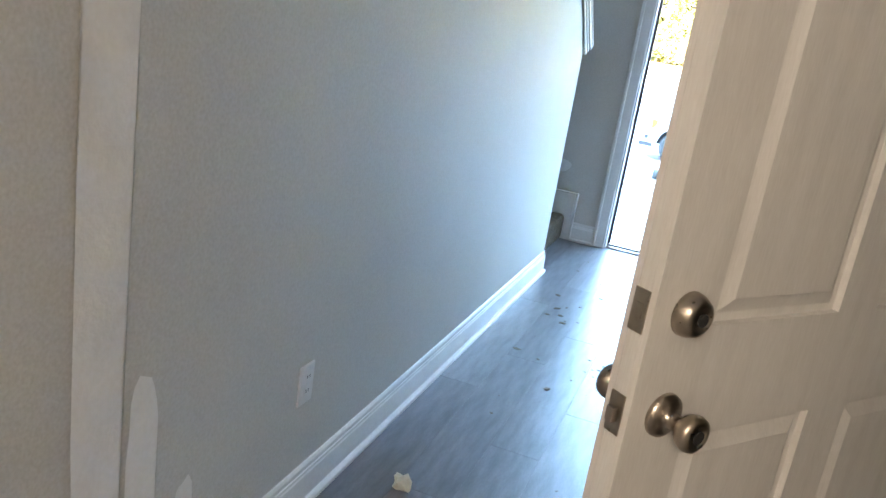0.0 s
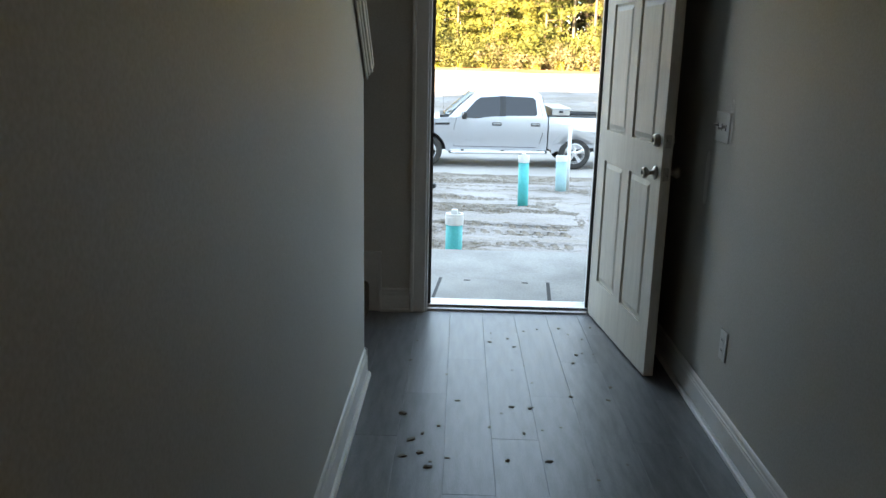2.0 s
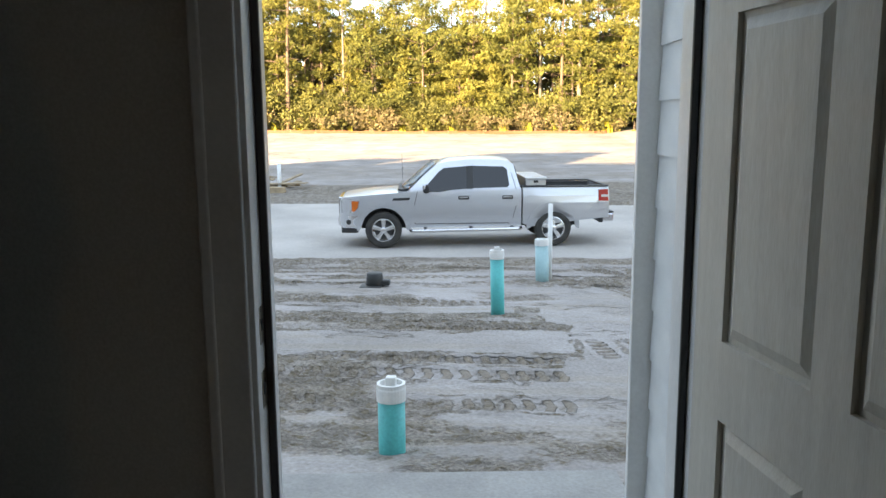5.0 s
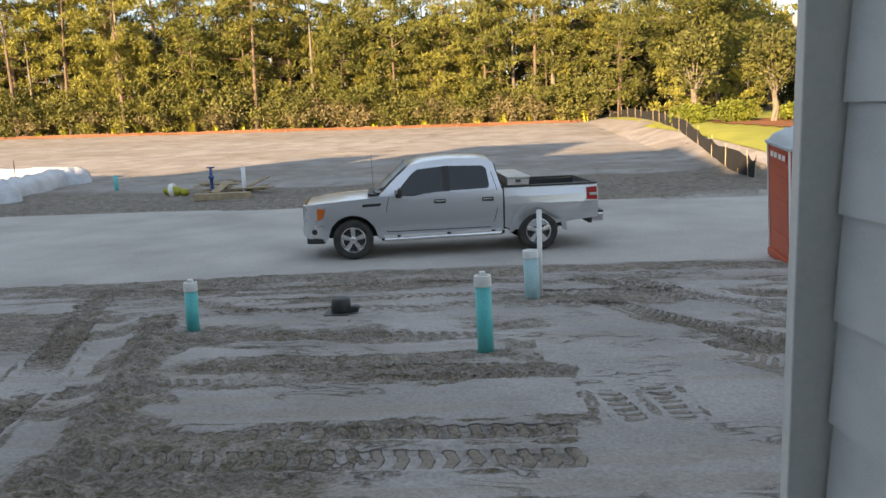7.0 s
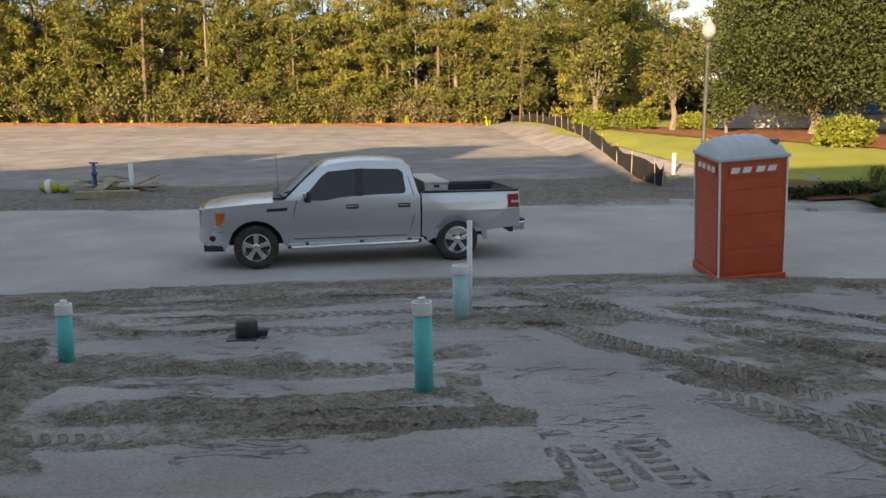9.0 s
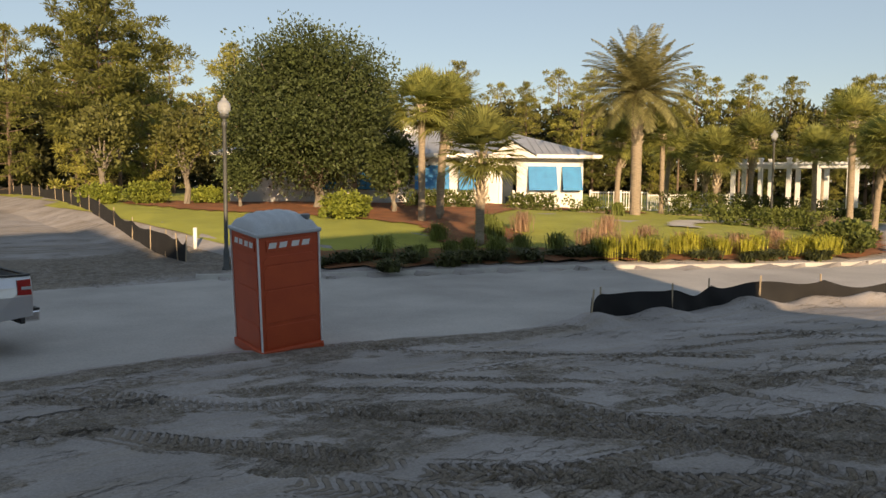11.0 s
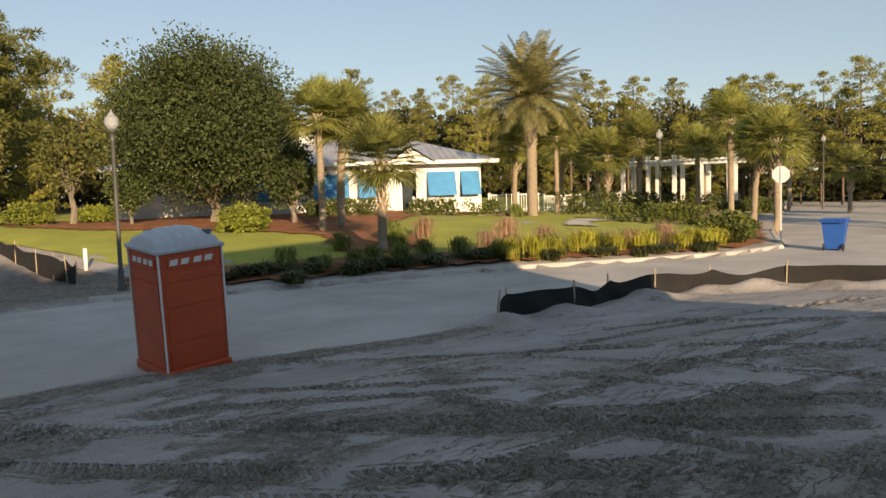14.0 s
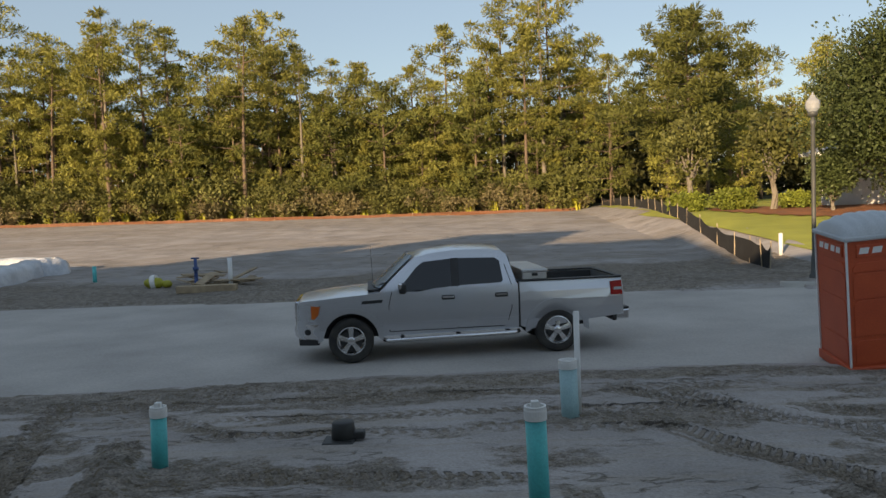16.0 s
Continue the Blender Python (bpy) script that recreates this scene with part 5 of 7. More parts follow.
part("spout", box(bmesh.new(), 0.08, 0.22, -0.06, 0.06, 0.02, 0.1, 0.02), M_BLACKPIPE, v)
part("foot", box(bmesh.new(), -0.2, 0.12, -0.2, 0.1, -0.05, 0.03, 0.02), M_BLACKPIPE, v)
pad = tagged(empty("meter_lid"), "sandy concrete utility lid set in the entry slab", "utility lid")
part("lid", box(bmesh.new(), -0.45, 0.24, 0.14, 0.72, -0.049, -0.03, 0.006), M_CONC, pad)
part("lid_gap", box(bmesh.new(), -0.474, 0.264, 0.126, 0.765, -0.0496, -0.0455), M_DARK, pad, "dark joint round the lid")
for lx in (-0.28, 0.1):
    part("lift_slot", box(bmesh.new(), lx - 0.02, lx + 0.02, 0.66, 0.68, -0.0305, -0.0285), M_DARK, pad)


# ---- foliage ----
def leaf_cloud(centres, radii, per, size, rng, flat=0.6, slim=0.35, up=0.3):
    """Many small two-triangle leaves in clumps; returns vertices and faces."""
    c = np.repeat(centres, per, 0)
    r = np.repeat(radii, per)[:, None]
    d = rng.normal(size=c.shape)
    d /= np.linalg.norm(d, axis=1)[:, None] + 1e-9
    p = c + d * r * (rng.random((len(c), 1)) ** 0.45) * np.array([1, 1, flat])
    a = d + rng.normal(size=c.shape) * 0.6 + np.array([0, 0, up])
    a /= np.linalg.norm(a, axis=1)[:, None]
    b = np.cross(a, rng.normal(size=c.shape))
    b /= np.linalg.norm(b, axis=1)[:, None] + 1e-9
    s = size * (0.6 + 0.8 * rng.random((len(c), 1)))
    q = np.stack([p - b * s * slim * 0.5, p + a * s * 0.5 + b * s * slim * 0.6, p + a * s, p + a * s * 0.5 - b * s * slim * 0.6], 1).reshape(-1, 3)
    i = np.arange(len(c)) * 4
    return q, np.stack([i, i + 1, i + 2, i + 3], 1)


def cloud_mesh(name, parts, material):
    vs, fs, o = [], [], 0
    for v, f in parts:
        vs.append(v)
        fs.append(f + o)
        o += len(v)
    vs, fs = np.concatenate(vs), np.concatenate(fs)
    me = bpy.data.meshes.new(name)
    me.vertices.add(len(vs))
    me.vertices.foreach_set("co", vs.astype(np.float32).ravel())
    me.loops.add(fs.size)
    me.loops.foreach_set("vertex_index", fs.astype(np.int32).ravel())
    me.polygons.add(len(fs))
    me.polygons.foreach_set("loop_start", np.arange(0, fs.size, 4, dtype=np.int32))
    me.materials.append(material)
    me.update(calc_edges=True)
    return me


M_BARK = mat("pine_bark", (0.2, 0.14, 0.095), (0.11, 0.08, 0.06), rough=0.95, scale=3, fine=14, bump=0.8, stretch=(3, 3, 0.8), depth=0.05)
M_GREYBARK = mat("grey_bark", (0.25, 0.215, 0.17), (0.15, 0.13, 0.1), rough=0.95, scale=3, fine=14, bump=0.7, stretch=(3, 3, 0.8), depth=0.05)
M_PINE = leaf_mat("pine_needles", (0.31, 0.29, 0.07), (0.16, 0.165, 0.045), 0.5)
M_PINEDARK = leaf_mat("young_pine_needles", (0.2, 0.205, 0.052), (0.09, 0.1, 0.03), 0.6)
# needles coloured dark to stand in for the shade deep in the wood
M_WOODSHADE = leaf_mat("shaded_wood_needles", (0.12, 0.115, 0.04), (0.05, 0.055, 0.022), 0.35, 0.15)
M_OAK = leaf_mat("oak_leaves", (0.085, 0.11, 0.038), (0.05, 0.067, 0.025), 0.8, 0.2)
M_SHRUB = leaf_mat("shrub_leaves", (0.18, 0.18, 0.055), (0.09, 0.095, 0.032), 0.9)
M_SAGE = leaf_mat("dry_scrub_leaves", (0.26, 0.21, 0.11), (0.17, 0.15, 0.075), 0.9)


def pine(h, bare, spread, rng, clumps, mat_leaf, tilt=0.02, bark=None, per=56, size=0.4, dead=4):
    """A pine: tapered bent trunk, limbs leaving it in uneven whorls, needle clumps along the outer limbs."""
    t = empty("pine_tree")
    lean = rng.normal(size=2) * tilt * h
    pts = [(lean[0] * s * s, lean[1] * s * s, h * s) for s in (0, 0.15, 0.3, 0.45, 0.6, 0.75, 0.88, 0.98)]
    r0 = 0.011 * h + 0.03
    part("trunk", tube(bmesh.new(), [(pts[0][0], pts[0][1], -0.4)] + pts, [r0 * 1.15] + [r0 * (1 - 0.85 * s) for s in (0, 0.15, 0.3, 0.45, 0.6, 0.75, 0.88, 0.98)], 8), bark or M_BARK, t, "", True)
    limbs, cs, rs = bmesh.new(), [], []
    n = max(10, clumps // 3)
    for k in range(n):
        f = bare + (1 - bare) * (k + rng.random()) / n
        a = k * 2.4 + rng.random()
        full = math.sin(math.pi * min(1, ((f - bare) / (1 - bare)) * 0.78 + 0.22)) ** 0.7
        ln = spread * full * (0.55 + 0.6 * rng.random())
        base = Vector((lean[0] * f * f, lean[1] * f * f, h * f))
        rise = 0.05 + 0.55 * (f - bare) / (1 - bare)
        end = base + Vector((math.cos(a) * ln, math.sin(a) * ln, ln * rise * (0.6 + 0.6 * rng.random())))
        mid = base.lerp(end, 0.5) + Vector((0, 0, -0.08 * ln))
        tube(limbs, [base, mid, end], [0.02 + 0.012 * ln, 0.014 + 0.006 * ln, 0.012], 5)
        # needle tufts lie in flat tiers on the outer half of each limb and its side twigs
        for s in np.linspace(0.45, 1.05, max(3, int(ln * 1.5) + 1)):
            p = base.lerp(end, float(s)) + Vector(rng.normal(size=3) * np.array([0.3, 0.3, 0.12])) * ln ** 0.6
            cs.append(p)
            rs.append((0.34 + 0.3 * rng.random()) * (0.55 + 0.13 * spread))
    for k in range(dead):
        # dead lower limbs: bare, short, drooping
        f, a, ln = bare * (0.25 + 0.7 * rng.random()), rng.random() * 6.283, spread * (0.25 + 0.4 * rng.random())
        base = Vector((lean[0] * f * f, lean[1] * f * f, h * f))
        tip = base + Vector((math.cos(a) * ln, math.sin(a) * ln, -0.1 * ln))
        tube(limbs, [base, base.lerp(tip, 0.5) + Vector((0, 0, 0.12 * ln)), tip], [0.03, 0.02, 0.008], 4)
        tube(limbs, [base.lerp(tip, 0.55), base.lerp(tip, 0.9) + Vector((math.sin(a) * ln * 0.3, -math.cos(a) * ln * 0.3, 0.1))], [0.014, 0.006], 4)
    cs.append(Vector((lean[0], lean[1], h)))
    rs.append(0.5)
    tagged(part("branchwork", limbs, bark or M_BARK, t), kind="stuff")
    ob = new("crown", cloud_mesh("crown", [leaf_cloud(np.array(cs), np.array(rs), per, size, rng, 0.42, 0.2)], mat_leaf))
    ob.parent = t
    return t


def bushy(name, h, w, rng, mat_leaf, clumps=60, per=40, size=0.22, trunk=0.0, bark=None, squash=0.8):
    """A broad-leaved tree or shrub: forked limbs and clumps over an uneven shell."""
    t = empty(name)
    cs, rs, limbs = [], [], bmesh.new()
    base = h * trunk
    mid = (h + base) / 2 if trunk else h * 0.45
    hz = (h - base) / 2 if trunk else h * 0.5
    for k in range(clumps):
        d = Vector(rng.normal(size=3)).normalized()
        r = rng.random() ** 0.35 * (0.8 + 0.14 * math.sin(3 * d.x + 2 * d.y + 5 * d.z) + 0.08 * math.sin(9 * d.x - 7 * d.y + 4 * d.z))
        p = Vector((d.x * w / 2 * r, d.y * w / 2 * r, max(mid + d.z * hz * r, base * 0.7 + 0.05)))
        cs.append(p)
        rs.append((0.12 + 0.1 * rng.random()) * min(w, h))
        if k % 4 == 0:
            tube(limbs, [(0, 0, base * 0.8), Vector((0, 0, base)).lerp(p, 0.5) + Vector((0, 0, 0.03 * h)), p], [0.012 * h, 0.008 * h, 0.003 * h], 5)
    tube(limbs, [(0, 0, -0.3), (0.02 * h, 0, base * 0.5), (0, 0.02 * h, max(base, 0.2 * h))], [0.035 * h, 0.028 * h, 0.02 * h], 8)
    part("trunk", limbs, bark or M_GREYBARK, t)
    ob = new("crown", cloud_mesh("crown", [leaf_cloud(np.array(cs), np.array(rs), per, size, rng, squash, 0.5)], mat_leaf))
    ob.parent = t
    return t


def plant(ob, spots, label, category, group):
    """Sets the first plant and copies of it at (x, y, scale, turn)."""
    tagged(ob, label, category, group)
    for i, (x, y, s, a) in enumerate(spots):
        m = pose(x, y, ground_z(x, y) - 0.03, 0, 0, a) @ Matrix.Scale(s, 4)
        if i == 0:
            ob.matrix_basis = m
        else:
            c = copy_thing(ob, Matrix())
            c.matrix_basis = m


rng = np.random.default_rng(7)
WOODS = "pine wood behind the field"
kinds = [
    (pine(19, 0.5, 3.6, rng, 60, M_PINE), "tall pine with a high open crown and bare trunk", 15),
    (pine(17, 0.42, 3.2, rng, 64, M_PINE), "tall sunlit pine with an uneven crown", 14),
    (pine(15, 0.3, 3.4, rng, 70, M_PINE), "mid-height pine with drooping limbs", 14),
    (pine(11, 0.12, 3.0, rng, 80, M_PINEDARK), "bushy young pine at the wood's edge", 15),
    (pine(8, 0.05, 2.6, rng, 70, M_PINE), "low sunlit pine at the wood's edge", 12),
    (pine(18, 0.62, 2.2, rng, 22, M_PINE, bark=M_GREYBARK), "thin half-bare pine with a pale trunk", 10),
]
plant(pine(19, 0.42, 3.0, rng, 60, M_PINE, dead=16), [(-43.8, 76.2, 0.92, 0), (-38.8, 76.8, 0.86, 120), (-33.1, 76.0, 0.98, 220), (-20.5, 77.2, 1.0, 80), (6.5, 76.6, 0.9, 160)], "tall pine with dead limbs down its bare trunk", "pine tree", WOODS)
x_edge = np.linspace(-62, 14, 81)
slots = rng.permutation(len(x_edge))
k = 0
for ob, label, n in kinds:
    spots = []
    for i in range(n):
        x = float(x_edge[slots[k % 81]]) + rng.normal() * 0.6
        k += 1
        deep = 79 + rng.random() * 9 if "edge" not in label else 77.5 + rng.random() * 2.5
        if "half-bare" in label:
            deep = 77.5 + rng.random() * 3
        spots.append((x, deep, 0.8 + 0.4 * rng.random(), rng.random() * 360))
    plant(ob, spots, label, "pine tree", WOODS)
plant(bushy("scrub_bush", 3.2, 4.0, rng, M_SHRUB, 50, 60, 0.2), [(float(x) + rng.normal() * 0.8, 77 + rng.random() * 2, 0.8 + 0.9 * rng.random(), rng.random() * 360) for x in np.linspace(-62, 13, 60)], "leafy green scrub at the foot of the pines", "shrub", "scrub along the wood")
plant(bushy("scrub_bush", 2.6, 3.4, rng, M_SAGE, 44, 60, 0.18), [(float(x) + rng.normal() * 1.2, 76.6 + rng.random() * 2, 0.7 + 0.7 * rng.random(), rng.random() * 360) for x in np.linspace(-62, 12, 34)], "dry brownish scrub at the foot of the pines", "shrub", "scrub along the wood")


def far_wood():
    """The depth of the wood: a dense mass of foliage and stems behind the counted trees."""
    cs, stems = [], bmesh.new()
    for i in range(2300):
        # past about 140 degrees the wood is unseen, added to block the bright horizon
        a = radians(-12 + 214 * rng.random())
        r = 100 + 14 * rng.random()
        x, y = r * math.cos(a), r * math.sin(a)
        if radians(70) < a < radians(138):
            y = 88 + 12 * rng.random()
            x = y / math.tan(a)
        z = ground_z(x, y)
        for q in range(5):
            cs.append((x + rng.normal() * 1.2, y + rng.normal() * 1.2, z + 0.4 + 10.5 * rng.random() ** 1.2))
        if i % 6 == 0:
            tube(stems, [(x, y, z), (x + rng.normal() * 0.3, y, z + 11)], 0.12, 5)
    # dark leaf colour paints the shaded gaps between the front trees
    me = cloud_mesh("foliage", [leaf_cloud(np.array(cs), np.full(len(cs), 1.3), 22, 0.8, rng, 0.7, 0.4)], M_WOODSHADE)
    t = tagged(empty("far_woodland"), "dense pine woodland behind the trees, its shade put into the colour", "woodland", kind="stuff")
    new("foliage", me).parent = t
    tagged(part("stemwork", stems, M_BARK, t), kind="stuff")


far_wood()


def plant_more(ob, spots):
    """More copies of a plant that already stands."""
    for x, y, s, a in spots:
        c = copy_thing(ob, Matrix())
        c.matrix_basis = pose(x, y, ground_z(x, y) - 0.03, 0, 0, a) @ Matrix.Scale(s, 4)


# the wood goes on behind the lawn and the side street
for ring, (count, r0, lo, hi) in enumerate(((60, 92, -8, 62), (30, 104, -10, 64))):
    for i in range(count):
        a = radians(lo + (hi - lo) * (i + 0.5 * rng.random()) / count)
        r = r0 + rng.normal() * 5 + 10 * max(0, math.cos(a) - 0.8)
        kind = kinds[int(rng.choice([0, 1, 2, 2, 3, 3, 4] if ring == 0 else [0, 0, 1, 2, 5]))][0]
        plant_more(kind, [(r * math.cos(a), r * math.sin(a), (0.54 if ring == 0 else 0.68) + 0.28 * rng.random(), rng.random() * 360)])
for x, y, kk, s in ((18, 70, 2, 0.9), (22, 66, 3, 1.0), (20, 74, 1, 0.95), (26, 70, 2, 0.95), (30, 66, 1, 0.85), (15, 79, 0, 0.85), (24, 78, 1, 0.9), (33, 74, 2, 1.0), (38, 70, 1, 0.9), (13.5, 72, 3, 0.9), (17, 64, 4, 0.9), (28, 60, 4, 0.8), (34, 62, 3, 0.8), (20, 58, 4, 0.7)):
    plant_more(kinds[kk][0], [(x, y, 0.88 * s, rng.random() * 360)])
big = pine(15.5, 0.3, 5.6, rng, 150, M_PINEDARK, 0.01, per=90)
plant(big, [(16.1, 57.0, 0.85, 40)], "broad old pine with a thick reddish trunk beside the lawn", "pine tree", "")

# ---- oak, small trees, shrubs ----
oak = bushy("oak_tree", 9.9, 10.6, rng, M_OAK, 460, 260, 0.17, 0.12, squash=0.85)
plant(oak, [(22.5, 40.0, 1.0, 0)], "large dark evergreen oak with a dense rounded crown", "oak tree", "")
holly = bushy("holly_tree", 4.6, 3.2, rng, M_OAK, 110, 60, 0.2, 0.18)
plant(holly, [(24.4, 35.4, 1.0, 0), (18.6, 41.5, 0.75, 80)], "small glossy evergreen tree on a pale stem", "tree", "small trees by the clubhouse")
slim = bushy("young_tree", 6.0, 3.2, rng, M_SHRUB, 70, 36, 0.24, 0.3)
plant(slim, [(17.4, 46.0, 1.0, 0), (14.6, 52, 1.1, 60)], "slender young tree with thin pale trunk", "tree", "young trees on the lawn")
M_LIME = leaf_mat("lime_shrub_leaves", (0.25, 0.28, 0.05), (0.16, 0.2, 0.04), 1.2)
M_HEDGE = leaf_mat("hedge_leaves", (0.12, 0.14, 0.035), (0.06, 0.08, 0.022), 1.0, 0.2)
lime = bushy("shrub", 1.5, 2.9, rng, M_LIME, 70, 60, 0.16)
plant(lime, [(20.6, 34.0, 1.0, 0), (15.6, 47.2, 1.0, 90), (13.4, 48.5, 0.9, 30), (18.5, 45.6, 0.8, 200)], "bright yellow-green rounded shrub on mulch", "shrub", "bright shrubs")
dark = bushy("shrub", 1.2, 2.4, rng, M_HEDGE, 60, 60, 0.15)
plant(dark, [(31.0, 14.9, 1.15, 0), (32.2, 15.4, 1.0, 70), (33.6, 15.6, 0.9, 140), (43.5, 6.2, 0.9, 0), (46, 5, 1.0, 50), (41.5, 3.5, 0.9, 20), (49, 8.5, 0.8, 80), (53, 7, 1.1, 10), (34, 1.5, 1.2, 40)], "low dark green shrub near the kerb", "shrub", "dark kerb shrubs")


def hedge(pts, w, h, label):
    """A clipped hedge: leaves filling a rounded bar along a line."""
    t = tagged(empty("hedge"), label, "hedge", "clipped hedges")
    cs = []
    for (ax, ay), (bx_, by_) in zip(pts, pts[1:]):
        n = max(2, int(math.hypot(bx_ - ax, by_ - ay) / 0.28))
        for i in range(n):
            for q in range(3):
                x, y = ax + (bx_ - ax) * i / n + rng.normal() * w * 0.22, ay + (by_ - ay) * i / n + rng.normal() * w * 0.22
                cs.append((x, y, ground_z(x, y) + h * (0.2 + 0.32 * q)))
    ob = new("leaves", cloud_mesh("leaves", [leaf_cloud(np.array(cs), np.full(len(cs), 0.36), 60, 0.15, rng, 0.8, 0.6)], M_HEDGE))
    ob.parent = t
    core = bmesh.new()
    for (ax, ay), (bx_, by_) in zip(pts, pts[1:]):
        z = ground_z((ax + bx_) / 2, (ay + by_) / 2)
        tube(core, [(ax, ay, z + 0.1), (bx_, by_, z + 0.1)], 0.05, 5)
    part("stemwork", core, M_GREYBARK, t)
    return t


hedge([(42.2, 30.4), (45, 28), (49.7, 23.5)], 1.2, 1.5, "tall dark clipped hedge round the pool terrace")
hedge([(38.6, 25.2), (39.4, 23.2), (41.2, 20.6)], 1.2, 0.95, "low dark clipped hedge on the lawn edge")
hedge([(32.6, 34.6), (34.4, 32.8)], 1.0, 0.85, "low clipped hedge below the clubhouse windows")
hedge([(27.6, 38.2), (31.2, 35.6)], 1.0, 0.9, "low clipped hedge along the clubhouse wall")
hedge([(35.2, 31.9), (36.4, 30.8)], 1.0, 0.85, "short clipped hedge at the clubhouse corner")
hedge([(40.2, 18.9), (37.0, 17.4)], 1.2, 0.8, "low clipped hedge by the side street")
hedge([(56, 26), (62, 24)], 1.2, 1.1, "dark clipped hedge beyond the pergola")


def tuft(name, h, w, n, material, label, spots, group, droop=0.5, width=0.03):
    """A clump of grass: many long arching blades."""
    vs, fs = [], []
    for i in range(n):
        a, ln = rng.random() * 6.283, h * (0.6 + 0.5 * rng.random())
        out = w * (0.2 + 0.8 * rng.random())
        x0, y0 = rng.normal() * w * 0.15, rng.normal() * w * 0.15
        dx, dy = math.cos(a), math.sin(a)
        k = len(vs)
        for s, hh in ((0, 0), (0.45, 0.75), (1.0, 1.0 - droop * rng.random())):
            px, py, pz = x0 + dx * out * s * s, y0 + dy * out * s * s, ln * hh
            ww = width * (1 - 0.85 * s)
            vs += [(px - dy * ww, py + dx * ww, pz), (px + dy * ww, py - dx * ww, pz)]
        fs += [(k, k + 1, k + 3, k + 2), (k + 2, k + 3, k + 5, k + 4)]
    t = empty(name)
    ob = tagged(new("foliage", raw_mesh("foliage", vs, fs, material)), kind="stuff")
    ob.parent = t
    plant(t, spots, label, "ornamental grass", group)


M_BLADE = leaf_mat("grass_blades", (0.46, 0.42, 0.07), (0.3, 0.31, 0.05), 1.5)
M_BLADEG = leaf_mat("green_blades", (0.23, 0.27, 0.07), (0.15, 0.18, 0.05), 1.5)
M_PINKG = leaf_mat("pink_muhly", (0.5, 0.3, 0.22), (0.42, 0.31, 0.18), 1.5)
M_COVER = leaf_mat("dark_groundcover", (0.1, 0.11, 0.04), (0.06, 0.07, 0.027), 1.5, 0.2)


def along(line, t0, t1, n, off, jit):
    """Spots along a kerb line, set back from it."""
    out = []
    seg = [math.hypot(b[0] - a[0], b[1] - a[1]) for a, b in zip(line, line[1:])]
    for i in range(n):
        s = (t0 + (t1 - t0) * (i + 0.6 * rng.random()) / n)
        for ln_, a, b in zip(seg, line, line[1:]):
            if s <= ln_:
                f = s / ln_
                d_ = Vector((b[0] - a[0], b[1] - a[1])).normalized()
                o = off + rng.normal() * jit
                out.append((a[0] + (b[0] - a[0]) * f - d_.y * o, a[1] + (b[1] - a[1]) * f + d_.x * o, 0.75 + 0.5 * rng.random(), rng.random() * 360))
                break
            s -= ln_
    return out


KL = FAR[2:9]    # the kerb from the field to the corner: 3.8, 8.1, 6.6, 3.9, 3.5, 3.2 long
tuft("grass_clump", 0.9, 0.95, 240, M_BLADE, "yellow-green arching grass clump on mulch", along(KL, 13.5, 25, 13, 1.7, 0.35), "yellow grass clumps", 0.6, 0.016)
tuft("grass_clump", 0.85, 0.9, 190, M_BLADEG, "green arching grass clump in the kerb bed", along(KL, 6, 22, 16, 2.8, 0.6) + [(21.5, 24.5, 1.2, 0), (19.2, 25.4, 1.1, 50), (22.6, 26.2, 1.3, 0), (36.5, 30, 1.2, 0)], "green grass clumps", 0.95, 0.018)
tuft("muhly_grass", 0.95, 1.0, 260, M_PINKG, "hazy pink muhly grass clump", along(KL, 13, 24, 9, 3.0, 0.5) + [(26, 22.5, 1.3, 0), (24.5, 26, 1.2, 0), (36, 17.5, 1.3, 0), (38, 18.6, 1.2, 0), (27.8, 2.4, 1.4, 0), (28.6, 1.2, 1.3, 60)], "pink grass clumps", 0.7, 0.01)
tuft("groundcover", 0.42, 0.8, 170, M_COVER, "dark low groundcover along the kerb", along(KL, 1.5, 25, 46, 1.5, 0.6), "dark groundcover", 0.6, 0.04)
tuft("groundcover", 0.5, 0.6, 90, M_BLADEG, "low mixed planting in the palm island", [(41 + 14 * rng.random(), 3 + 6 * rng.random(), 0.8 + 0.6 * rng.random(), rng.random() * 360) for _ in range(16)], "island planting", 0.5, 0.03)
tuft("grass_clump", 0.7, 0.5, 60, M_BLADE, "low palmetto and grass at the wood's foot", [(float(x), 76.3 + rng.random(), 1.2 + rng.random(), rng.random() * 360) for x in np.linspace(-42, 11, 22)], "wood edge grasses", 0.4, 0.06)
# one strap leaf near the house
tuft("strap_leaf", 0.75, 0.35, 6, M_BLADEG, "long green strap leaves near the house wall", [(4.85, 1.75, 0.75, 0)], "strap leaves", 0.3, 0.018)

# ---- palms ----
M_PALMBARK = mat("palm_bark", (0.36, 0.29, 0.21), (0.23, 0.18, 0.13), rough=0.9, scale=5, fine=20, bump=0.8, stretch=(1, 1, 5), depth=0.04)
M_BOOT = mat("palm_boots", (0.56, 0.47, 0.35), (0.38, 0.3, 0.21), rough=0.9, scale=5, fine=20, bump=0.4)
M_FAN = leaf_mat("palm_fan", (0.33, 0.33, 0.1), (0.17, 0.19, 0.06), 0.8, 0.4)
M_FROND = leaf_mat("date_fronds", (0.25, 0.23, 0.1), (0.15, 0.145, 0.06), 0.7)


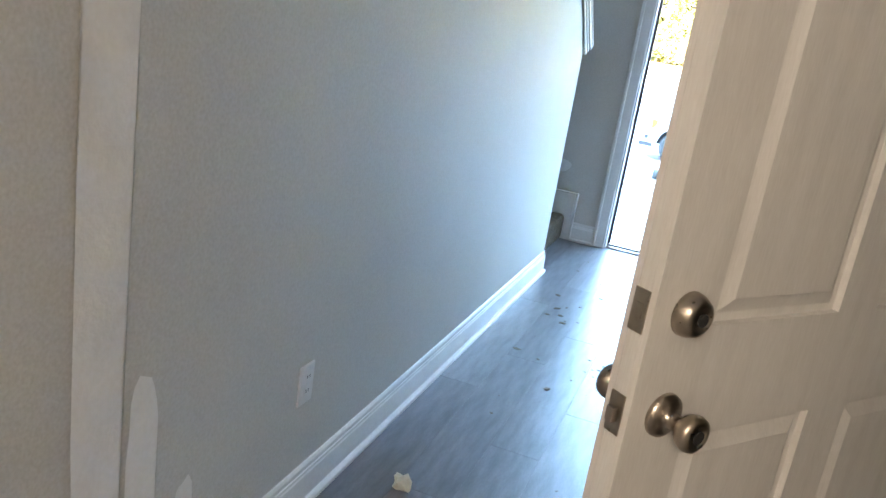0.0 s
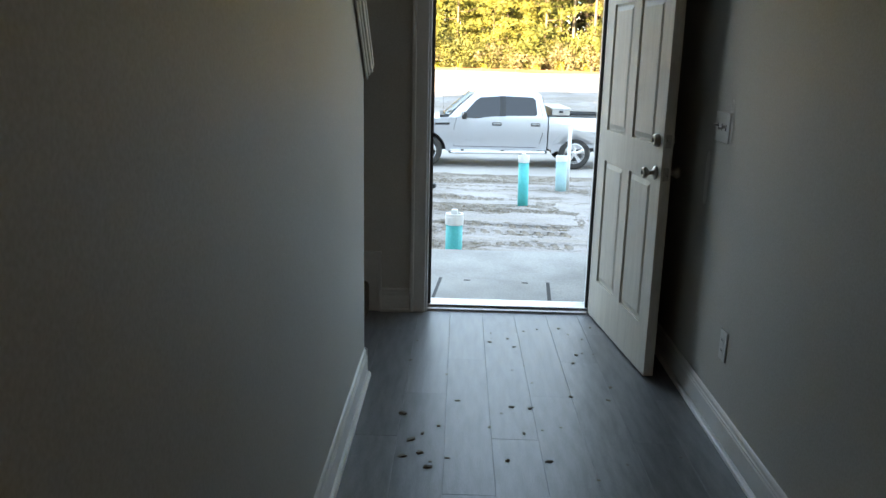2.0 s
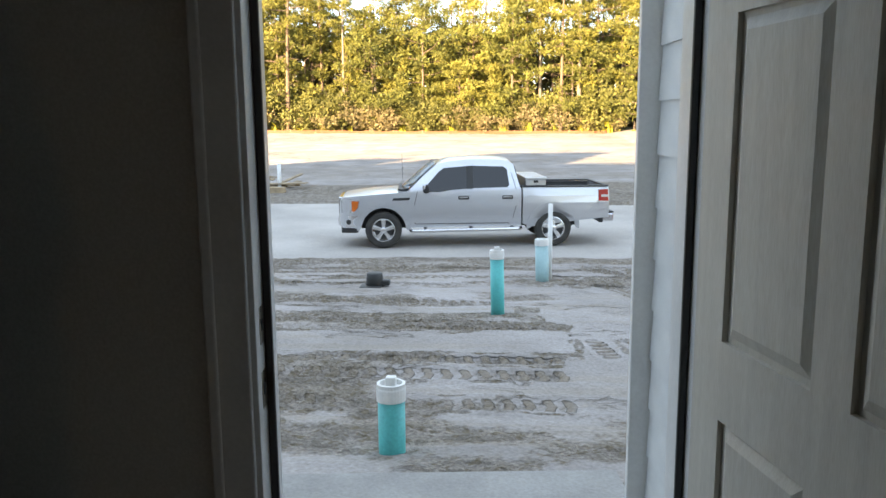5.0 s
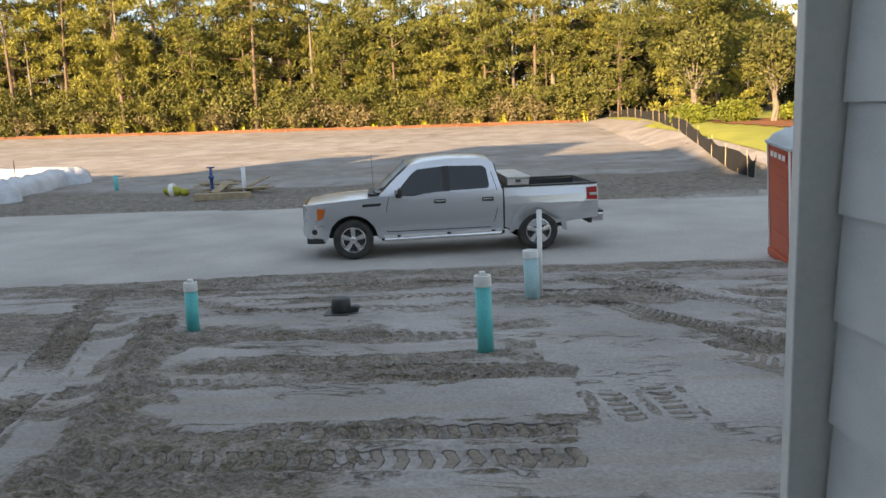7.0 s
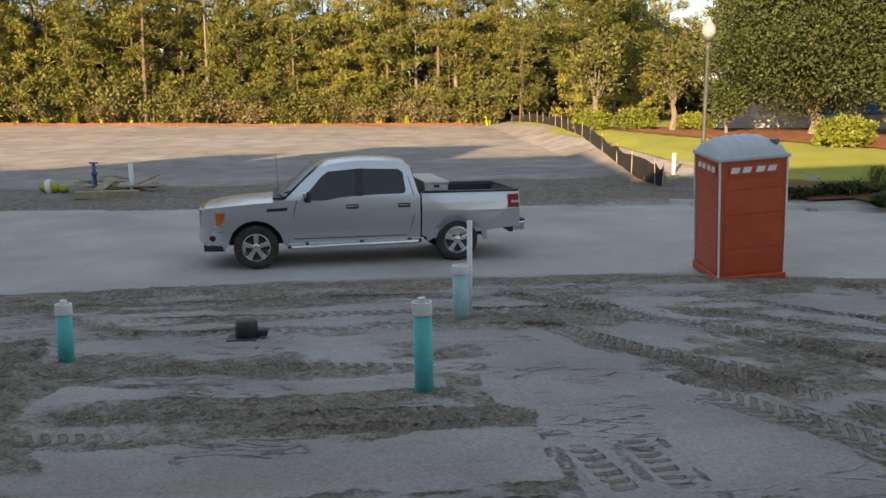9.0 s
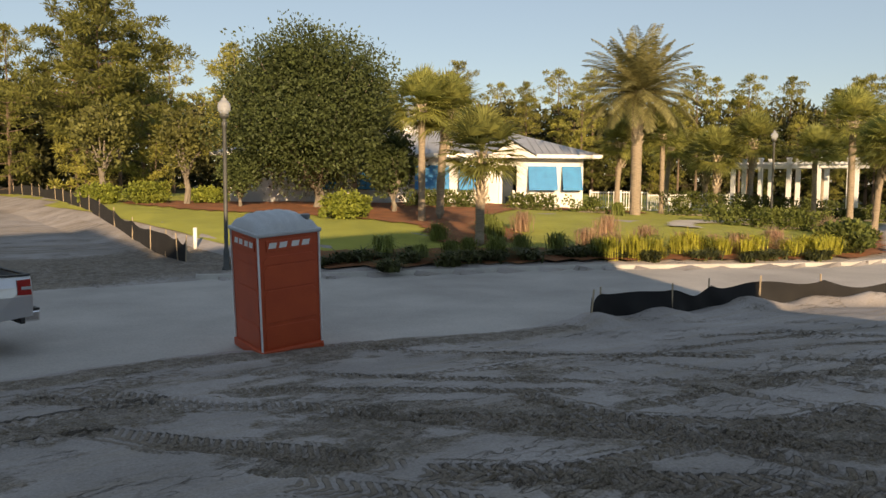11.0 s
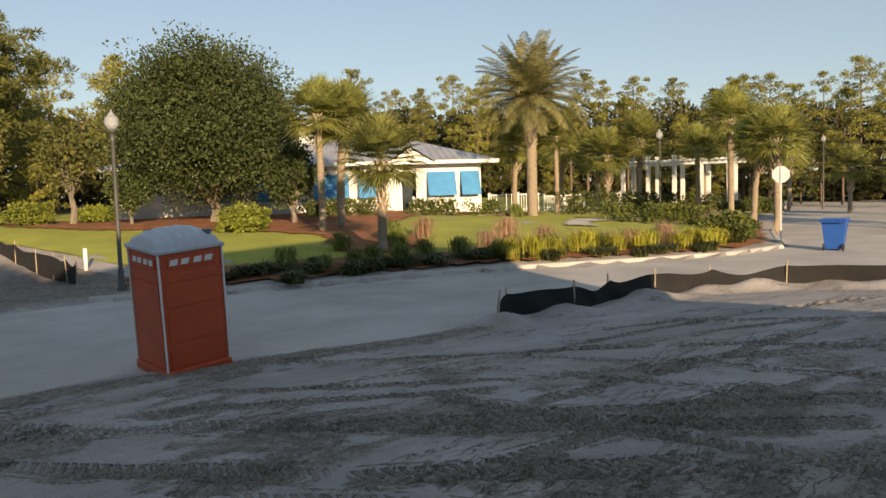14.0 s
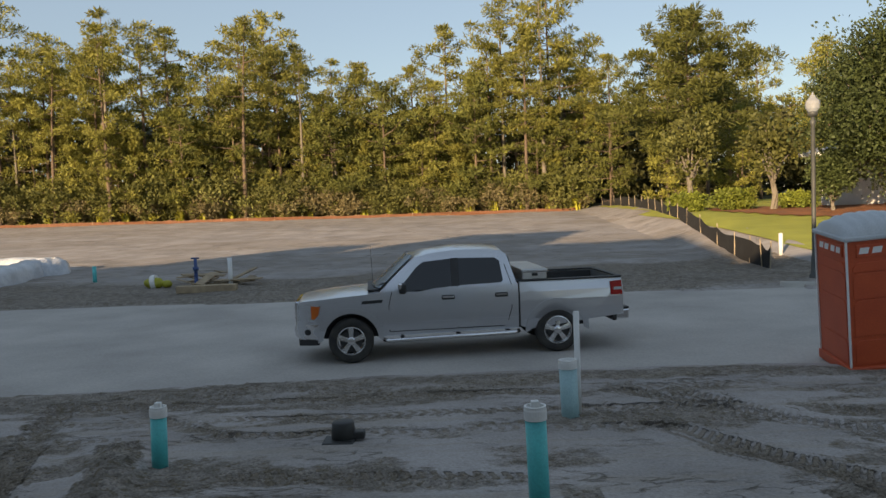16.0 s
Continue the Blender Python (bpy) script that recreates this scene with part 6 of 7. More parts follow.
def quad_strip(vs, fs, pts, side, widths):
    k = len(vs)
    for p, w_ in zip(pts, widths):
        vs += [tuple(p - side * w_), tuple(p + side * w_)]
    for i in range(len(pts) - 1):
        fs.append((k + 2 * i, k + 2 * i + 1, k + 2 * i + 3, k + 2 * i + 2))


def boots(bm, h, r, n, top, size):
    """Criss-cross stubs of old leaf stalks under the crown."""
    for i in range(n):
        z, a = h - top * (i / n), i * 2.4
        d_, up = Vector((math.cos(a), math.sin(a), 0)), Vector((0, 0, 1))
        s = Vector((-d_.y, d_.x, 0))
        base, tip = d_ * r * 0.8 + up * z, d_ * (r + size * 0.45) + up * (z + size)
        q = [bm.verts.new(base - s * size * 0.3), bm.verts.new(base + s * size * 0.3), bm.verts.new(tip + s * size * 0.12), bm.verts.new(tip - s * size * 0.12), bm.verts.new(base + d_ * size * 0.35 + up * size * 0.2)]
        for f in ((0, 1, 4), (1, 2, 4), (2, 3, 4), (3, 0, 4), (0, 3, 2, 1)):
            bm.faces.new([q[k] for k in f])


def sabal(h, boot_top, seed):
    rg = np.random.default_rng(seed)
    t = empty("palm_tree")
    bend = rg.normal(size=2) * 0.02 * h
    zs = np.linspace(-0.3, h, 9)
    part("trunk", tube(bmesh.new(), [(bend[0] * (z / h) ** 2, bend[1] * (z / h) ** 2, z) for z in zs], [0.24] + [0.17 + 0.012 * math.sin(5 * z) for z in zs[1:]], 12), M_PALMBARK, t, "", True)
    bm = bmesh.new()
    boots(bm, h - 0.1, 0.2, int(30 * boot_top), boot_top, 0.26)
    bmesh.ops.translate(bm, verts=bm.verts, vec=(bend[0], bend[1], 0))
    tagged(part("trunk_sheath", bm, M_BOOT, t, "criss-cross old leaf stubs"), kind="stuff")
    vs, fs = [], []
    c = Vector((bend[0], bend[1], h))
    for i in range(60):
        a = i * 2.4 + rg.random() * 0.4
        el = radians(86 - 122 * ((i + 0.5) / 60) ** 1.05)
        d_ = Vector((math.cos(a) * math.cos(el), math.sin(a) * math.cos(el), math.sin(el)))
        s = d_.cross(Vector((0, 0, 1)))
        s = s.normalized() if s.length > 0.01 else Vector((1, 0, 0))
        n = s.cross(d_)
        ln = 0.85 + 0.35 * rg.random()
        hub = c + d_ * ln + Vector((0, 0, -0.1 * ln))
        quad_strip(vs, fs, [c, c + d_ * ln * 0.5, hub], s, (0.025, 0.018, 0.014))
        for k in range(23):
            b = radians(-100 + 200 * k / 22)
            e = (d_ * math.cos(b) + s * math.sin(b)).normalized()
            l2 = (1.05 - 0.3 * abs(b) / 2) * (0.85 + 0.3 * rg.random())
            fold = n * (0.12 * abs(math.sin(b)))
            quad_strip(vs, fs, [hub, hub + e * l2 * 0.55 + fold * l2, hub + e * l2 + fold * l2 + Vector((0, 0, -0.16 * l2 * (0.4 + rg.random())))], e.cross(n).normalized(), (0.014, 0.034, 0.006))
    ob = new("crown", raw_mesh("crown", vs, fs, M_FAN))
    ob.parent = t
    return t


def date_palm(h):
    rg = np.random.default_rng(31)
    t = empty("date_palm")
    part("trunk", tube(bmesh.new(), [(0, 0, z) for z in np.linspace(-0.3, h, 14)], [0.3 + 0.02 * (k % 2) for k in range(13)] + [0.36], 14), M_PALMBARK, t, "", False)
    bm = bmesh.new()
    boots(bm, h + 0.1, 0.3, 90, 3.2, 0.25)
    tagged(part("trunk_sheath", bm, M_BOOT, t, "rows of cut leaf stubs"), kind="stuff")
    vs, fs = [], []
    for i in range(76):
        a = i * 2.4
        el0 = radians(84 - 112 * (i / 76))
        ln = 4.1 * (0.85 + 0.25 * rg.random())
        p, pts, el = Vector((0, 0, h)), [], el0
        for k in range(9):
            d_ = Vector((math.cos(a) * math.cos(el), math.sin(a) * math.cos(el), math.sin(el)))
            pts.append((p.copy(), d_))
            p = p + d_ * ln / 8
            el -= radians(2.5 + 1.6 * k) * (0.5 + 0.5 * math.cos(el0))
        s = Vector((-math.sin(a), math.cos(a), 0))
        quad_strip(vs, fs, [q[0] for q in pts], s, [0.035 - 0.0035 * k for k in range(9)])
        for k in range(1, 32):
            f = k / 32 * 7.9
            j = int(f)
            q, d_ = pts[j][0].lerp(pts[min(j + 1, 8)][0], f - j), pts[j][1]
            up = s.cross(d_)
            for sg in (-1, 1):
                l2 = 0.8 * math.sin(math.pi * min(1, 0.18 + 0.75 * k / 32)) * (0.8 + 0.4 * rg.random())
                e = (s * sg * 0.75 + d_ * 0.6 - up * -0.2).normalized()
                quad_strip(vs, fs, [q, q + e * l2 * 0.6, q + e * l2 + Vector((0, 0, -0.12 * l2))], d_, (0.02, 0.045, 0.008))
    ob = new("crown", raw_mesh("crown", vs, fs, M_FROND))
    ob.parent = t
    return t


pa, pb, pc = sabal(5.6, 0.8, 1), sabal(3.6, 1.9, 2), sabal(4.6, 1.6, 3)
plant(pa, [(23.0, 31.2, 1.0, 0), (44.69, 22.5, 0.8, 60), (47.3, 21.6, 1.12, 100), (44.8, 8.1, 0.95, 200), (56, 3, 0.95, 30), (60, 27, 0.9, 200), (42.2, 31.0, 0.9, 120)], "sabal palm with a smooth bare trunk", "palm tree", "palms by the clubhouse")
plant(pb, [(19.7, 23.5, 1.0, 0), (48.6, 9.9, 1.0, 150), (46.5, 29.8, 1.1, 20), (47.1, 6.2, 1.0, 70), (52, 34, 1.1, 10), (57, 14, 1.0, 0), (66, 20, 1.0, 0)], "short sabal palm with old leaf stubs on its trunk", "palm tree", "palms by the clubhouse")
plant(pc, [(24.3, 31.4, 1.15, 40), (42.2, 18.2, 1.0, 0), (40.7, 16.4, 1.08, 90), (43.1, 6.2, 1.1, 130), (47.5, 28.0, 1.1, 60), (40.5, 33.2, 0.95, 10), (43.3, 2.8, 1.25, 0), (50, 36, 1.0, 30), (62, 30, 1.1, 80), (70, 26, 1.05, 50), (58, 8, 1.1, 10)], "sabal palm with criss-cross leaf stubs below the crown", "palm tree", "palms by the clubhouse")
plant(date_palm(7.2), [(38.0, 29.9, 1.0, 0)], "tall date palm with long feathery arching fronds", "date palm", "")

# ---- clubhouse ----
M_STUCCO = mat("white_stucco", (0.76, 0.74, 0.7), (0.68, 0.66, 0.62), rough=0.8, scale=1, fine=30, bump=0.3)
M_METALROOF = mat("grey_metal_roof", (0.4, 0.41, 0.43), (0.34, 0.35, 0.37), rough=0.45, metal=0.3, scale=0.8)
M_SHUTTER = mat("blue_shutter", (0.015, 0.24, 0.5), (0.012, 0.19, 0.42), rough=0.5, scale=2)
M_GLASSDARK = mat("dark_window", (0.03, 0.04, 0.05), rough=0.1, bump=0)


def clubhouse():
    t = tagged(empty("clubhouse", turned(21, 48, 0.18, (18.2, -13.2))), "white single-storey clubhouse with blue awning shutters and grey hip roof", "clubhouse")
    L, D, H = 22.4, 9.0, 3.0
    wins = [(11.6, 13.7), (14.4, 15.5), (18.85, 20.6), (21.05, 22.2), (5.0, 6.6), (8.0, 9.4)]
    bm = bmesh.new()
    x = 0
    for a_, b_ in sorted(wins) + [(L, L)]:
        if a_ - x > 0.01:
            if x <= 17.3 < a_:
                box(bm, x, 17.0, 0, 0.25, -0.4, H)
                box(bm, 18.1, a_, 0, 0.25, -0.4, H)
                box(bm, 17.0, 18.1, 0, 0.25, 2.5, H)
            else:
                box(bm, x, a_, 0, 0.25, -0.4, H)
        if b_ > a_:
            box(bm, a_, b_, 0, 0.25, -0.4, 0.85)
            box(bm, a_, b_, 0, 0.25, 2.45, H)
        x = b_
    box(bm, 0, 0.25, 0.26, D, -0.4, H)
    box(bm, L - 0.25, L, 0.26, D, -0.4, H)
    box(bm, 0, L, D, D + 0.25, -0.4, H)
    part("wall", bm, M_STUCCO, t, "white stucco wall")
    # near-black sheet added behind the openings in place of the unlit rooms
    part("inner_wall", new_box(0.3, L - 0.3, 2.2, 2.3, -0.3, H), M_GLASSDARK, t)
    for a_, b_ in wins:
        wn_ = part("window", new_box(a_, b_, 0.12, 0.15, 0.85, 2.45), M_GLASSDARK, t)
        part("window_frame", new_box(a_, b_, 0.05, 0.11, 0.85, 0.93), M_TRIM, wn_)
        sh = part("shutter", new_box(0, b_ - a_ + 0.1, -0.03, 0.03, -1.62, 0, 0.004, Matrix.Translation((a_ - 0.05, -0.06, 2.5)) @ Euler((radians(-20), 0, 0)).to_matrix().to_4x4()), M_SHUTTER, t, "blue top-hung awning shutter")
        for k in range(12):
            zz = -0.1 - k * 0.125
            part("slat", new_box(0.06, b_ - a_ + 0.04, -0.045, -0.031, zz - 0.045, zz + 0.045, 0.002, Matrix.Translation((a_ - 0.05, -0.06, 2.5)) @ Euler((radians(-20), 0, 0)).to_matrix().to_4x4()), M_SHUTTER, sh)
    part("column", new_box(16.95, 17.15, -0.1, 0.12, -0.3, 2.6, 0.01), M_TRIM, t)
    part("door", new_box(17.2, 18.05, 0.9, 0.95, -0.1, 2.2), M_GLASSDARK, t)
    # hip roof with standing seams, fascia, small gable and cupola
    e, zr = 1.0, 5.0
    x0, x1, y0, y1 = -e, L + e, -e, D + e
    r0, r1, ym = 4.5, L - 4.5, D / 2
    bm = bmesh.new()
    vs = [bm.verts.new(p) for p in ((x0, y0, H + 0.22), (x1, y0, H + 0.22), (x1, y1, H + 0.22), (x0, y1, H + 0.22), (r0, ym, zr), (r1, ym, zr))]
    for f in ((0, 1, 5, 4), (1, 2, 5), (2, 3, 4, 5), (3, 0, 4), (3, 2, 1, 0)):
        bm.faces.new([vs[i] for i in f])
    roof_ = part("roof", bm, M_METALROOF, t, "grey standing-seam metal roof")
    seam = bmesh.new()
    for k in range(54):
        xx = x0 + 0.4 + k * 0.45
        f = min(1, max(0, (xx - x0) / (r0 - x0))) if xx < r0 else (min(1, max(0, (x1 - xx) / (x1 - r1))) if xx > r1 else 1)
        if xx < x1 - 0.2:
            tube(seam, [(xx, y0, H + 0.24), (xx, y0 + (ym - y0) * f, H + 0.24 + (zr - H - 0.22) * f)], 0.025, 4)
    part("seams", seam, M_METALROOF, roof_)
    part("fascia", new_box(x0, x1, y0 - 0.03, y0, H + 0.02, H + 0.22), M_TRIM, t)
    part("fascia", new_box(x1, x1 + 0.03, y0, y1, H + 0.02, H + 0.22), M_TRIM, t)
    part("soffit", new_box(x0, x1, y0, 0, H + 0.0, H + 0.02), M_TRIM, t)
    g = bmesh.new()
    prism(g, [(16.3, H + 0.2), (18.9, H + 0.2), (17.6, H + 1.0)], -1.15, -0.95)
    part("gable", g, M_STUCCO, t)
    g = bmesh.new()
    for sx in (-1, 1):
        a_ = [g.verts.new(p) for p in ((17.6, -1.25, H + 1.1), (17.6 + sx * 1.6, -1.25, H + 0.12), (17.6 + sx * 1.6, 3.0, H + 0.12 + 1.3), (17.6, 3.0, H + 1.5))]
        g.faces.new(a_)
    part("gable_roof", g, M_METALROOF, t)
    cu = part("cupola", new_box(10.9, 12.3, ym - 0.8, ym + 0.8, 4.6, 6.1, 0.01), M_STUCCO, t, "white cupola with hipped cap")
    part("cupola_window", new_box(11.2, 12.0, ym - 0.83, ym - 0.805, 5.3, 5.85), M_SHUTTER, cu)
    g = bmesh.new()
    v4 = [g.verts.new(p) for p in ((10.6, ym - 1.1, 6.1), (12.6, ym - 1.1, 6.1), (12.6, ym + 1.1, 6.1), (10.6, ym + 1.1, 6.1), (11.6, ym, 6.7))]
    for f in ((0, 1, 4), (1, 2, 4), (2, 3, 4), (3, 0, 4), (3, 2, 1, 0)):
        g.faces.new([v4[i] for i in f])
    part("cupola_roof", g, M_METALROOF, cu)
    return t


clubhouse()


def picket_fence(pts, h, gap, label):
    t = tagged(empty("picket_fence"), label, "fence")
    me = finish("picket", new_box(-0.025, 0.025, -0.012, 0.012, 0, h, 0.003), M_TRIM)
    rails = bmesh.new()
    for (ax, ay), (bx_, by_) in zip(pts, pts[1:]):
        ln_ = math.hypot(bx_ - ax, by_ - ay)
        m0 = turned(ax, ay, 0, (bx_ - ax, by_ - ay))
        n = int(ln_ / gap)
        z0 = ground_z((ax + bx_) / 2, (ay + by_) / 2)
        for i in range(n):
            ob = new("picket", me)
            ob.parent = t
            ob.matrix_basis = m0 @ Matrix.Translation((i * gap, 0, z0))
        for z in (0.15, h - 0.12):
            r = part("rail", new_box(0, ln_, -0.02, 0.02, z0 + z, z0 + z + 0.07, 0.004, m0), M_TRIM, t)
        for i in range(int(ln_ / 2.2) + 1):
            part("post", new_box(i * 2.2 - 0.06, i * 2.2 + 0.06, -0.06, 0.06, z0 - 0.2, z0 + h + 0.08, 0.01, m0), M_TRIM, t)
    return t


picket_fence([(39.6, 34.6), (43.5, 33.0), (53.5, 32.0)], 1.25, 0.19, "white picket pool fence beside the clubhouse")
picket_fence([(34.9, 36.9), (36.2, 35.9)], 0.95, 0.19, "short white picket gate at the clubhouse entry")


def pergola():
    t = tagged(empty("pergola", turned(51.0, 31.2, 0.4, (1.7, -7.2))), "white timber pergola with square posts by the pool", "pergola")
    for i in range(5):
        for yy in (0, 2.6):
            p = part("post", new_box(i * 1.85 - 0.14, i * 1.85 + 0.14, yy - 0.14, yy + 0.14, -0.3, 2.55, 0.015), M_TRIM, t)
            part("cap", new_box(i * 1.85 - 0.17, i * 1.85 + 0.17, yy - 0.17, yy + 0.17, 2.9, 3.05, 0.04), M_TRIM, p)
            part("neck", new_box(i * 1.85 - 0.12, i * 1.85 + 0.12, yy - 0.12, yy + 0.12, 2.55, 2.9, 0.01), M_TRIM, p)
    for yy in (-0.17, 0.17, 2.43, 2.77):
        part("beam", new_box(-0.7, 8.1, yy - 0.03, yy + 0.03, 2.35, 2.6, 0.008), M_TRIM, t)
    for i in range(20):
        part("rafter", new_box(-0.5 + i * 0.44, -0.44 + i * 0.44, -0.7, 3.3, 2.605, 2.74, 0.006), M_TRIM, t)
    return t


pergola()


# ---- street things ----
M_POST = mat("lamp_post_paint", (0.05, 0.055, 0.055), (0.09, 0.09, 0.08), rough=0.5, scale=3)
M_GLOBE = glass_mat("ribbed_glass_globe", (0.5, 0.52, 0.55), 0.1, 0.45)
M_BINBLUE = mat("blue_bin", (0.012, 0.09, 0.36), (0.01, 0.075, 0.3), rough=0.45, scale=3)
M_SIGNBACK = mat("sign_metal", (0.6, 0.61, 0.61), (0.52, 0.53, 0.53), rough=0.4, metal=0.3)


def lamp_post(x, y, top, label):
    z0 = ground_z(x, y)
    t = tagged(empty("street_lamp", pose(x, y, z0)), label, "street lamp")
    h = top - z0
    part("post", lathe(bmesh.new(), [(0.14, -0.1), (0.14, 0.08), (0.1, 0.14), (0.085, 0.6), (0.062, 0.7), (0.058, h - 0.75), (0.075, h - 0.72), (0.075, h - 0.62), (0.05, h - 0.6), (0.05, h - 0.5)], 16), M_POST, t, "", True)
    part("fitter", lathe(bmesh.new(), [(0.05, h - 0.52), (0.13, h - 0.46), (0.14, h - 0.38), (0.12, h - 0.37)], 18), M_POST, t, "dark fitter", True)
    part("globe", lathe(bmesh.new(), [(0.12, h - 0.37), (0.19, h - 0.28), (0.205, h - 0.16), (0.18, h - 0.05), (0.1, h + 0.03), (0.0, h + 0.06)], 20), M_GLOBE, t, "ribbed acorn glass globe", False)
    part("finial", lathe(bmesh.new(), [(0.1, h + 0.03), (0.07, h + 0.09), (0.025, h + 0.11), (0.03, h + 0.15), (0.0, h + 0.2)], 14), M_GLOBE, t, "", True)
    return t


lamp_post(9.81, 24.17, 3.98, "dark street lamp post with an acorn glass globe")
lamp_post(43.7, 24.5, 4.6, "black garden lamp post by the lawn")
lamp_post(73.9, 24.4, 5.1, "distant lamp post beside the side street")


def stop_sign():
    x, y = 33.3, 13.6
    z0 = ground_z(x, y)
    t = tagged(empty("road_sign", turned(x, y, z0, (0.45, -1))), "bare metal back of an octagonal road sign on its post", "road sign")
    part("post", new_box(-0.03, 0.03, -0.02, 0.02, -0.2, 3.2, 0.004), M_SIGNBACK, t)
    pts = [(0.37 * math.cos(radians(22.5 + 45 * i)), 2.85 + 0.37 * math.sin(radians(22.5 + 45 * i))) for i in range(8)]
    part("plate", prism(bmesh.new(), pts, 0.021, 0.025), M_SIGNBACK, t)
    return t


stop_sign()


def wheelie_bin():
    x, y = 32.0, 11.1
    t = tagged(empty("wheelie_bin", turned(x, y, ROAD_Z + 0.005, (1, 0.15))), "blue plastic wheelie bin at the street corner", "rubbish bin")
    bm = bmesh.new()
    q = [[bm.verts.new((sx * w_, sy * d_, z)) for sx, sy in ((-1, -1), (1, -1), (1, 1), (-1, 1))] for w_, d_, z in ((0.33, 0.3, 0.05), (0.44, 0.42, 1.1))]
    bm.faces.new(q[0][::-1]), bm.faces.new(q[1])
    for i in range(4):
        bm.faces.new((q[0][i], q[0][(i + 1) % 4], q[1][(i + 1) % 4], q[1][i]))
    part("body", bm, M_BINBLUE, t)
    part("rim", new_box(-0.48, 0.48, -0.46, 0.46, 1.06, 1.13, 0.015), M_BINBLUE, t)
    part("lid", new_box(-0.49, 0.49, -0.48, 0.48, 1.131, 1.22, 0.04), M_BINBLUE, t)
    part("handle", tube(bmesh.new(), [(-0.5, -0.3, 1.08), (-0.58, -0.3, 1.1), (-0.58, 0.3, 1.1), (-0.5, 0.3, 1.08)], 0.02, 8), M_BINBLUE, t)
    for s in (-1, 1):
        part("wheel", lathe(bmesh.new(), [(0, -0.03), (0.13, -0.03), (0.13, 0.03), (0, 0.03)], 18, Matrix.Translation((-0.34, s * 0.34, 0.13)) @ Euler((radians(90), 0, 0)).to_matrix().to_4x4()), M_BLACK, t)
    return t


wheelie_bin()

# ---- silt fences ----
M_SILT = mat("black_silt_fabric", (0.008, 0.008, 0.009), (0.014, 0.0135, 0.013), rough=0.95, scale=2, fine=60, bump=0.3)
M_STAKE = mat("wooden_stake", (0.45, 0.36, 0.25), (0.33, 0.26, 0.18), rough=0.9, scale=6)
M_ORANGE = mat("orange_mesh", (0.2, 0.08, 0.04), (0.14, 0.06, 0.03), rough=0.8, scale=3)


def silt_fence(pts, h, label, step=0.25, sag=0.12, fabric=None, stake=None, every=8, over=0.14, name="silt_fence"):
    """Hung fabric between stakes: sagging top edge, folds, foot dug into the sand."""
    t = tagged(empty(name), label, "silt fence")
    line = curve_pts(pts, 8)
    verts, faces = [], []
    run, seg = [], 0.0
    for a_, b_ in zip(line, line[1:]):
        ln_ = math.hypot(b_[0] - a_[0], b_[1] - a_[1])
        n = max(1, int(ln_ / step))
        run += [(a_[0] + (b_[0] - a_[0]) * i / n, a_[1] + (b_[1] - a_[1]) * i / n) for i in range(n)]
    rows_ = 5
    for i, (x, y) in enumerate(run):
        u = (i % every) / every
        dip = sag * math.sin(math.pi * u) * (0.5 + 0.5 * math.sin(i * 0.31 + 1))
        z0 = ground_z(x, y) - 0.06
        for r in range(rows_ + 1):
            f = r / rows_
            wob = 0.035 * math.sin(i * 1.3 + r * 0.9) * (1 - 0.5 * f) + 0.05 * math.sin(i * 0.37 + r * 0.5)
            verts.append((x + wob * 0.6, y + wob, z0 + f * (h + 0.06 - dip)))
        if i:
            k = i * (rows_ + 1)
            faces += [(k - rows_ - 1 + r, k + r, k + r + 1, k - rows_ + r) for r in range(rows_)]
    ob = new("fabric", raw_mesh("fabric", verts, faces, fabric or M_SILT, True))
    ob.parent = t
    for i in range(0, len(run), every):
        x, y = run[i]
        z0 = ground_z(x, y)
        lx, ly = rng.normal() * 0.03, rng.normal() * 0.03
        part("stake", tube(bmesh.new(), [(x, y + 0.03, z0 - 0.1), (x + lx, y + 0.03 + ly, z0 + h + over)], 0.02, 5), stake or M_STAKE, t)
    return t


silt_fence([(11.7, 11.5), (12.3, 11.75), (13.9, 11.1), (15.3, 11.1), (16.8, 10.7), (18.4, 10.0), (20.0, 8.7), (21.2, 6.6), (22.0, 4.75)], 0.56, "black fabric silt fence sagging between stakes along the street", sag=0.2)
silt_fence([(21.9, 4.7), (21.85, 4.1), (22.2, 3.0), (23.2, 1.48), (23.8, -1), (24, -4)], 0.6, "taut black silt fence end section with wooden stakes", sag=0.05)
silt_fence([(9.6, 26.8), (9.75, 28.5), (10.0, 31.5), (11.0, 38), (11.9, 45), (13.2, 58), (13.6, 70), (13.2, 76)], 0.75, "black silt fence along the edge of the graded field", step=0.5, every=5, sag=0.2)
silt_fence([(-64, 75.4), (-40, 75.6), (-20, 75.6), (0, 75.8), (12, 76)], 0.3, "low orange plastic mesh fence before the wood", step=0.8, every=3, sag=0.1, fabric=M_ORANGE, over=0.1, name="mesh_fence")
ws = tagged(empty("white_stub", pose(11.0, 29.4, ground_z(11, 29.4))), "white pipe stub by the silt fence", "pipe")
part("pipe", lathe(bmesh.new(), [(0.07, -0.1), (0.07, 0.75), (0.0, 0.75)], 14), M_PVC, ws, "", True)

# ---- site clutter across the street ----
M_TARP = mat("white_plastic_sheet", (0.62, 0.64, 0.67), (0.45, 0.47, 0.5), rough=0.35, scale=1.5, fine=8, bump=0.5, depth=0.06)
M_YELLOW = mat("yellow_bag", (0.4, 0.38, 0.03), (0.3, 0.28, 0.03), rough=0.6, scale=6)
M_LUMBER = mat("scrap_lumber", (0.4, 0.3, 0.19), (0.27, 0.2, 0.13), rough=0.9, scale=4, vary=0.15)
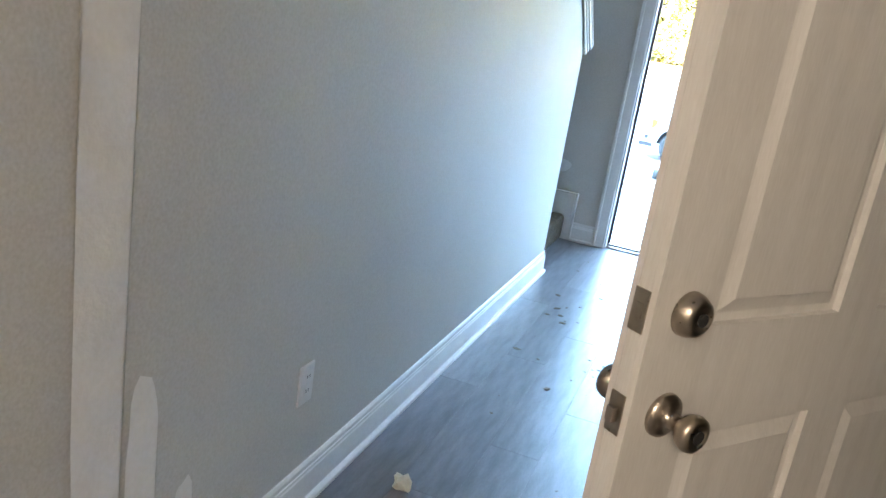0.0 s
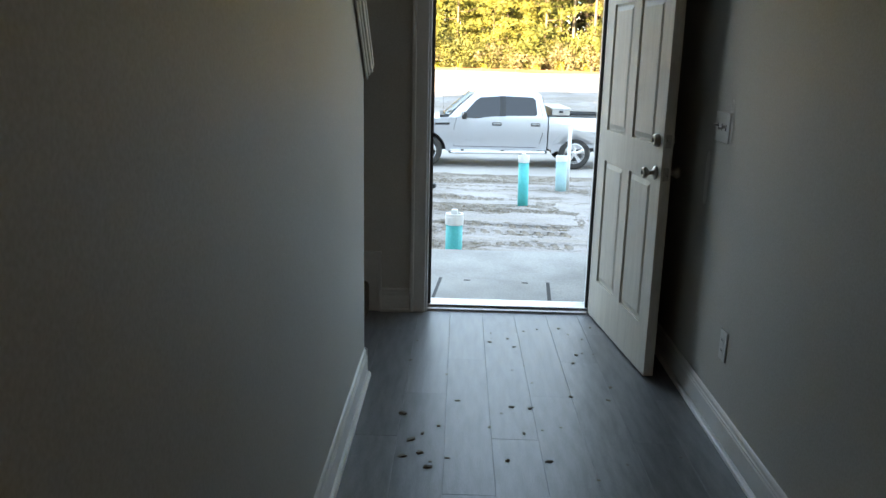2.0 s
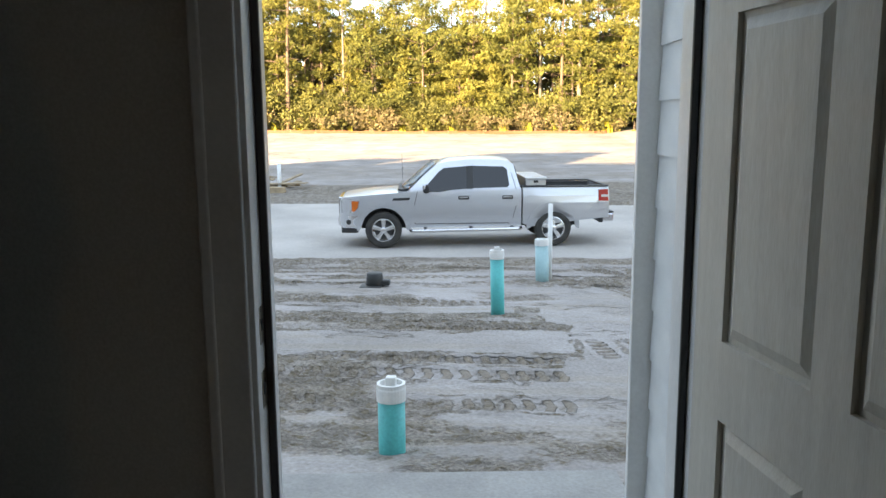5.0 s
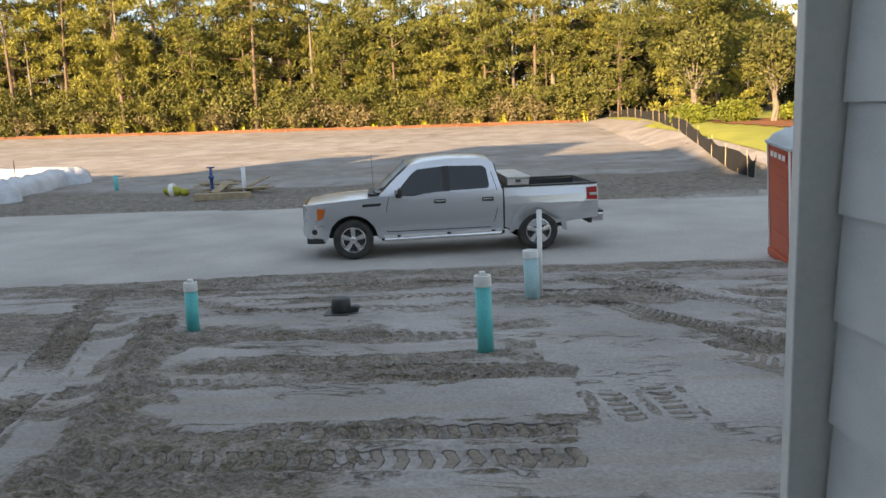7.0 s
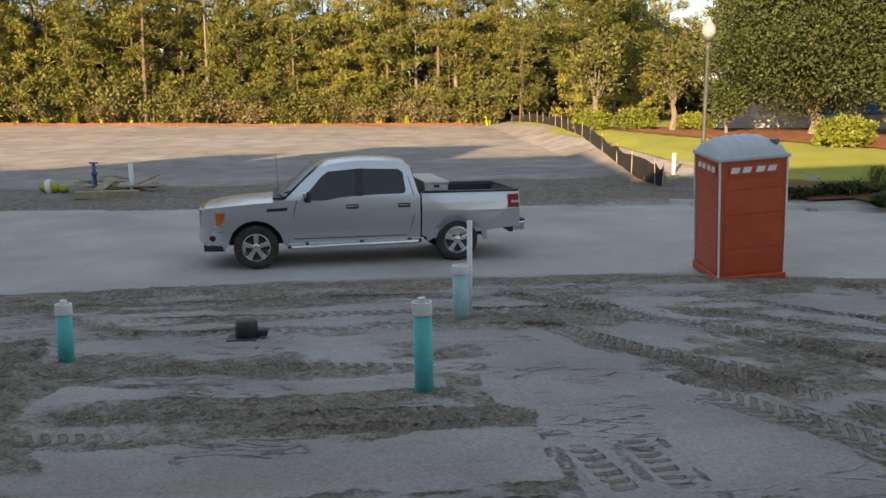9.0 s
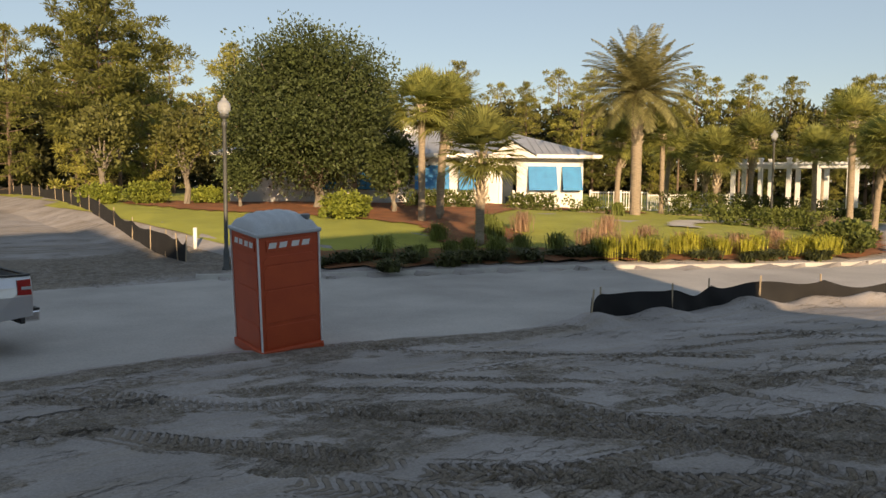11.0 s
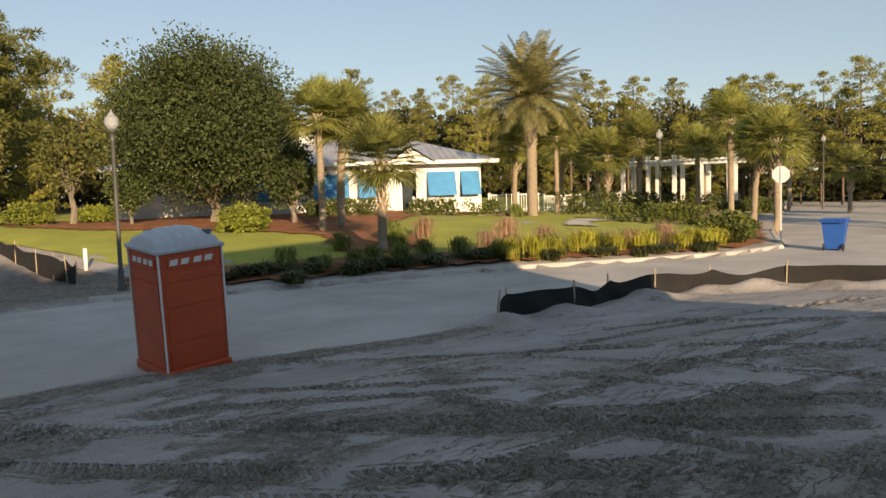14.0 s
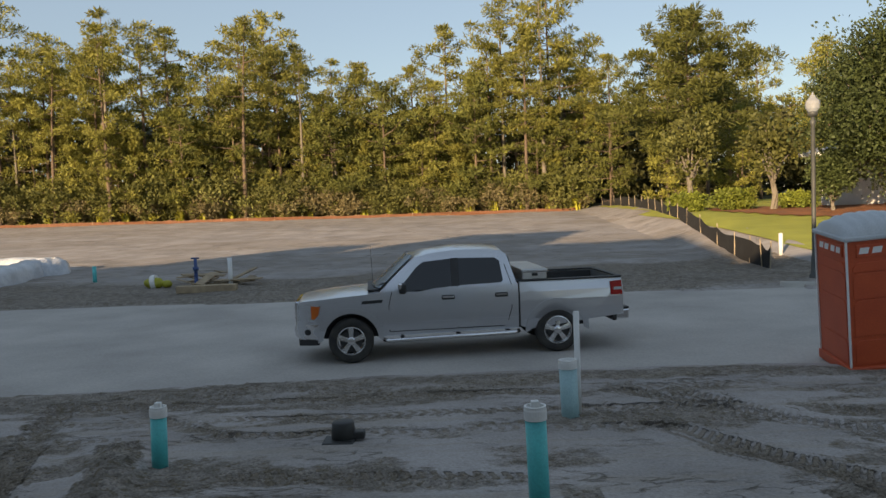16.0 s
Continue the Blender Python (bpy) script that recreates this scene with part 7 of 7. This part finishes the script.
M_HYDBLUE = mat("blue_valve", (0.04, 0.09, 0.25), (0.03, 0.07, 0.18), rough=0.5)
M_STEEL = mat("rebar", (0.12, 0.08, 0.06), rough=0.8)


def tarp_form():
    """A shuttered footing wrapped in pale sheeting: a long rounded bank with folds, hollow within."""
    t = tagged(empty("wrapped_footing"), "footing forms wrapped in crumpled pale plastic sheeting", "plastic sheeting")
    path_ = [(-42, 27.6), (-19.4, 28.2), (-18.1, 29.6), (-18.5, 34.4), (-20, 36.0), (-42, 37)]
    line = curve_pts(path_, 14)
    verts, faces, k = [], [], 9
    for i, (x, y) in enumerate(line):
        a_, b_ = line[max(i - 1, 0)], line[min(i + 1, len(line) - 1)]
        d_ = Vector((b_[0] - a_[0], b_[1] - a_[1])).normalized()
        z0 = ground_z(x, y) - 0.05
        for j in range(k):
            an = math.pi * j / (k - 1)
            rr = 1 + 0.12 * noise.noise((x * 1.7, y * 1.7, j * 0.6)) + 0.06 * math.sin(i * 2.1 + j)
            verts.append((x - d_.y * math.cos(an) * 0.55 * rr, y + d_.x * math.cos(an) * 0.55 * rr, z0 + max(0, math.sin(an)) ** 0.6 * 0.75 * rr))
        if i:
            faces += [((i - 1) * k + j, i * k + j, i * k + j + 1, (i - 1) * k + j + 1) for j in range(k - 1)]
    ob = new("sheet", raw_mesh("sheet", verts, faces, M_TARP, True))
    ob.parent = t
    for x, y in ((-21.4, 29), (-19.5, 30.6), (-19.2, 31.4), (-19.4, 33), (-23.4, 29.2), (-26, 30)):
        part("rebar", tube(bmesh.new(), [(x, y, ground_z(x, y)), (x + 0.02, y, ground_z(x, y) + 1.25)], 0.02, 6), M_STEEL, t)


tarp_form()


def lump_bag():
    t = tagged(empty("yellow_bag", pose(-11.0, 28.7, ground_z(-11, 28.7)) @ Matrix.Scale(0.7, 4)), "yellow rope coil and bag with pale label on sand", "bag")
    bm = bmesh.new()
    bmesh.ops.create_icosphere(bm, subdivisions=3, radius=0.38)
    for v_ in bm.verts:
        v_.co *= 1 + 0.18 * noise.noise(v_.co * 4)
        v_.co.z = v_.co.z * 0.75 + 0.22
        v_.co.x *= 1.35
    part("bag", bm, M_YELLOW, t, "", True)
    bm = bmesh.new()
    bmesh.ops.create_icosphere(bm, subdivisions=2, radius=0.28)
    for v_ in bm.verts:
        v_.co = Vector((v_.co.x + 0.62, v_.co.y, v_.co.z * 0.7 + 0.16)) * (1 + 0.05 * noise.noise(v_.co * 5))
    part("coil", bm, M_YELLOW, t, "", True)
    part("label_patch", lathe(bmesh.new(), [(0.385, -0.12), (0.4, 0.0), (0.385, 0.12)], 18, Matrix.Translation((0, 0, 0.24)) @ Euler((0, radians(80), 0)).to_matrix().to_4x4()), M_PLATE, t)


lump_bag()
lp = random.Random(5)
for i in range(17):
    ln_, w_, h_ = lp.uniform(0.7, 2.2), lp.uniform(0.09, 0.3), lp.uniform(0.03, 0.05)
    x, y = -8.9 + lp.uniform(-0.8, 1.1), 28.6 + lp.uniform(-0.9, 0.9)
    ob = part("lumber_scrap", new_box(-ln_ / 2, ln_ / 2, -w_ / 2, w_ / 2, 0, h_, 0.004), M_LUMBER)
    ob.matrix_basis = pose(x, y, ground_z(x, y) + 0.03 + 0.022 * i, lp.uniform(-14, 14), lp.uniform(-9, 9), lp.uniform(0, 180))
    tagged(ob, "weathered scrap board in a loose heap", "board", "scrap lumber heap")
ob = part("lumber_scrap", new_box(-0.95, 0.95, -0.2, 0.2, 0, 0.22, 0.008), M_LUMBER)
ob.matrix_basis = pose(-8.6, 26.9, ground_z(-8.6, 26.9), 0, 0, 4)
tagged(ob, "thick pale timber block lying on sand", "timber")
hy = tagged(empty("water_valve", pose(-9.3, 28.0, ground_z(-9.3, 28))), "blue water valve riser with a white base", "valve")
part("riser", lathe(bmesh.new(), [(0.16, 0), (0.16, 0.08), (0.07, 0.12), (0.06, 0.6), (0.1, 0.62), (0.1, 0.72), (0.06, 0.74), (0.05, 1.0), (0, 1.02)], 16), M_HYDBLUE, hy, "", True)
part("handle", new_box(-0.14, 0.14, -0.02, 0.02, 1.0, 1.05, 0.005), M_HYDBLUE, hy)
part("base", lathe(bmesh.new(), [(0.3, 0), (0.3, 0.1), (0.17, 0.12)], 18), M_PLATE, hy)
wp = tagged(empty("white_riser", pose(-8.1, 27.9, ground_z(-8.1, 27.9))), "white pipe riser beside the lumber", "pipe")
part("pipe", lathe(bmesh.new(), [(0.075, -0.1), (0.075, 1.0), (0.0, 1.0)], 14), M_PVC, wp, "", True)
tp = tagged(empty("teal_stub", pose(-14.2, 31.1, ground_z(-14.2, 31.1))), "small teal pipe stub in the field", "pipe")
part("pipe", lathe(bmesh.new(), [(0.075, -0.1), (0.075, 0.62), (0.0, 0.62)], 14), M_TEAL, tp, "", True)

# ---- lanterns on the street wall ----
M_FROST = glow_mat("frosted_lantern_glass", (0.8, 0.66, 0.5), 0.12)
M_FILAMENT = glow_mat("lamp_bulb", (1.0, 0.6, 0.25), 6.0)


def lantern(m):
    t = tagged(empty("wall_lantern", SKEW @ m), "black wall lantern with frosted glass and lit bulb", "wall lantern")
    w0, w1, h = 0.085, 0.11, 0.3
    for sx in (-1, 1):
        for sy in (-1, 1):
            part("corner_bar", tube(bmesh.new(), [(sx * w0, sy * w0, 0.03), (sx * w1, sy * w1, h)], 0.011, 4), M_BLACKMETAL, t)
    part("base", box(bmesh.new(), -w0 - 0.015, w0 + 0.015, -w0 - 0.015, w0 + 0.015, 0, 0.035, 0.006), M_BLACKMETAL, t)
    bm = bmesh.new()
    lathe(bm, [(0.17, h), (0.175, h + 0.02), (0.1, h + 0.09), (0.04, h + 0.13), (0.02, h + 0.17), (0.0, h + 0.18)], 4, Euler((0, 0, radians(45))).to_matrix().to_4x4())
    part("cap", bm, M_BLACKMETAL, t)
    for k in range(4):
        mm = Euler((0, 0, radians(90 * k))).to_matrix().to_4x4()
        bm = bmesh.new()
        bm.faces.new([bm.verts.new(mm @ Vector(p)) for p in ((-w0, -w0, 0.036), (w0, -w0, 0.036), (w1, -w1, h - 0.002), (-w1, -w1, h - 0.002))])
        part("pane", bm, M_FROST, t, "frosted glass pane")
    part("bulb", lathe(bmesh.new(), [(0.0, 0.1), (0.02, 0.11), (0.03, 0.16), (0.018, 0.2), (0.012, 0.24)], 12), M_FILAMENT, t, "lit bulb", True)
    part("arm", tube(bmesh.new(), [(0, 0, h + 0.14), (0, -0.08, h + 0.16), (0, -0.19, h + 0.02)], 0.012, 8), M_BLACKMETAL, t)
    part("back_plate", box(bmesh.new(), -0.06, 0.06, -0.31, -0.185, -0.05, h + 0.1, 0.006), M_BLACKMETAL, t)
    return t


lantern(pose(0.98, 1.34, 1.79, 0, 0, -5))
lantern(pose(5.7, 0.93, 1.95, 0, 0, -5))

# ---- hall floor: planks and crumbs ----
me_plank = finish("plank", new_box(-0.0888, 0.0888, -0.6, 0.6, -0.011, 0, 0.0006), M_FLOOR)
for i in range(14):
    for j in range(7):
        x, y = -1.66 + 0.178 * i + 0.0, -8.2 + 1.201 * j + (0.4 * (i % 3))
        if XL - 1.1 < x < XR + 0.03 and y + 0.6 < -0.04:
            ob = new("plank", me_plank)
            ob.parent = floor
            ob.matrix_basis = Matrix.Translation((x, y, 0))
me_end = finish("plank", new_box(-0.0888, 0.0888, -0.3, 0.3, -0.011, -0.0005, 0.0012), M_FLOOR)
for i in range(14):
    x = -1.66 + 0.178 * i
    top = max(-8.2 + 1.201 * j + 0.4 * (i % 3) + 0.6 for j in range(7) if -8.2 + 1.201 * j + 0.4 * (i % 3) + 0.6 < -0.04)
    if x < XR + 0.03 and top < -0.1:
        ob = new("plank", me_end)
        ob.parent = floor
        ob.matrix_basis = Matrix.Translation((x, (top - 0.045) / 2, 0)) @ Matrix.Diagonal((1, (-0.045 - top) / 0.6, 1, 1))
M_CRUMB = mat("dirt_crumb", (0.2, 0.17, 0.13), (0.12, 0.1, 0.075), rough=0.95, scale=30)
M_PLASTER = mat("plaster_chip", (0.66, 0.62, 0.5), (0.55, 0.5, 0.38), rough=0.9, scale=20)


def crumb(size, seed, material, flat=0.5):
    bm = bmesh.new()
    bmesh.ops.create_icosphere(bm, subdivisions=2, radius=size)
    for v_ in bm.verts:
        v_.co *= 1 + 0.6 * noise.noise(v_.co / size * 1.3 + Vector((seed, 0, 0)))
        v_.co.z = max(v_.co.z * flat, -size * 0.2) + size * 0.2
    return finish("crumb", bm, material)


chip = new("plaster_chip", crumb(0.032, 3, M_PLASTER, 0.9))
chip.matrix_basis = SKEW @ pose(-0.48, -3.6, 0.001)
tagged(chip, "cream plaster chip lying on the dark floor", "debris")
shapes = [crumb(0.009, k, M_CRUMB) for k in range(5)]
cr = random.Random(11)
spots = [(-0.38, -1.82), (-0.5, -1.4), (-0.48, -2.31), (-0.26, -2.63), (-0.45, -1.62), (-0.41, -1.72)]
for k in range(110):
    if k < len(spots):
        x, y, s = *spots[k], 1.3
    elif k < 40:
        x, y, s = -0.03 + cr.gauss(0, 0.07), -2.3 + cr.gauss(0, 0.06), cr.uniform(0.3, 0.8)
    elif k < 75:
        x, y, s = cr.uniform(-0.55, 0.45), cr.uniform(-1.8, -0.25), cr.uniform(0.3, 1.1)
    else:
        x, y, s = cr.uniform(-0.6, 0.55), cr.uniform(-4.2, -1.5), cr.uniform(0.25, 0.8)
    ob = new("crumb", shapes[k % 5])
    ob.matrix_basis = SKEW @ pose(x, y, 0.0005, 0, 0, cr.uniform(0, 360)) @ Matrix.Diagonal((s * cr.uniform(1, 2), s, s * 0.7, 1))
    tagged(ob, "dark dirt crumb on the vinyl floor", "debris", "dirt crumbs on the floor")
